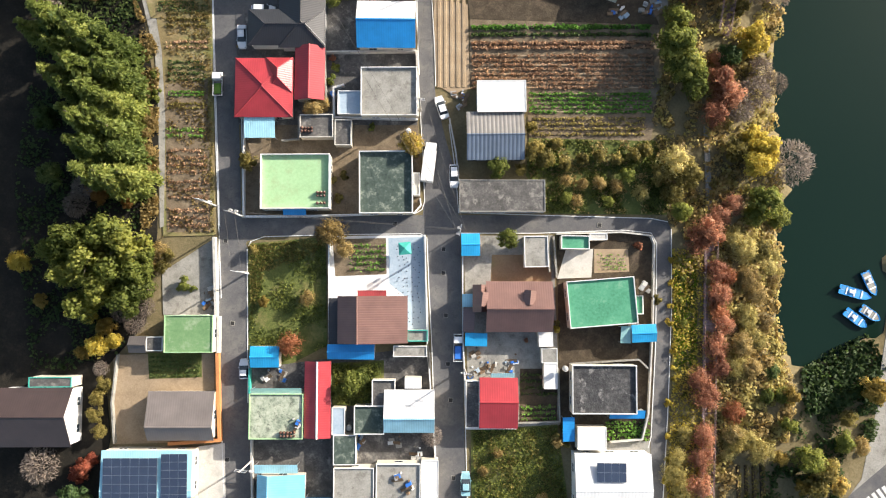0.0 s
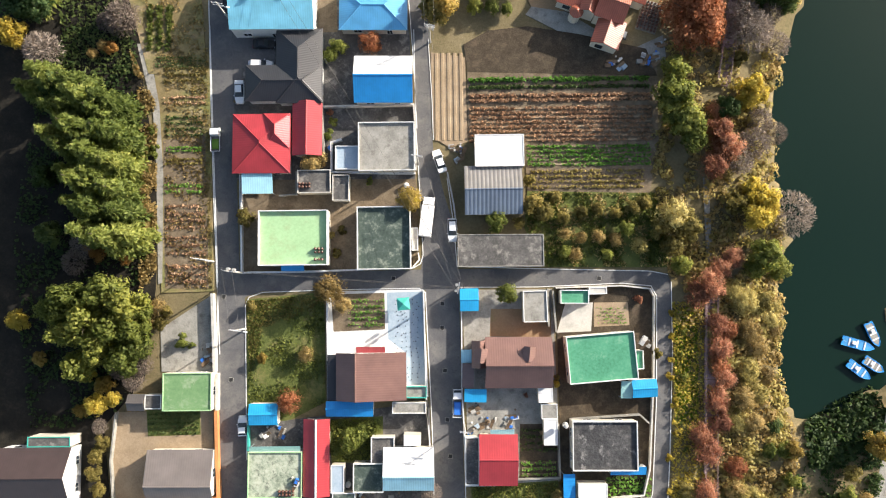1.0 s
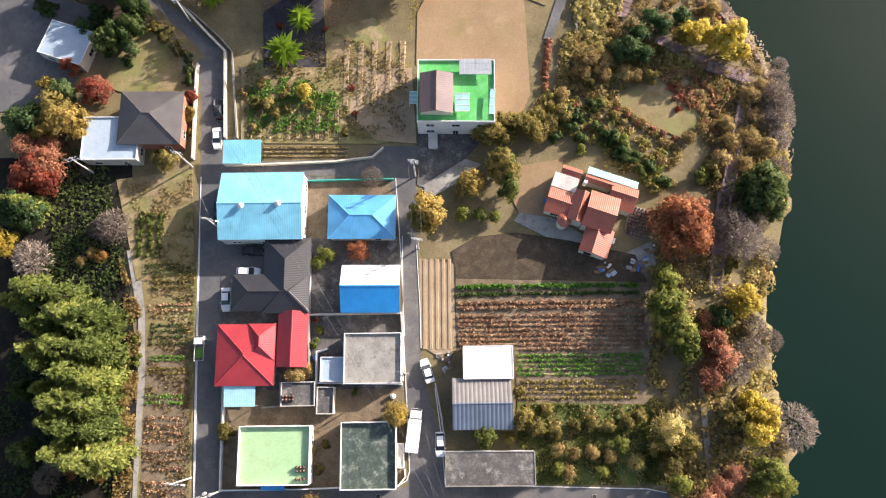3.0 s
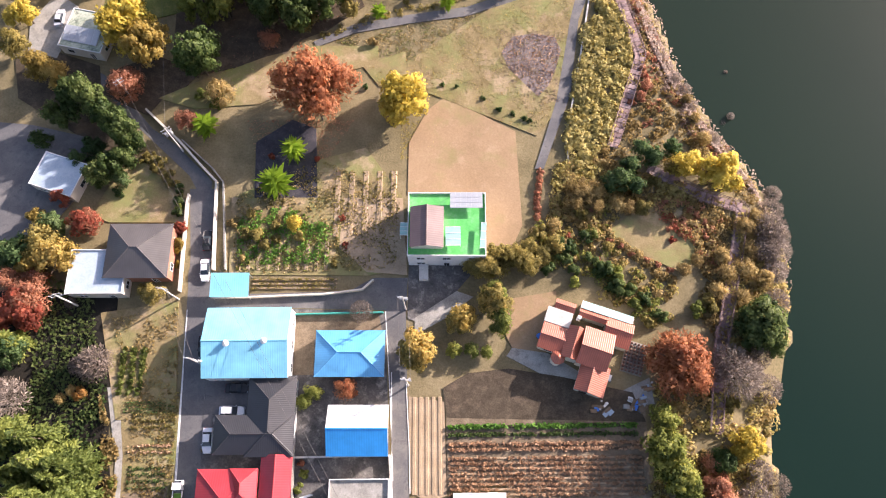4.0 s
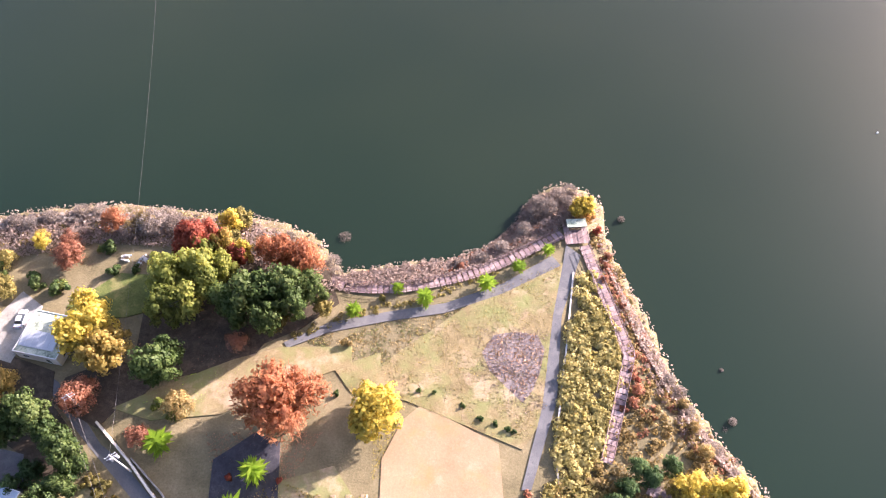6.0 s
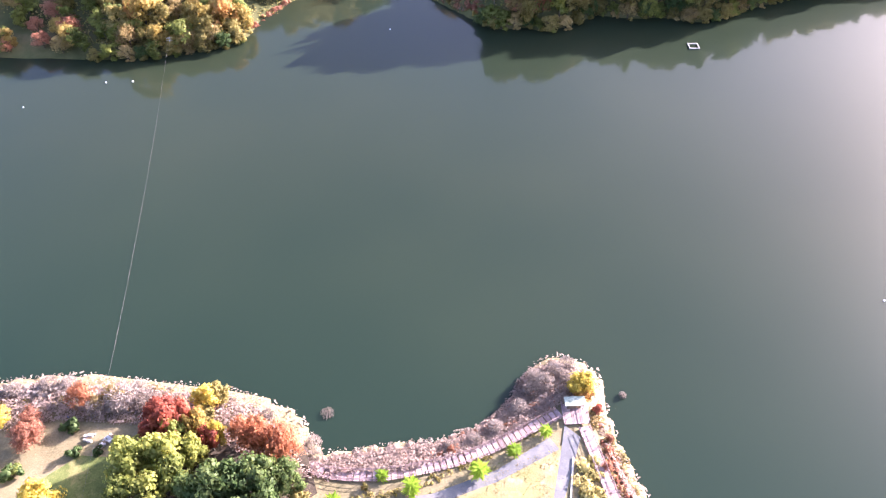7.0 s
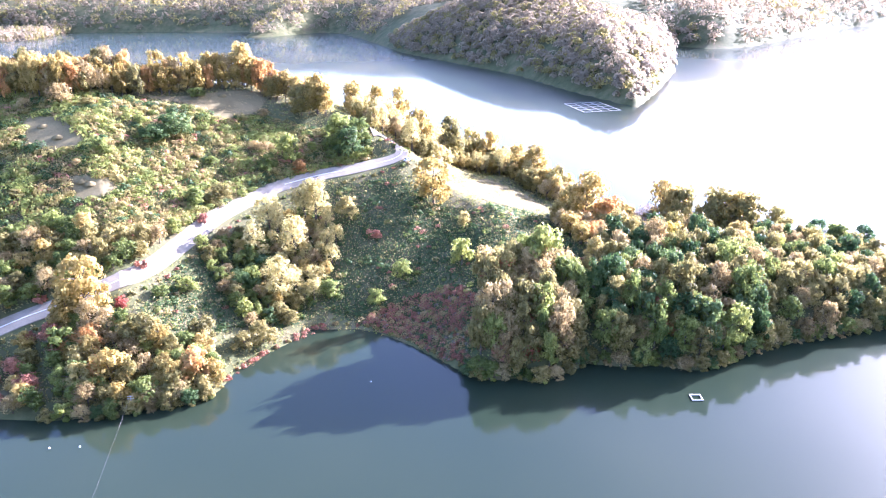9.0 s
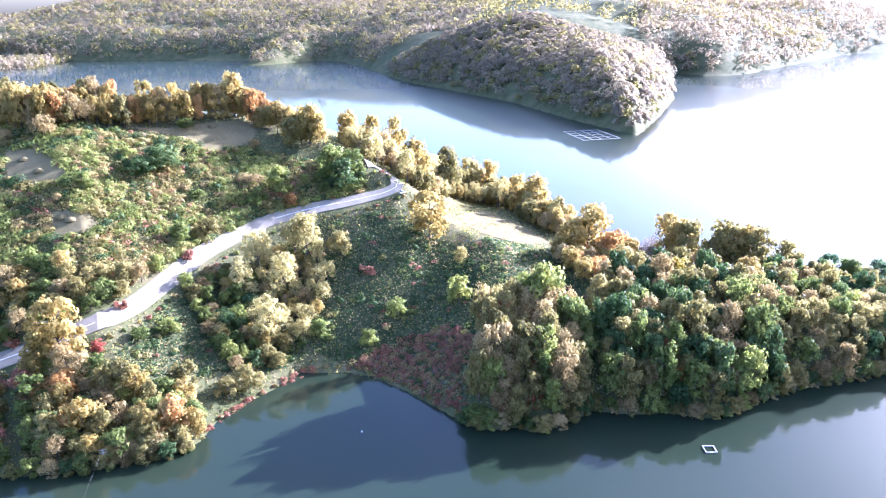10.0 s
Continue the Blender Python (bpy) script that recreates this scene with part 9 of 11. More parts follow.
undergrowth("undergrowth", scatter([(-81.3, 46.1), (-65.5, 48.9), (-55.6, 2.4), (-50.3, -15.9), (-57.9, -25.6), (-70.1, -27.7), (-80.5, 6.6)], 6000, 133, 8), LEAF["deep"], 0.5, 0.8, "dark ivy and saplings under woodland", "undergrowth", 133, stir=0.15)
undergrowth("undergrowth", scatter([(-23.0, 122.3), (-3.1, 143.0), (11.1, 152.0), (9.5, 114.7), (6.7, 109.5), (-16.4, 115.6), (-27.6, 115.7), (-32.2, 120.2)], 9000, 134, 9), LEAF["olive"], 0.24, 0.22, "short yellowing grass tufts", "grass", 134)
undergrowth("undergrowth", scatter([(-23.0, 122.3), (-3.1, 143.0), (11.1, 152.0), (9.5, 114.7), (6.7, 109.5), (-16.4, 115.6), (-27.6, 115.7), (-32.2, 120.2)], 9000, 135, 6), LEAF["tan"], 0.24, 0.2, "short withered grass tufts", "grass", 135)
undergrowth("undergrowth", scatter([(-47.3, 70.5), (-51.2, 86.1), (-35.9, 97.2), (-18.4, 91.4), (-16.6, 76.6)], 4200, 136, 6), LEAF["olive"], 0.3, 0.4, "weeds between garden rows", "weeds", 136)
undergrowth("undergrowth", scatter([(-47.3, 70.5), (-51.2, 86.1), (-35.9, 97.2), (-18.4, 91.4), (-16.6, 76.6)], 3000, 137, 5), LEAF["tan"], 0.3, 0.4, "dry stalks between garden rows", "weeds", 137)
undergrowth("undergrowth", scatter([(-67.9, 58.3), (-56.0, 62.5), (-50.4, 42.1), (-59.5, 40.6)], 2600, 138, 5), LEAF["tan"], 0.3, 0.4, "dry weeds in a rough garden", "weeds", 138)
undergrowth("undergrowth", scatter([(-84.2, 65.5), (-72.2, 60.9), (-63.5, 39.9), (-77.4, 37.6)], 2500, 139, 0), LEAF["deep"], 0.45, 0.8, "dark undergrowth below trees", "undergrowth", 139, stir=0.15)
undergrowth("undergrowth", scatter([(-53.1, 103.5), (-31.0, 107.1), (-35.4, 94.8), (-47.8, 92.8)], 1800, 140, 0), LEAF["maroon"], 0.25, 0.08, "fallen red leaves under a tree", "fallen leaves", 140)
undergrowth("undergrowth", scatter([(-21.7, 108.6), (-13.6, 109.9), (-13.2, 100.9), (-20.0, 99.8)], 700, 141, 0), LEAF["yellow"], 0.22, 0.06, "fallen yellow leaves under a ginkgo", "fallen leaves", 141)
undergrowth("undergrowth", scatter([(-1.3, 132.3), (3.0, 133.8), (7.6, 133.6), (9.3, 130.7), (8.8, 125.8), (7.6, 121.3), (5.9, 118.6), (2.0, 121.7), (-1.3, 124.5), (-3.2, 128.1)], 1500, 142), LEAF["stubble"], 0.34, 0.3, "dead stalks in a grey plot", "weeds", 142)
undergrowth("undergrowth", scatter([(-4.9, 133.5), (10.2, 135.8), (10.6, 118.0), (5.6, 116.0), (-4.8, 123.7)], 1600, 143, 5), LEAF["reed"], 0.3, 0.25, "pale dead stalks round a grey plot", "weeds", 143)
undergrowth("undergrowth", scatter([(-67.7, 107.3), (-60.2, 114.6), (-50.0, 118.2), (-51.7, 111.1), (-58.0, 107.5)], 2600, 144, 6), LEAF["lime"], 0.22, 0.15, "fresh green grass on a sunny bank", "grass", 144)
undergrowth("undergrowth", scatter([(-73.3, 118.1), (-77.0, 134.6), (-73.7, 143.0), (-56.0, 144.8), (-39.9, 144.1), (-34.6, 134.9), (-41.2, 127.7), (-47.7, 123.4), (-49.8, 117.5), (-58.0, 115.6), (-65.7, 112.3)], 5200, 146), LEAF["maroon"], 0.3, 0.12, "fallen red-brown leaves under trees", "fallen leaves", 146)
undergrowth("undergrowth", scatter([(-40.6, 125.2), (-24.5, 132.0), (-6.1, 142.2), (9.2, 153.8), (11.0, 147.8), (8.9, 117.8), (2.5, 112.9), (-14.9, 119.4), (-32.8, 123.6)], 8000, 147, 4), LEAF["tan"], 0.2, 0.16, "withered grass on the open slope", "grass", 147)
undergrowth("undergrowth", scatter([(-40.6, 125.2), (-24.5, 132.0), (-6.1, 142.2), (9.2, 153.8), (11.0, 147.8), (8.9, 117.8), (2.5, 112.9), (-14.9, 119.4), (-32.8, 123.6)], 6000, 148, 7), LEAF["green"], 0.2, 0.14, "green grass on the open slope", "grass", 148)
undergrowth("undergrowth", scatter([(-49.8, 82.8), (-40.1, 86.0), (-30.4, 83.0), (-29.7, 75.7), (-47.1, 72.4)], 3000, 151, 4), LEAF["crop"], 0.36, 0.6, "leafy greens overgrowing garden rows", "weeds", 151)
lane("road", FAR_ROAD, 6.8, WORN_ASPHALT, "pale two-lane road winding along the far bank", lift=0.4, follow=lambda x, y: float(land_height(x, y)))
whole("road_marking", ribbon(Shape(), curve_points(FAR_ROAD), 0.25, 0.4, 0.44, follow=lambda x, y: float(land_height(x, y))), ROAD_LINE, "worn centre line of the far road", "road marking", kind="structure")
HOLES += [CLEARING_TOP, CLEARING_LEFT, CLEARING_LOW, CLEARING_RIGHT, CLEARING_EAST,
          [(x - 3.4, y + 3.4) for x, y in FAR_ROAD] + [(x + 3.4, y - 3.4) for x, y in FAR_ROAD[::-1]]]
clearing(CLEARING_TOP, "tan mown clearing on the wooded hill")
clearing(CLEARING_LEFT, "round tan burial clearing on the hillside")
clearing(CLEARING_LOW, "small tan burial clearing on the hillside")
clearing(CLEARING_RIGHT, "sunny tan strip above the shore")
clearing(CLEARING_EAST, "dry grass path along the wooded ridge")
# Mixes lean to muted olive and tan, so their colours carry haze.
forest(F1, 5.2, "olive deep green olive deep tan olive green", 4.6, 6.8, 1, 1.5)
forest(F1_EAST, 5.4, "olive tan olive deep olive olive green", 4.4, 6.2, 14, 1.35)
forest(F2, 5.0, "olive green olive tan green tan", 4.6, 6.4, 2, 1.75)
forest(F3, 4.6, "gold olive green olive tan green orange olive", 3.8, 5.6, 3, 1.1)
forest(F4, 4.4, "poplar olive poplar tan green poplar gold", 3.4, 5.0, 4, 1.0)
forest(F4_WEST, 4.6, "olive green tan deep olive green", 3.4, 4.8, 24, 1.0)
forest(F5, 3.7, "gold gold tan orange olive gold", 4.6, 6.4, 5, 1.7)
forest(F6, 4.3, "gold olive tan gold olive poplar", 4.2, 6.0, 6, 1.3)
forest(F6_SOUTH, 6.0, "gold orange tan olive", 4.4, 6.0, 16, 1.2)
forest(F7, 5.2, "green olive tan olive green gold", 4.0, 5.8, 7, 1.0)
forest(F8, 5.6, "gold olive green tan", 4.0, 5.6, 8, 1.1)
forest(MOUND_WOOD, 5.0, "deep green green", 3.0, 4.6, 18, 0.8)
for k, (x, y) in enumerate(curve_points(FAR_SHORE[1:29], 4.4)):
    if x < -113 or x > -28:
        far_plant("olive green tan olive deep green".split()[(k * 7 + k // 3) % 6], x, y + 0.4, 3.0 + 1.8 * ((k * 37) % 10) / 10, 0.9)
        far_plant("obush bush tbush obush".split()[k % 4], x + 1.4, y - 0.3, 1.7 + 0.8 * ((k * 53) % 10) / 10)
    else:
        far_plant("tbush obush mbush".split()[k % 3], x, y + 2.0, 1.1 + 0.7 * ((k * 37) % 10) / 10)


mounds("ridge_woods", F9, 600, 7, 9.0, 36, "haze", "brown woods beyond the ridge, haze in their colour", "forest", rise=1.5, tall=1.5)
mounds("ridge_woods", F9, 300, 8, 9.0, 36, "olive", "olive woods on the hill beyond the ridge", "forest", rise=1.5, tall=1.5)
# On SCRUB_SLOPE the dark green leaves also carry the slope's shade.
for ring, leaf, n, crown, clump, tall, label in (
        (SCRUB_HILL, "green", 520, 3.0, 45, 0.6, "green vines heaped over the hillside"), (SCRUB_HILL, "tan", 420, 2.0, 36, 0.6, "brown scrub over the hillside"),
        (SCRUB_HILL, "olive", 520, 2.7, 30, 0.6, "yellowing scrub over the hillside"), (SCRUB_HILL, "deep", 200, 2.8, 24, 0.7, "dark green scrub over the hillside"),
        (SCRUB_HILL, "maroon", 150, 1.8, 28, 0.6, "dull red-brown scrub over the hillside"),
        (F3, "olive", 160, 2.0, 0, 0.7, "olive undergrowth below shore trees"), (F4, "green", 110, 1.8, 0, 0.7, "green undergrowth below poplars"), (F1, "deep", 200, 2.2, 0, 0.8, "dark undergrowth in the shore wood"),
        (SCRUB_SLOPE, "deep", 260, 1.8, 18, 0.5, "dark scrub on the shaded slope"), (SCRUB_SLOPE, "green", 90, 1.8, 22, 0.5, "green scrub on the shaded slope"),
        (SCRUB_SLOPE, "tan", 90, 1.6, 16, 0.5, "brown scrub on the shaded slope"), (SCRUB_SLOPE, "maroon", 40, 1.5, 20, 0.6, "dull red scrub on the shaded slope"),
        (BANK_LEFT, "maroon", 40, 1.2, 0, 0.9, "red brush along the far shore"), (BANK_RED, "maroon", 300, 1.5, 0, 0.8, "red and brown brush along the far shore"),
        (BANK_RED, "tan", 160, 1.5, 0, 0.8, "brown brush along the far shore"), (BANK_RED, "reed", 80, 1.0, 0, 0.8, "pale reeds along the far shore")):
    mounds("scrub", ring, n, n + len(label), crown, 150 if crown > 2.5 else 80, leaf, label, "scrub", rise=0.1, tall=tall, clump=clump, size=0.22 if crown > 2.5 else 0.3)
for leaf, n, clump in (("green", 14000, 40), ("tan", 14000, 30), ("olive", 16000, 0)):
    undergrowth("undergrowth", scatter(SCRUB_HILL, n, n + clump, clump), LEAF[leaf], 0.75, 0.6, "low tangled growth on the far hillside", "undergrowth", n + 1, stir=0.2)
FAR_COVER = [(-215, 300), (-160, 283), (-113, 306), (-96, 356), (-60, 352), (-18, 328), (30, 342), (60, 344), (130, 384), (200, 402), (150, 450), (60, 466), (20, 505), (-60, 600),
             (-150, 560), (-260, 520), (-320, 430)]
for leaf, n, clump in (("olive", 40000, 0), ("tan", 12000, 34), ("green", 18000, 26)):
    undergrowth("undergrowth", scatter(FAR_COVER, n, n + 3, clump), LEAF[leaf], 0.6, 0.7, "rough grass and brush covering the far bank", "undergrowth", n + 4, stir=0.2)
# Dense dark leaves add shade to this slope through their colour.
undergrowth("undergrowth", scatter(SCRUB_SLOPE, 42000, 55), LEAF["deep"], 0.6, 0.5, "low dark growth with the slope's shade in its colour", "undergrowth", 56, stir=0.2)
undergrowth("undergrowth", scatter(SCRUB_SLOPE, 3500, 57, 26), LEAF["tan"], 0.5, 0.4, "withered grass on the shaded slope", "undergrowth", 58, stir=0.2)
forest(SCRUB_HILL, 24.0, "green olive tan deep green", 2.6, 4.2, 21, 0.75)
for k, (x, y) in enumerate(curve_points(FAR_ROAD, 4.6)):      # brush along both road edges
    g = (k * 37 % 10) / 10
    far_plant("obush tbush bush mbush obush bush".split()[(k * 5 + k // 4) % 6], x + 5.2 + g, y - 4.4 - g, 1.3 + 0.9 * g, 0.8)
    if k % 2:
        far_plant("bush obush tbush".split()[k % 3], x - 5.0 - g, y + 4.6 + g, 1.4 + 0.8 * g, 0.8)
low_bank = [p for p in scatter([(-300, 262), (-165, 275), (-172, 312), (-200, 325), (-300, 330)], 130, 91) if land_height(p[0], p[1]) > LAKE + 0.6]
for k, p in enumerate(low_bank):
    far_plant("olive green tan maroon gold green".split()[(k * 5 + k // 4) % 6], float(p[0]), float(p[1]), 3.4 + (k * 37 % 10) * 0.25)
HOLES.clear()
undergrowth("undergrowth", scatter(CLEARING_RIGHT, 2200, 149), LEAF["olive"], 0.6, 0.5, "tufts of yellowing grass on a sunny strip", "grass", 149, stir=0.2)
undergrowth("undergrowth", scatter(CLEARING_TOP, 2600, 150, 14), LEAF["tan"], 0.5, 0.25, "tufts of dry grass in a clearing", "grass", 150, stir=0.2)
shore_band = scatter([(-140, 85), (70, 85), (70, 185), (-140, 185)], 60000, 77)
shore_band = shore_band[np.abs(shore_distance(shore_band[:, 0], shore_band[:, 1], NEAR_SHORE) - 2.2) < 2.2]
undergrowth("undergrowth", shore_band, LEAF["reed"], 0.4, 1.2, "pale dry reeds rooted along the waterline", "reeds", 78, stir=0.2)


def hill_woods(name, x0, y0, x1, y1, count, seed, crown, plates, leaf, label):
    """Far woods as one mesh: every tree a small cluster of leaf plates on the hillside."""
    g = np.random.RandomState(seed)
    p = np.column_stack([g.uniform(x0, x1, count), g.uniform(y0, y1, count)])
    p = p[shore_distance(p[:, 0], p[:, 1], HILL_SHORE) > 2]
    z = land_height(p[:, 0], p[:, 1])
    r = crown * g.uniform(0.7, 1.3, len(p))
    d = g.normal(0, 1, (len(p), plates, 3))
    d[:, :, 2] = np.abs(d[:, :, 2]) + 0.1
    d /= np.linalg.norm(d, axis=2, keepdims=True)
    c = np.column_stack([p, z + r * 0.6])[:, None, :] + d * r[:, None, None] * np.array([1, 1, 1.25])
    lean = np.column_stack([(z - land_height(p[:, 0] + 9, p[:, 1])) / 9, (z - land_height(p[:, 0], p[:, 1] + 9)) / 9, np.ones(len(p))])
    lean /= np.linalg.norm(lean, axis=1, keepdims=True)
    return tagged(new(name, leaf_mesh(name, cards(c.reshape(-1, 3), d.reshape(-1, 3), crown * 0.36, g, 1.1, outward=np.repeat(lean * 1.6, plates, 0)), LEAF[leaf])), label, "forest", kind="stuff")


hill_woods("far_woods", -400, 900, 300, 1750, 4200, 1, 7.0, 66, "haze", "autumn woods on the far promontory, haze in their colour")
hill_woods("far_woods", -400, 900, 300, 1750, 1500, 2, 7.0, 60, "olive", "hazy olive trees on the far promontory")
hill_woods("far_woods", 200, 1600, 1500, 3000, 4000, 3, 12.0, 26, "haze", "woods on the distant shore, haze in their colour")
hill_woods("far_woods", -2400, 1900, -200, 3200, 5000, 4, 12.0, 26, "haze", "woods on the distant hills, haze in their colour")
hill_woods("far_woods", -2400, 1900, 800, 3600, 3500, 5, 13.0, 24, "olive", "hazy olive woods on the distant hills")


# ---- small floats on the lake ----
for x, y in ((-150, 268), (-141, 270), (-170, 250), (88, 205), (104, 196), (103, 186), (-60, 318)):
    buoy = thing("buoy", x, y, 0, "small white float on the lake", "buoy", "lake floats", z=LAKE)
    part("float", Shape().tube((0, 0, -0.15), (0, 0, 0.3), 0.34, 0.22, 8), WHITE_PAINT, buoy)
    part("cap", Shape().tube((0, 0, 0.3), (0, 0, 0.42), 0.1, 0.06, 6), WHITE_PAINT, buoy)

# ---- vehicles, boats and lakeside works ----
CAR_PAINT = {"white": paint("white_car_paint", (0.78, 0.79, 0.80), 0.05, 0.25), "black": paint("black_car_paint", (0.02, 0.02, 0.022), 0.1, 0.2),
             "teal": paint("pale_teal_car_paint", (0.28, 0.50, 0.55), 0.08, 0.3), "silver": paint("silver_car_paint", (0.5, 0.52, 0.55), 0.08, 0.3)}
BOAT_BLUE = paint("boat_blue", (0.02, 0.30, 0.74), 0.2, 0.4)
BOAT_PALE = paint("boat_pale_interior", (0.05, 0.28, 0.58), 0.3, 0.5)
LAMP_RED = paint("red_lamp_plastic", (0.45, 0.02, 0.02), 0.1, 0.3)


def wheels(ob, half, axle, r=0.31):
    for sx in (-1, 1):
        for sy in axle:
            w = part("wheel", Shape().tube((sx * (half - 0.22), sy, r), (sx * half, sy, r), r, r, 12), RUBBER, ob)
            part("rim", Shape().tube((sx * (half - 0.02), sy, r), (sx * (half + 0.015), sy, r), r * 0.6, r * 0.55, 10), CHROME, w)


def car(x, y, rot, tone, label, length=4.4, tall=1.5, hatch=False):
    """A passenger car, nose along +y before it is turned."""
    ob = thing("car", x, y, rot, label, "car", z=0.06)
    h, l = 0.88, length / 2
    mat = CAR_PAINT[tone]
    body = Shape()
    body.solid([(-h + 0.05, -l, 0.25), (h - 0.05, -l, 0.25), (h, -l + 0.5, 0.22), (h, l - 0.7, 0.22), (h - 0.22, l, 0.28), (-h + 0.22, l, 0.28), (-h, l - 0.7, 0.22), (-h, -l + 0.5, 0.22)],
               [(-h + 0.12, -l + 0.05, 0.88), (h - 0.12, -l + 0.05, 0.88), (h - 0.04, -l + 0.6, 0.92), (h - 0.04, l - 0.9, 0.86), (h - 0.3, l - 0.12, 0.66), (-h + 0.3, l - 0.12, 0.66), (-h + 0.04, l - 0.9, 0.86), (-h + 0.04, -l + 0.6, 0.92)])
    part("body", body, mat, ob)
    back, front = -l + (0.25 if hatch else 0.75), l - 1.25
    glass = Shape().solid([(-h + 0.09, back, 0.88), (h - 0.09, back, 0.88), (h - 0.09, front, 0.86), (-h + 0.09, front, 0.86)],
                          [(-h + 0.3, back + 0.45, tall - 0.04), (h - 0.3, back + 0.45, tall - 0.04), (h - 0.3, front - 0.75, tall - 0.04), (-h + 0.3, front - 0.75, tall - 0.04)])
    part("cabin_glass", glass, GLASS, ob, "dark tinted car windows")
    part("roof", Shape().solid([(-h + 0.29, back + 0.42, tall - 0.05), (h - 0.29, back + 0.42, tall - 0.05), (h - 0.29, front - 0.72, tall - 0.05), (-h + 0.29, front - 0.72, tall - 0.05)],
                               [(-h + 0.36, back + 0.5, tall), (h - 0.36, back + 0.5, tall), (h - 0.36, front - 0.82, tall), (-h + 0.36, front - 0.82, tall)]), mat, ob)
    wheels(ob, h, (-l + 0.85, l - 0.85))
    for sx in (-1, 1):
        part("headlight", Shape().box(sx * 0.6 - 0.17, l - 0.22, 0.52, sx * 0.6 + 0.17, l - 0.08, 0.66), PANEL_PALE, ob)
        part("tail_light", Shape().box(sx * 0.62 - 0.17, -l - 0.01, 0.62, sx * 0.62 + 0.17, -l + 0.06, 0.78), LAMP_RED, ob)
        part("wing_mirror", Shape().box(sx * (h + 0.06) - 0.09, front - 0.35, 0.88, sx * (h + 0.06) + 0.09, front - 0.22, 1.02), mat, ob)
    return ob


def pickup(x, y, rot, label, length=4.9, cargo=None):
    """A small flatbed truck: cab forward, open bed behind."""
    ob = thing("pickup_truck", x, y, rot, label, "truck", z=0.06)
    h, l = 0.85, length / 2
    mat = CAR_PAINT["white"]
    part("cab", Shape().solid([(-h, l - 1.65, 0.35), (h, l - 1.65, 0.35), (h - 0.05, l, 0.35), (-h + 0.05, l, 0.35)], [(-h + 0.1, l - 1.6, 1.85), (h - 0.1, l - 1.6, 1.85), (h - 0.15, l - 0.45, 1.85), (-h + 0.15, l - 0.45, 1.85)]), mat, ob)
    part("windscreen", Shape().solid([(-h + 0.12, l - 0.22, 1.05), (h - 0.12, l - 0.22, 1.05), (h - 0.12, l - 0.1, 1.05), (-h + 0.12, l - 0.1, 1.05)], [(-h + 0.2, l - 0.46, 1.78), (h - 0.2, l - 0.46, 1.78), (h - 0.2, l - 0.38, 1.78), (-h + 0.2, l - 0.38, 1.78)]), GLASS, ob)
    part("bed_floor", Shape().box(-h, -l, 0.62, h, l - 1.75, 0.72), DARK_CONCRETE, ob)
    for s in (Shape().box(-h, -l, 0.72, -h + 0.05, l - 1.75, 1.08), Shape().box(h - 0.05, -l, 0.72, h, l - 1.75, 1.08), Shape().box(-h + 0.05, -l, 0.72, h - 0.05, -l + 0.05, 1.08)):
        part("bed_side", s, mat, ob)
    if cargo:
        part("load", Shape().box(-h + 0.2, -l + 0.4, 0.72, h - 0.2, l - 2.2, 1.0, 0.1), cargo, ob)
    wheels(ob, h, (-l + 0.9, l - 0.9), 0.3)
    return ob


def box_truck(x, y, rot, label, length=7.6):
    ob = thing("box_truck", x, y, rot, label, "truck", z=0.06)
    h, l = 1.15, length / 2
    mat = CAR_PAINT["white"]
    part("cab", Shape().solid([(-h + 0.1, l - 1.7, 0.4), (h - 0.1, l - 1.7, 0.4), (h - 0.12, l, 0.4), (-h + 0.12, l, 0.4)], [(-h + 0.15, l - 1.65, 2.2), (h - 0.15, l - 1.65, 2.2), (h - 0.2, l - 0.35, 2.2), (-h + 0.2, l - 0.35, 2.2)]), mat, ob)
    part("windscreen", Shape().solid([(-h + 0.2, l - 0.2, 1.2), (h - 0.2, l - 0.2, 1.2), (h - 0.2, l - 0.05, 1.2), (-h + 0.2, l - 0.05, 1.2)], [(-h + 0.25, l - 0.38, 2.05), (h - 0.25, l - 0.38, 2.05), (h - 0.25, l - 0.28, 2.05), (-h + 0.25, l - 0.28, 2.05)]), GLASS, ob)
    part("cargo_box", Shape().box(-h, -l, 0.75, h, l - 1.85, 2.9, 0.03), WHITE_PAINT, ob)
    part("chassis", Shape().box(-h + 0.3, -l + 0.1, 0.45, h - 0.3, l - 1.7, 0.75), DARK_CONCRETE, ob)
    wheels(ob, h - 0.05, (-l + 1.3, l - 1.0), 0.4)
    return ob


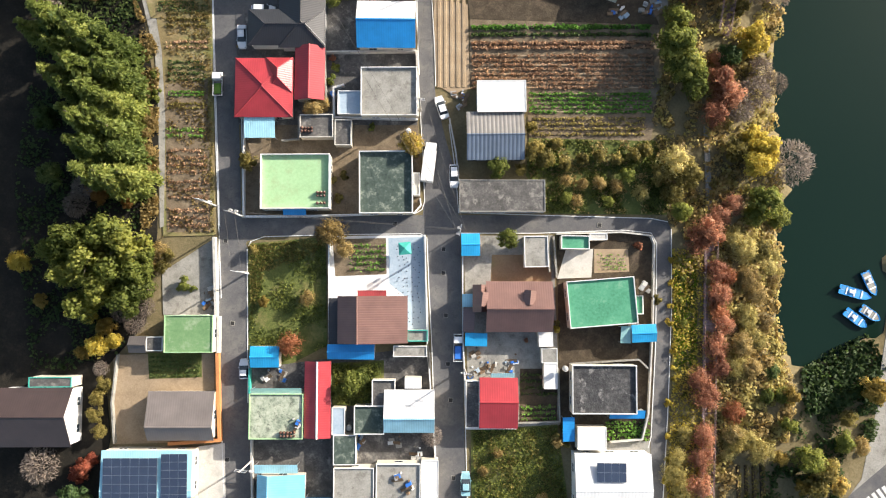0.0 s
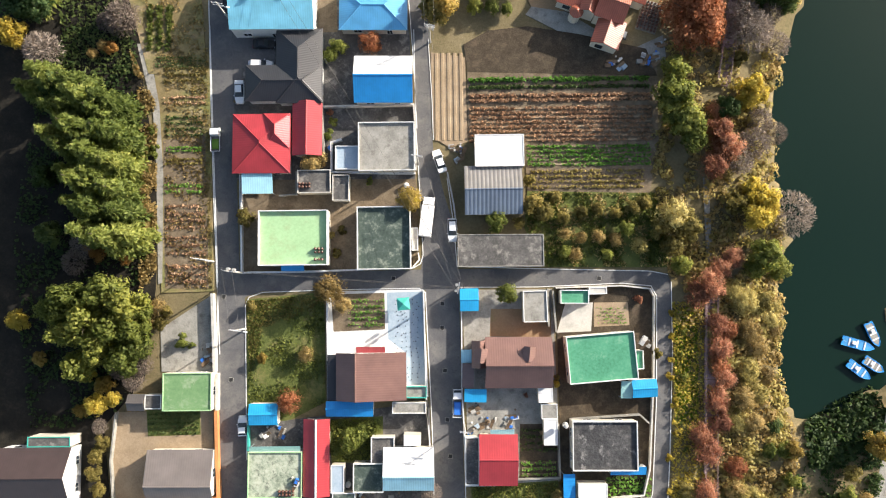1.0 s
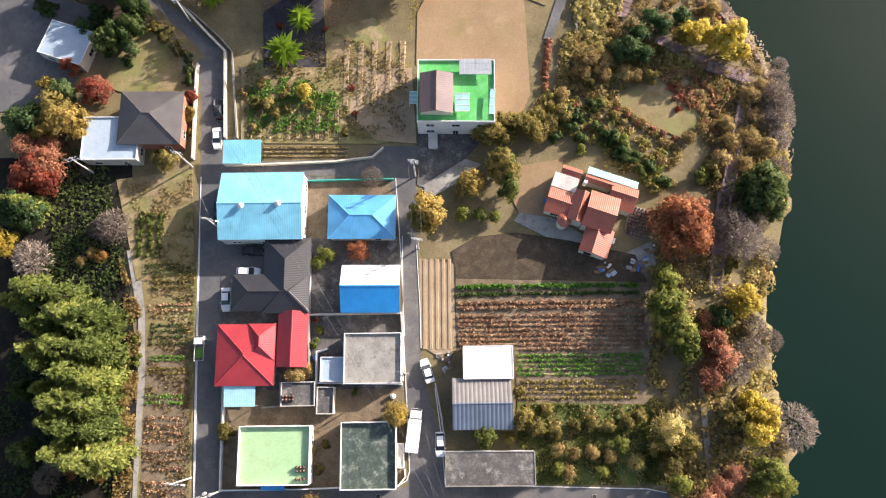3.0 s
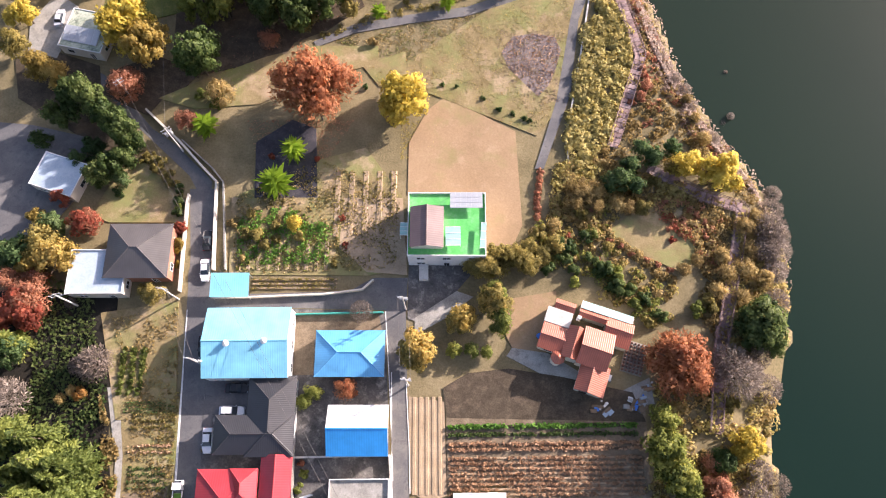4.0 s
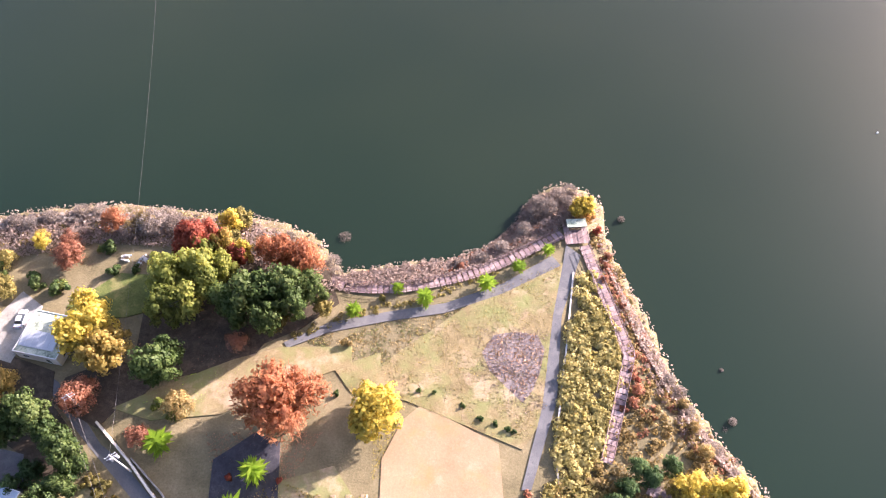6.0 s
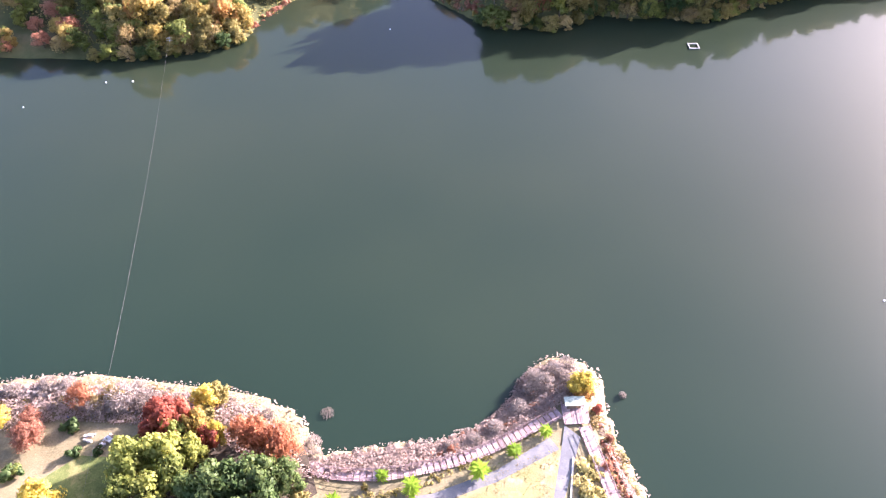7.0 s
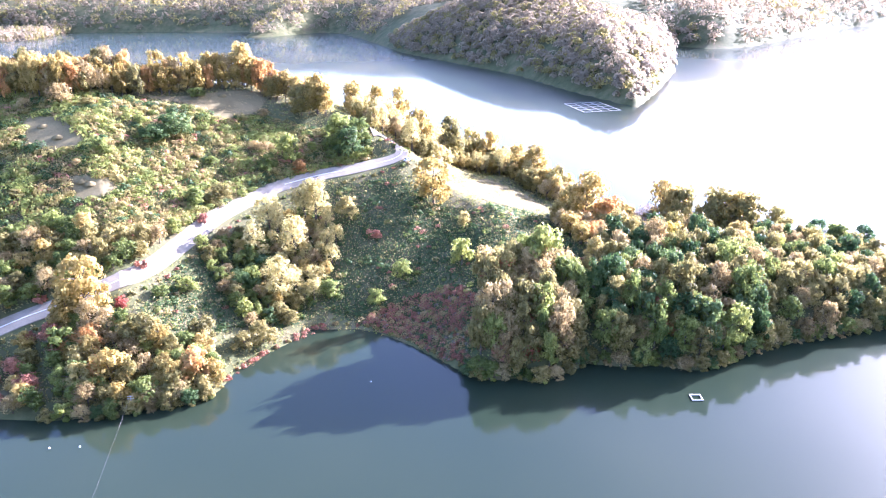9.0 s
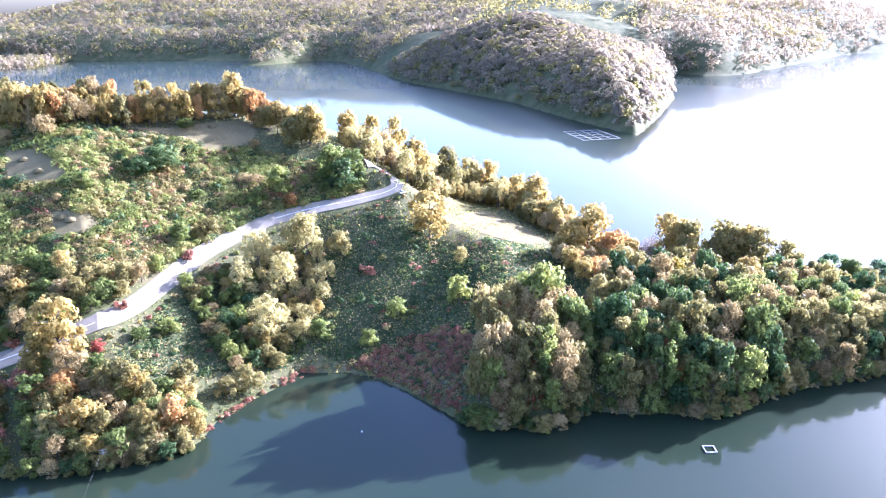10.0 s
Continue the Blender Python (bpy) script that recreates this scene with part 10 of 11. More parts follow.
def boat(x, y, rot, label, length=5.6, deck=None):
    """An open fishing boat afloat: pointed bow, square stern, thwarts and an outboard motor."""
    ob = thing("fishing_boat", x, y, rot, label, "boat", "moored fishing boats", z=LAKE)
    l, h = length / 2, 0.85
    outer = [(-h, -l), (h, -l), (h, l * 0.35), (h * 0.7, l * 0.72), (0.08, l), (-0.08, l), (-h * 0.7, l * 0.72), (-h, l * 0.35)]
    part("hull", Shape().solid([(x1 * 0.7, y1 * 0.92, -0.25) for x1, y1 in outer], [(x1, y1, 0.5) for x1, y1 in outer]), BOAT_BLUE, ob)
    part("inner_floor", Shape().solid([(x1 * 0.84, y1 * 0.88, 0.44) for x1, y1 in outer], [(x1 * 0.84, y1 * 0.88, 0.515) for x1, y1 in outer]), deck or BOAT_PALE, ob)
    for a, b in zip(outer, outer[1:] + outer[:1]):
        part("gunwale", Shape().tube((a[0], a[1], 0.52), (b[0], b[1], 0.52), 0.06, 0.06, 6), BOAT_BLUE, ob)
    for sy in (-l * 0.55, -l * 0.05, l * 0.4):
        part("thwart", Shape().box(-h * 0.84, sy - 0.14, 0.5, h * 0.84, sy + 0.14, 0.62), WHITE_PAINT, ob)
    m = part("outboard_motor", Shape().box(-0.18, -l - 0.35, 0.35, 0.18, -l + 0.02, 0.95, 0.05), CAR_PAINT["black"], ob)
    part("tiller", Shape().tube((0, -l + 0.02, 0.85), (0.1, -l + 0.7, 0.9), 0.03, 0.02, 5), CHROME, m)
    part("crate", Shape().box(-0.4, -l * 0.4, 0.5, 0.25, -l * 0.16, 0.85), WHITE_PAINT, ob)
    return ob


def boardwalk(points, label, wide=2.2):
    """A raised timber walk: deck panels laid across joists, posts, handrails on both sides."""
    ob = thing("boardwalk", 0, 0, 0, label, "boardwalk", kind="structure")
    line = curve_points(points, 1.15) if len(points) > 6 else [p for a, b in zip(points, points[1:]) for p in
                                                               [tuple(np.array(a) + (np.array(b) - np.array(a)) * k / max(1, round(math.dist(a, b) / 1.15))) for k in range(max(1, round(math.dist(a, b) / 1.15)))]] + [points[-1]]
    panel = Shape().box(-wide / 2, -0.52, -0.09, wide / 2, 0.52, 0.0).mesh("deck_panel", WOOD_DECK)
    post = Shape().box(-0.06, -0.06, -1.6, 0.06, 0.06, 1.05).mesh("post", WOOD_DECK)
    tops = []
    for k, (a, b) in enumerate(zip(line, line[1:])):
        m = ((a[0] + b[0]) / 2, (a[1] + b[1]) / 2)
        z = max(float(land_height(*m)) + 0.55, LAKE + 1.0)
        turn = math.degrees(math.atan2(b[1] - a[1], b[0] - a[0])) - 90
        p = new("deck_panel", panel)
        p.parent, p.matrix_world = ob, pose(m[0], m[1], z, 0, 0, turn)
        tops.append((*m, z))
        if k % 2 == 0:
            for s in (-1, 1):
                q = new("post", post)
                q.parent, q.matrix_world = ob, pose(m[0], m[1], z, 0, 0, turn) @ pose(s * (wide / 2 - 0.04), 0, 0)
    for s in (-1, 1):
        for up in (1.05, 0.55):
            rail = Shape()
            band = offset_line([t[:2] for t in tops], wide / 2 - 0.04)
            pts = [((l if s < 0 else r).x, (l if s < 0 else r).y, t[2] + up) for (l, r), t in zip(band, tops)]
            rail.pipe(pts, 0.06)
            part("handrail", rail, WOOD_DECK, ob, "timber handrail")
    return ob


def viewing_deck(x, y, rot):
    ob = thing("viewing_deck", x, y, rot, "timber viewing deck with a pale shelter at the point", "deck", z=float(land_height(x, y)) + 0.5)
    for k in range(9):
        part("deck_board", Shape().box(-2.6 + k * 0.58, -2.4, -0.1, -2.6 + k * 0.58 + 0.54, 2.4, 0.0), WOOD_DECK, ob)
    for sx in (-2.5, 2.5):
        for sy in (-2.3, 0.0, 2.3):
            part("post", Shape().box(sx - 0.07, sy - 0.07, -1.5, sx + 0.07, sy + 0.07, 1.1), WOOD_DECK, ob)
        part("handrail", Shape().box(sx - 0.06, -2.3, 1.02, sx + 0.06, 2.3, 1.12), WOOD_DECK, ob)
    for sx in (-1.8, 1.8):
        for sy in (0.9, 2.1):
            part("shelter_post", Shape().box(sx - 0.06, sy - 0.06, 0, sx + 0.06, sy + 0.06, 2.4), WOOD_DECK, ob)
    part("shelter_roof", Shape().slab([(-2.2, 0.4, 2.5), (2.2, 0.4, 2.5), (2.2, 2.6, 2.5), (-2.2, 2.6, 2.5)], 0.12), STAINED_ROOF, ob, "pale teal shelter roof")
    part("bench", Shape().box(-1.4, 1.2, 0.0, 1.4, 1.6, 0.45), TIMBER, ob)


def utility_pole(x, y, h, rot, label="grey concrete utility pole with crossarms and wires", transformer=False, lamp=False):
    ob = thing("utility_pole", x, y, rot, label, "utility pole", "utility poles")
    part("shaft", Shape().tube((0, 0, -0.3), (0, 0, h), 0.19, 0.11, 10), PALE_CONCRETE, ob)
    for k in range(2):
        arm = part("crossarm", Shape().box(-1.0, -0.06, h - 0.5 - k * 0.9, 1.0, 0.06, h - 0.38 - k * 0.9), CHROME, ob)
        for sx in (-0.9, -0.35, 0.35, 0.9):
            part("insulator", Shape().tube((sx, 0, h - 0.38 - k * 0.9), (sx, 0, h - 0.12 - k * 0.9), 0.06, 0.04, 6), WHITE_PAINT, arm)
    if transformer:
        for sx in (-0.5, 0.5):
            part("transformer", Shape().tube((sx, 0.35, h - 3.2), (sx, 0.35, h - 2.2), 0.27, 0.27, 10), GREY_WALL, ob)
    if lamp:
        part("lamp_arm", Shape().tube((0, 0, h - 2), (1.5, 0, h - 1.6), 0.05, 0.04, 6), CHROME, ob)
        part("lamp_head", Shape().box(1.3, -0.14, h - 1.66, 2.0, 0.14, h - 1.52), WHITE_PAINT, ob)
    return ob


def cable(a, b, sag=0.6, label="thin dark overhead wire between poles", r=0.022):
    s, n = Shape(), 10
    pts = [Vector(a).lerp(Vector(b), k / n) - Vector((0, 0, sag * 4 * (k / n) * (1 - k / n))) for k in range(n + 1)]
    s.pipe(pts, r)
    return whole("overhead_wire", s, DARK_CONCRETE, label, "wire")


def raft(x, y, rot, w, d, cells, label, beam=0.5, mat=None):
    """A floating frame of pontoons round open cells."""
    ob = thing("floating_raft", x, y, rot, label, "raft", z=LAKE)
    nx, ny = cells
    for i in range(nx + 1):
        u = -w / 2 + w * i / nx
        part("pontoon", Shape().box(u - beam / 2, -d / 2 - beam / 2, -0.2, u + beam / 2, d / 2 + beam / 2, 0.35), mat or PALE_CONCRETE, ob)
    for j in range(ny + 1):
        v = -d / 2 + d * j / ny
        for i in range(nx):
            u0, u1 = -w / 2 + w * i / nx + beam / 2, -w / 2 + w * (i + 1) / nx - beam / 2
            part("pontoon", Shape().box(u0, v - beam / 2, -0.2, u1, v + beam / 2, 0.35), mat or PALE_CONCRETE, ob)
    return ob


JAR = []


def jar_row(x, y, z, rot, cols, rows, gap=0.66, seed=4):
    """Rows of glazed storage jars, all copies of one."""
    g = np.random.RandomState(seed)
    for i in range(cols):
        for j in range(rows):
            m = pose(x, y, z, 0, 0, rot) @ pose((i - (cols - 1) / 2) * gap, (j - (rows - 1) / 2) * gap, 0)
            if not JAR:
                first = thing("storage_jar", 0, 0, 0, "dark brown glazed clay storage jar with lid", "jar", "storage jars")
                s = Shape()
                for k in range(4):
                    r, h = (0.16, 0.26, 0.29, 0.25, 0.17), (0, 0.15, 0.38, 0.55, 0.66)
                    s.tube((0, 0, h[k]), (0, 0, h[k + 1]), r[k], r[k + 1], 10)
                part("body", s, JAR_BROWN, first)
                part("lid", Shape().tube((0, 0, 0.66), (0, 0, 0.74), 0.22, 0.1, 10), JAR_BROWN, first)
                first.matrix_world = m
                JAR.append(first)
            else:
                copy_thing(JAR[0], m @ Matrix.Scale(float(g.uniform(0.75, 1.05)), 4))


def jar_terrace(x, y, rot):
    """A low slab full of storage jars."""
    tagged(whole("jar_platform", Shape().box(-2.0, -3.0, -0.2, 2.0, 3.0, 0.18), OLD_CONCRETE, "low concrete slab for storage jars", "slab"), "").matrix_world = pose(x, y, 0, 0, 0, rot)
    jar_row(x, y, 0.18, rot, 6, 9)


def roof_chimney(x, y, z):
    ob = thing("roof_dormer", x, y, 4, "small brown boxed dormer on a brown roof", "dormer", z=z)
    part("body", Shape().box(-0.9, -1.1, -0.2, 0.9, 1.1, 1.6), BRICK_WALL, ob)
    for s in (-1, 1):
        part("roof_slope", Shape().slab([(s * 1.1, -1.3, 1.5), (0, -1.3, 2.3), (0, 1.3, 2.3), (s * 1.1, 1.3, 1.5)][::s], 0.1), roofing("brown", "Y"), ob)


def water_tank(x, y, z, tone):
    mat = {"blue": CLUTTER_BLUE, "white": WHITE_PAINT, "grey": PALE_CONCRETE}[tone]
    ob = thing("water_tank", x, y, 0, tone + " plastic water drum with a lid", "water tank", z=z)
    part("drum", Shape().tube((0, 0, -0.05), (0, 0, 1.0), 0.52, 0.48, 14), mat, ob)
    part("lid", Shape().tube((0, 0, 1.0), (0, 0, 1.12), 0.4, 0.2, 12), mat, ob)


CRATE_COUNT = [0]


def crate_stack(x, y, z):
    """A small heap of household odds and ends: boxes, a board, a bucket."""
    CRATE_COUNT[0] += 1
    g = np.random.RandomState(CRATE_COUNT[0])
    mats = [WHITE_PAINT, CLUTTER_BLUE, PALE_CONCRETE, TIMBER, GREY_WALL, OLD_CONCRETE, BLUE_PAVING, TIMBER, DARK_CONCRETE]
    ob = thing("crate_heap", x, y, float(g.uniform(0, 90)), "heap of boxes, boards and a bucket in a yard", "clutter", "yard clutter", z=z)
    for k in range(4):
        a, b, w, d, h = g.uniform(-0.9, 0.9), g.uniform(-0.9, 0.9), g.uniform(0.25, 0.6), g.uniform(0.2, 0.45), g.uniform(0.25, 0.7)
        part("box", Shape().box(a - w, b - d, -0.05, a + w, b + d, h, 0.02), mats[g.randint(len(mats))], ob)
    part("board", Shape().slab([(-1.2, -0.2, 0.1), (0.9, -0.5, 0.75), (0.9, 0.1, 0.75), (-1.2, 0.3, 0.1)], 0.05), TIMBER, ob)
    part("bucket", Shape().tube((0.9, 0.9, -0.05), (0.9, 0.9, 0.35), 0.16, 0.2, 10), mats[g.randint(len(mats))], ob)


def parasol(x, y, tone):
    ob = thing("parasol", x, y, 15, "teal garden parasol over white paving", "parasol")
    part("pole", Shape().tube((0, 0, -0.05), (0, 0, 2.3), 0.03, 0.03, 6), CHROME, ob)
    for k in range(4):
        a, b = math.radians(k * 90 + 45), math.radians(k * 90 + 135)
        s = Shape().solid([(math.cos(a) * 1.6, math.sin(a) * 1.6, 1.95), (math.cos(b) * 1.6, math.sin(b) * 1.6, 1.95), (0, 0, 2.4)],
                          [(math.cos(a) * 1.6, math.sin(a) * 1.6, 2.0), (math.cos(b) * 1.6, math.sin(b) * 1.6, 2.0), (0, 0, 2.46)])
        part("canopy_panel", s, TEAL_PAINT, ob)
    part("base", Shape().tube((0, 0, -0.05), (0, 0, 0.12), 0.3, 0.26, 10), PALE_CONCRETE, ob)

# ---- crops and gardens ----
crop_bed(15.0, 52.1, 33.9, 1.4, 10.2, 1, "crop", "row of dense green vegetables across a field", h=0.6, dense=40, size=0.4, soil=SOIL_DARK)
crop_bed(15.3, 50.7, 33.9, 1.2, 10.2, 1, "deep", "row of dark green vegetables across a field", h=0.5, dense=30, size=0.35, soil=SOIL_DARK)
crop_bed(15.9, 48.7, 34.4, 1.9, 10.2, 2, "stubble", "rows of brown withered stalks", h=0.6, dense=26, size=0.35, soil=SOIL_DARK)
crop_bed(16.7, 43.7, 34.3, 7.0, 10.1, 8, "stubble", "eight ridges of brown withered crop stalks", h=0.45, dense=15, size=0.36, soil=SOIL_PALE)
crop_bed(22.8, 38.7, 23.1, 4.2, 10.0, 5, "crop", "rows of bright green vegetables on pale ridges", h=0.4, dense=20, size=0.34, soil=SOIL_PALE)
crop_bed(23.2, 34.2, 21.2, 3.9, 10.0, 4, "olive", "rows of yellowing garden vegetables", h=0.5, dense=14, size=0.34, soil=SOIL_RED)
crop_bed(-4.9, 45.4, 5.8, 17.0, 10.0, 5, None, "freshly ploughed pale soil ridges", axis="y", soil=SOIL_PALE, bed=0.7)
crop_bed(-13.2, 2.9, 6.6, 5.5, 9.6, 5, "crop", "kitchen garden rows beside a white courtyard", h=0.5, dense=14, soil=SOIL_RED)
crop_bed(39.2, -20.2, 7.8, 3.6, 9.6, 5, "crop", "rows of round cabbages behind a house", h=0.4, dense=8, size=0.45, soil=SOIL_DARK)
crop_bed(31.5, 9.8, 5.6, 3.3, 9.3, 5, "crop", "small seedlings in a pale soil bed", h=0.2, dense=4, size=0.25)
crop_bed(22.5, -19.8, 6.3, 3.1, 10.1, 3, "crop", "small green vegetable rows in a walled plot", h=0.4, dense=14, soil=SOIL_RED)
crop_bed(21.7, -14.7, 6.7, 4.6, 9.5, 4, "deep", "dark leafy plot in a walled garden", h=0.4, dense=14)
crop_bed(-44.4, -22.7, 9.3, 4.1, 9.9, 5, "deep", "dark green vegetable rows beside a house", h=0.4, dense=14)
crop_bed(-52.1, 27.3, 6.8, 1.3, 10.2, 2, "crop", "allotment rows of green vegetables beside a path", h=0.35, dense=14, size=0.3)
crop_bed(-51.7, 25.0, 6.9, 1.6, 10.0, 2, "olive", "allotment rows of yellowing vegetables beside a path", h=0.35, dense=14, size=0.3)
crop_bed(-50.7, 20.0, 7.0, 2.2, 9.9, 2, "crop", "allotment rows of green vegetables beside a path", h=0.35, dense=14, size=0.3)
crop_bed(-53.7, 36.5, 7.9, 2.1, 10.2, 2, "stubble", "allotment rows of brown stubble beside a path", h=0.35, dense=14, size=0.3)
crop_bed(-54.7, 41.3, 8.1, 3.3, 9.9, 3, "olive", "allotment rows of yellowing vegetables beside a path", h=0.35, dense=14, size=0.3)
crop_bed(-52.9, 31.6, 7.0, 4.4, 9.9, 4, "deep", "allotment rows of dark greens beside a path", h=0.35, dense=14, size=0.3)
crop_bed(-49.4, 14.8, 7.3, 5.3, 10.2, 4, "stubble", "allotment rows of brown stubble beside a path", h=0.35, dense=14, size=0.3)
crop_bed(-48.2, 9.6, 7.3, 4.3, 10.2, 3, "stubble", "allotment rows of brown stubble beside a path", h=0.35, dense=14, size=0.3)
crop_bed(-47.2, 4.4, 7.4, 4.3, 10.1, 3, "stubble", "allotment rows of brown stubble beside a path", h=0.35, dense=14, size=0.3)
crop_bed(62.9, -26.6, 5.7, 8.2, 10.1, 4, "olive", "trained vines on low rows above the lake", axis="y", h=0.9, dense=16, soil=SOIL_DARK)
crop_bed(-38.8, 75.9, 18.9, 6.4, 9.1, 10, "green", "short garden rows of leafy vegetables", axis="y", h=0.4, dense=12, soil=SOIL_PALE, size=0.3)
crop_bed(-35.2, 70.6, 16.4, 2.5, 9.5, 3, "olive", "low vegetable rows along a wall", h=0.35, dense=14, soil=SOIL_PALE)
crop_bed(-25.1, 89.1, 14.0, 14.2, 9.5, 5, "olive", "long overgrown garden rows", axis="y", h=0.5, dense=10, soil=SOIL_PALE)
crop_bed(-61.1, 49.3, 5.6, 8.8, 9.3, 3, "green", "patch of big yellow-green leaves", axis="y", h=0.6, dense=24, size=0.5)
crop_bed(-55.9, 43.5, 9.6, 2.2, 9.0, 4, "deep", "dark garden rows in a rough plot", h=0.35, dense=10)

# ---- vehicles ----
car(-4.6, 32.9, 27.8, "white", "white sedan parked at the lane edge by a field", 4.5)
car(-0.1, 20.5, -169.2, "white", "white hatchback parked by a concrete outbuilding", 4.4, 1.6, True)
box_truck(-5.1, 22.2, 2.7, "white box truck standing beside the lane")
car(-31.8, -21.0, 12.1, "white", "small white car parked beside a blue shed", 3.7, 1.5, True)
pickup(6.0, -10.6, 9.7, "small white flatbed truck parked in the lane", 5.0, CLUTTER_BLUE)
car(11.5, -34.5, 9.9, "teal", "pale teal car parked beside a grass lot", 4.3)
pickup(-46.5, 30.0, 10.8, "white flatbed truck with green load in the lane", 4.6, LEAF["crop"])
car(-43.8, 39.6, -168.2, "white", "white car parked beside dark tiled house", 4.5)
car(-40.8, 45.4, -80.8, "white", "white van parked in an asphalt yard", 4.6, 1.8, True)
car(-52.8, 70.3, -166.6, "white", "white car parked beside a blue carport", 4.4)
car(-54.0, 76.3, 14.0, "black", "black car parked against a garden wall", 4.2)
car(-49.1, 55.8, -167.1, "black", "dark car parked beside a blue shed", 4.2)
car(-40.9, 49.5, -80.5, "black", "dark car parked in an asphalt yard", 4.2)
car(-100.0, 121.0, 9.1, "silver", "silver car parked on a concrete driveway", 4.4)

far_car = car(-73.2, 460.1, -35, "silver", "silver car parked at a bend of the far road")
far_car.location.z = float(land_height(-73.2, 460.1)) + 0.4

# ---- boats, boardwalk and lake ----
boat(78.7, 12.1, -96.4, "blue fishing boat with gear moored in the cove", 6.2)
boat(81.3, 14.4, -146.9, "pale grey fishing boat moored beside rocks", 4.8, OLD_CONCRETE)
boat(79.5, 7.3, -118.0, "bright blue fishing boat drawn to the cove", 5.0)
boat(82.1, 8.7, -114.3, "small pale blue fishing boat in the cove", 4.2, OLD_CONCRETE)
boardwalk([(15.9, 157.1), (20.6, 145.5), (26.1, 131.6), (24.1, 119.7), (22.2, 109.2)], "weathered timber boardwalk along the lake bank")
boardwalk([(29.8, 105.9), (40.3, 101.3), (48.7, 100.0), (47.7, 90.2), (45.8, 72.1)], "weathered timber boardwalk turning above the lake")
boardwalk([(45.7, 75.7), (45.5, 55.8)], "weathered timber boardwalk among brown shrubs")
boardwalk([(11.0, 159.5), (2.2, 152.6), (-6.1, 147.0), (-14.4, 143.1), (-23.5, 140.0), (-32.9, 139.0), (-38.2, 139.9)], "weathered timber boardwalk along the reeds")
boardwalk([(48.4, 20.7), (50.0, 8.0), (51.7, -4.5), (53.7, -19.0), (55.3, -32.2)], "narrow timber boardwalk under maroon trees")
viewing_deck(14.0, 159.8, 12)
patch("footpath", [(44.6, 38.0), (45.6, 38.1), (48.5, 22.8), (47.5, 22.1)], OLD_CONCRETE, "grey footpath through lakeside trees", "footpath")
raft(52.4, 321.4, 8, 3.4, 3.4, (1, 1), "small square floating raft on the lake", 0.4, OLD_CONCRETE)
raft(46.4, 917.0, 20, 42, 60, (4, 4), "large floating net-cage frame off the promontory", 0.9, OLD_CONCRETE)

# ---- poles and wires ----
utility_pole(-42.8, 7.5, 10, 0, lamp=True)
utility_pole(-37.0, 6.3, 10.5, 0, transformer=True)
utility_pole(-34.6, -3.7, 8, 0, lamp=True)
utility_pole(2.6, 10.0, 10, 90, transformer=True)
utility_pole(-8.4, 31.7, 9, 0)
utility_pole(-27.3, -36.9, 9, 0, lamp=True)
utility_pole(-47.7, 52.5, 10, 0, lamp=True)
utility_pole(-13.2, 69.2, 10, 0, transformer=True)
utility_pole(-10.1, 55.2, 9, 0, transformer=True)
utility_pole(-56.5, 64.0, 9, 0)
utility_pole(-64.4, 94.4, 10, 45, transformer=True)
utility_pole(7.8, -14.2, 9, 0)
utility_pole(-78.1, 104.3, 8, 45)
utility_pole(-75.2, 59.6, 9, 30, lamp=True)
cable((-43.7, 7.5, 9.85), (-37.9, 6.3, 10.35))
cable((-41.9, 7.5, 9.85), (-36.1, 6.3, 10.35))
cable((-37.9, 6.3, 10.35), (-35.5, -3.7, 7.85))
cable((-36.1, 6.3, 10.35), (-33.7, -3.7, 7.85))
cable((1.7, 10.0, 9.85), (-9.3, 31.7, 8.85))
cable((3.5, 10.0, 9.85), (-7.5, 31.7, 8.85))
cable((-9.3, 31.7, 8.85), (-11.0, 55.2, 8.85))
cable((-7.5, 31.7, 8.85), (-9.2, 55.2, 8.85))
cable((1.7, 10.0, 9.85), (-79.0, 104.3, 7.85))
cable((3.5, 10.0, 9.85), (-77.2, 104.3, 7.85))
cable((-48.6, 52.5, 9.85), (-57.4, 64.0, 8.85))
cable((-46.8, 52.5, 9.85), (-55.6, 64.0, 8.85))
cable((-14.1, 69.2, 9.85), (-11.0, 55.2, 8.85))
cable((-12.3, 69.2, 9.85), (-9.2, 55.2, 8.85))
cable((-37.9, 6.3, 10.35), (1.7, 10.0, 9.85))
cable((-36.1, 6.3, 10.35), (3.5, 10.0, 9.85))
cable((-64.4, 94.4, 9.8), (-134.3, 288.9, 3.6), 4.0, "long thin wire crossing above the lake", 0.018)
utility_pole(-134.3, 288.9, 4.1, 20, "grey concrete utility pole on the far shore")

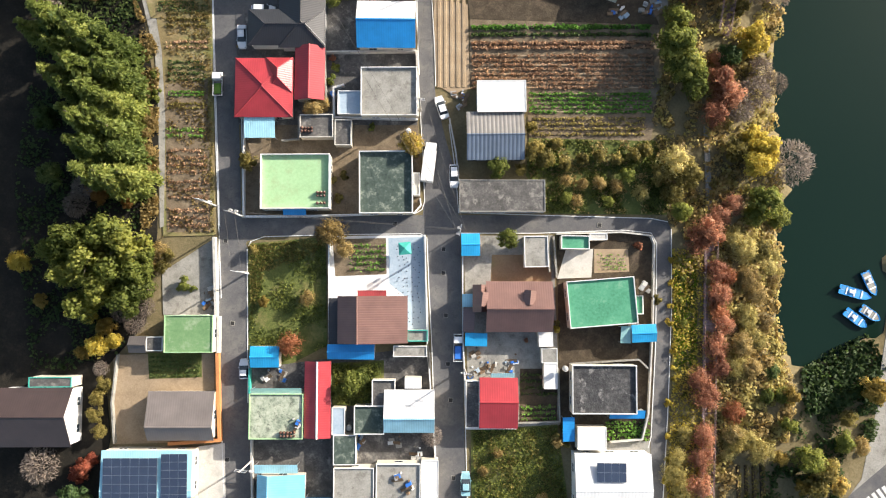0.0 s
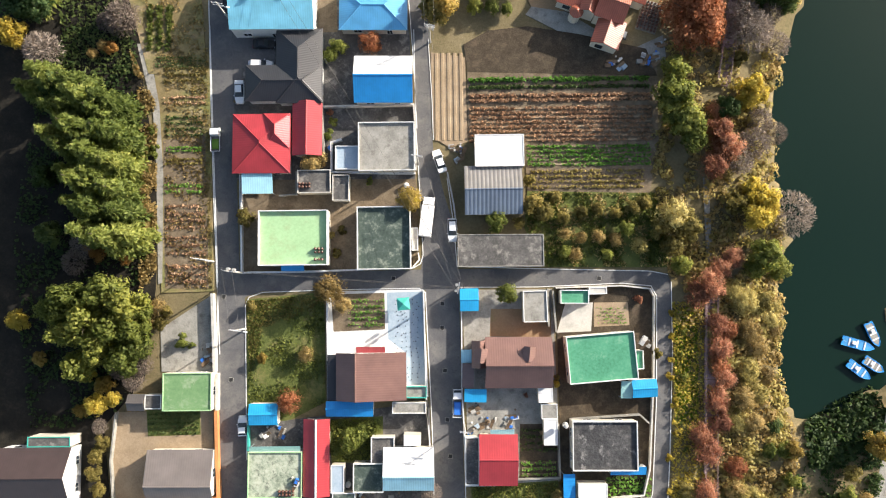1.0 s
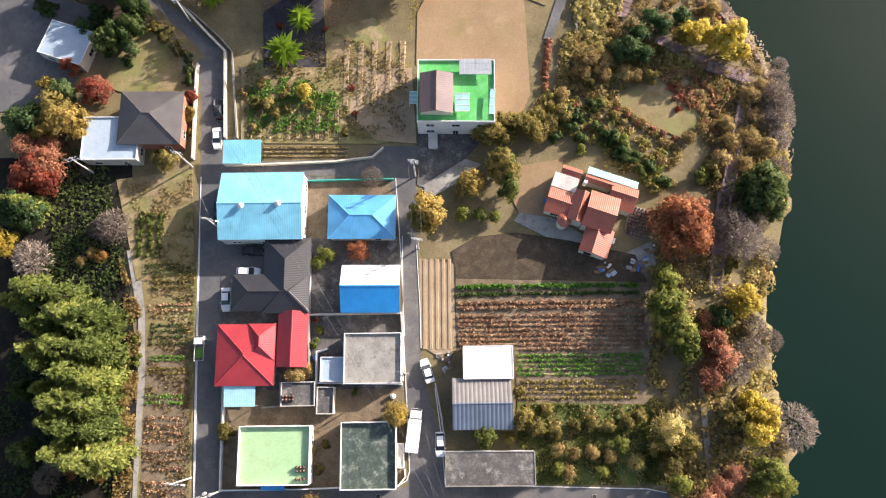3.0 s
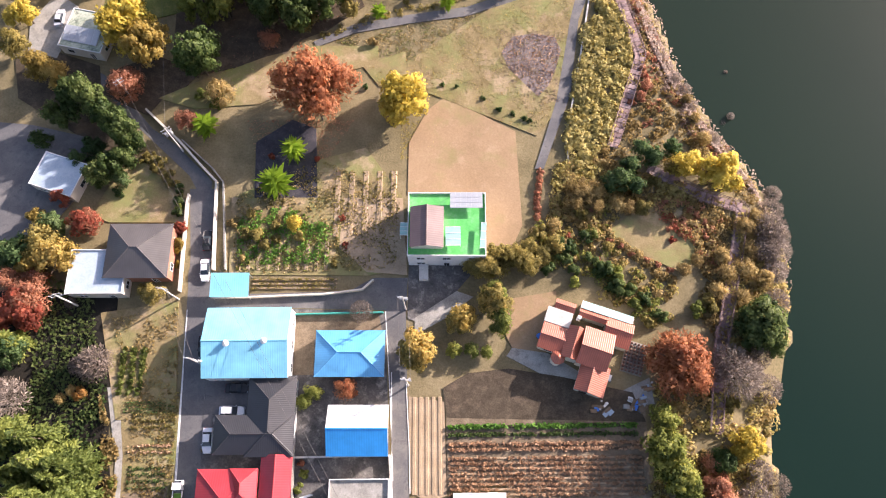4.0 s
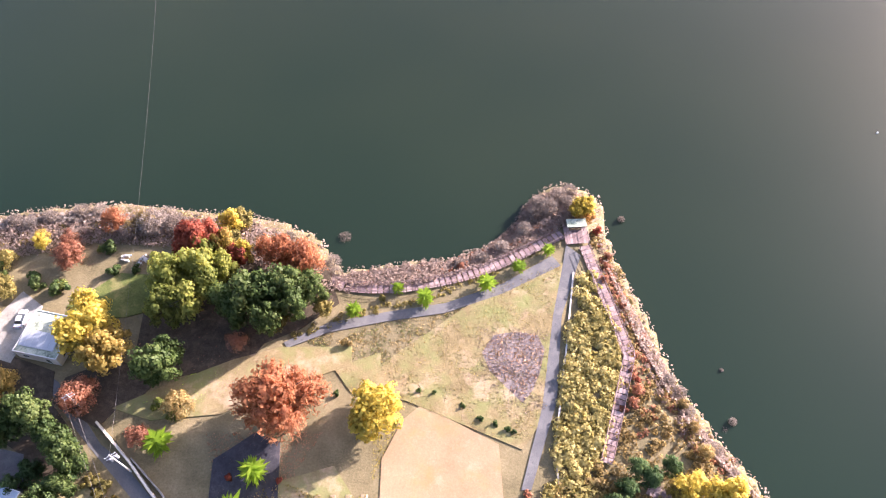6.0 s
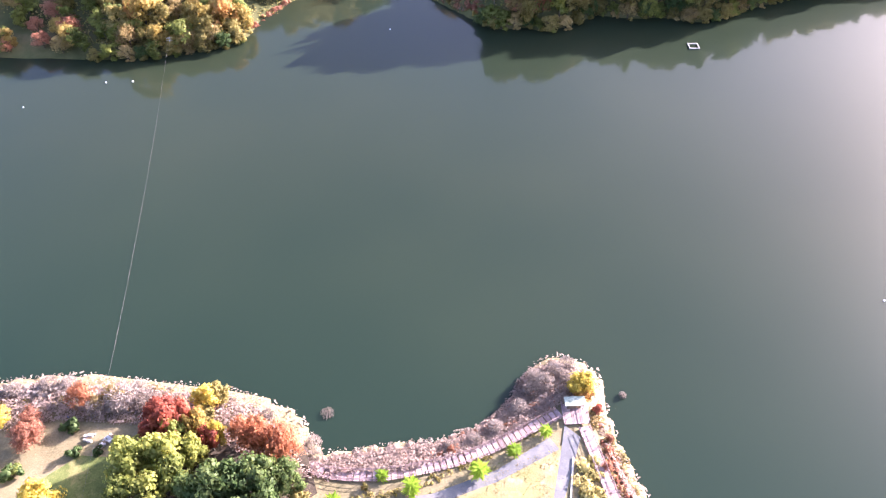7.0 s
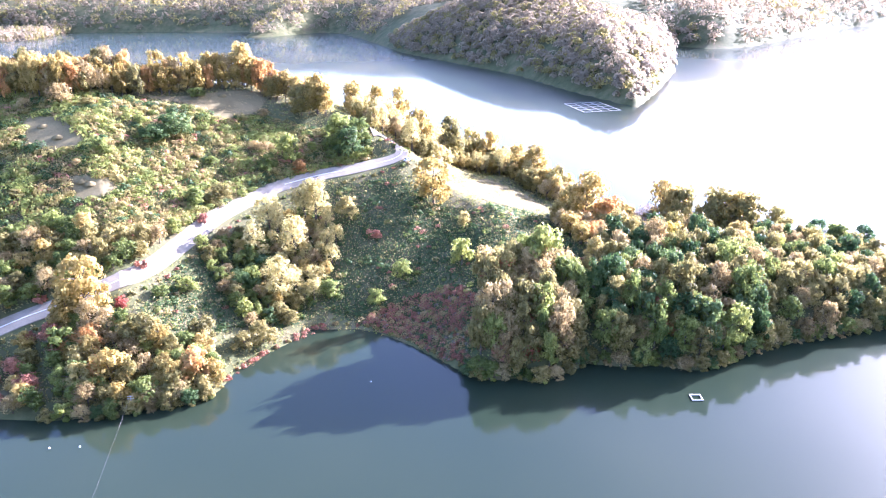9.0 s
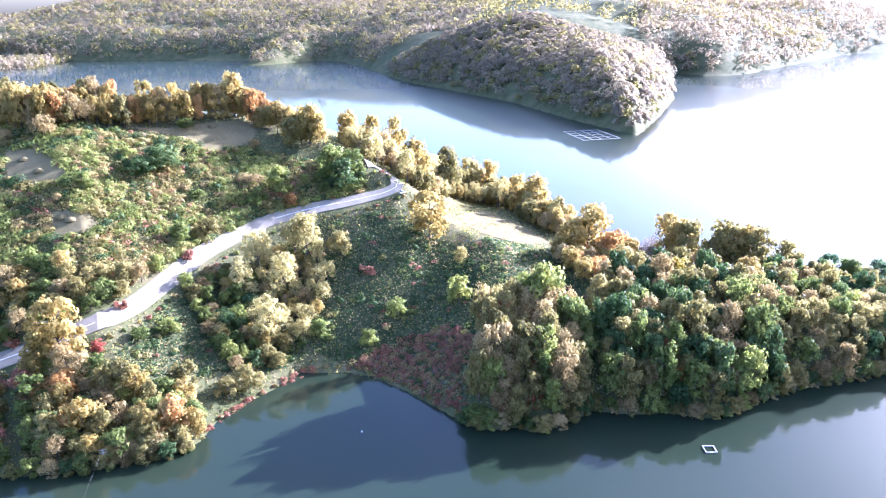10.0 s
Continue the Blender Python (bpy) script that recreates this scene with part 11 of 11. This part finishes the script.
# ---- clutter ----
jar_terrace(30.2, 67.0, -8)
jar_row(-23.3, 12.6, 3.4, 10, 3, 2, 0.62, 5)
jar_row(-23.0, 11.0, 3.4, 10, 3, 1, 0.62, 6)
jar_row(-21.4, -30.6, 3.2, 10, 5, 2, 0.6, 7)
jar_row(-28.2, 24.0, 2.4, 10, 4, 2, 0.6, 8)
roof_chimney(8.5, -1.1, 3.6)
roof_chimney(16.9, 0.6, 3.6)
water_tank(-20.3, 31.7, 0.0, "blue")
water_tank(-25.1, 31.9, 0.0, "blue")
water_tank(25.4, -10.8, 3.4, "grey")
water_tank(-9.9, 27.4, 0.0, "white")
water_tank(-29.2, -25.6, 0.0, "white")
water_tank(41.0, -16.4, 0.0, "white")
water_tank(-11.1, -28.2, 0.0, "white")
water_tank(12.4, 68.2, 0.0, "blue")
crate_stack(9.2, -11.3, 0.0)
crate_stack(10.7, -13.7, 0.0)
crate_stack(9.3, -14.9, 0.0)
crate_stack(12.7, -13.3, 0.0)
crate_stack(16.1, -11.2, 0.0)
crate_stack(21.1, -6.6, 0.0)
crate_stack(22.7, -13.1, 0.0)
crate_stack(15.8, -12.8, 0.0)
crate_stack(-11.3, -32.0, 0.0)
crate_stack(-8.5, -30.5, 0.0)
crate_stack(-2.4, -29.4, 0.0)
crate_stack(1.6, -30.8, 0.0)
crate_stack(-26.2, -25.2, 0.0)
crate_stack(-27.4, -21.8, 0.0)
crate_stack(-24.9, -21.1, 0.0)
crate_stack(-40.8, -8.4, 0.0)
crate_stack(-40.1, -9.8, 0.0)
crate_stack(-40.7, -11.0, 0.0)
crate_stack(24.3, 57.2, 0.0)
crate_stack(26.0, 56.7, 0.0)
crate_stack(30.1, 58.0, 0.0)
crate_stack(-1.8, 35.7, 0.0)
crate_stack(-0.9, 33.8, 0.0)
crate_stack(-0.4, 35.4, 0.0)
crate_stack(-20.1, -28.8, 3.3)
crate_stack(-0.7, -35.0, 3.3)
crate_stack(1.1, -36.2, 3.3)
crate_stack(37.3, 5.7, 3.3)
crate_stack(30.6, 58.6, 0.0)
crate_stack(32.6, 58.0, 0.0)
crate_stack(32.0, 59.3, 0.0)
crate_stack(25.8, 62.6, 0.0)
crate_stack(33.3, 61.9, 0.0)
crate_stack(-84.5, 138.9, 0.0)
crate_stack(-81.2, 138.1, 0.0)
crate_stack(-79.9, 139.2, 0.0)
crate_stack(-90.5, 141.9, 0.0)
parasol(-6.7, 5.6, "teal")
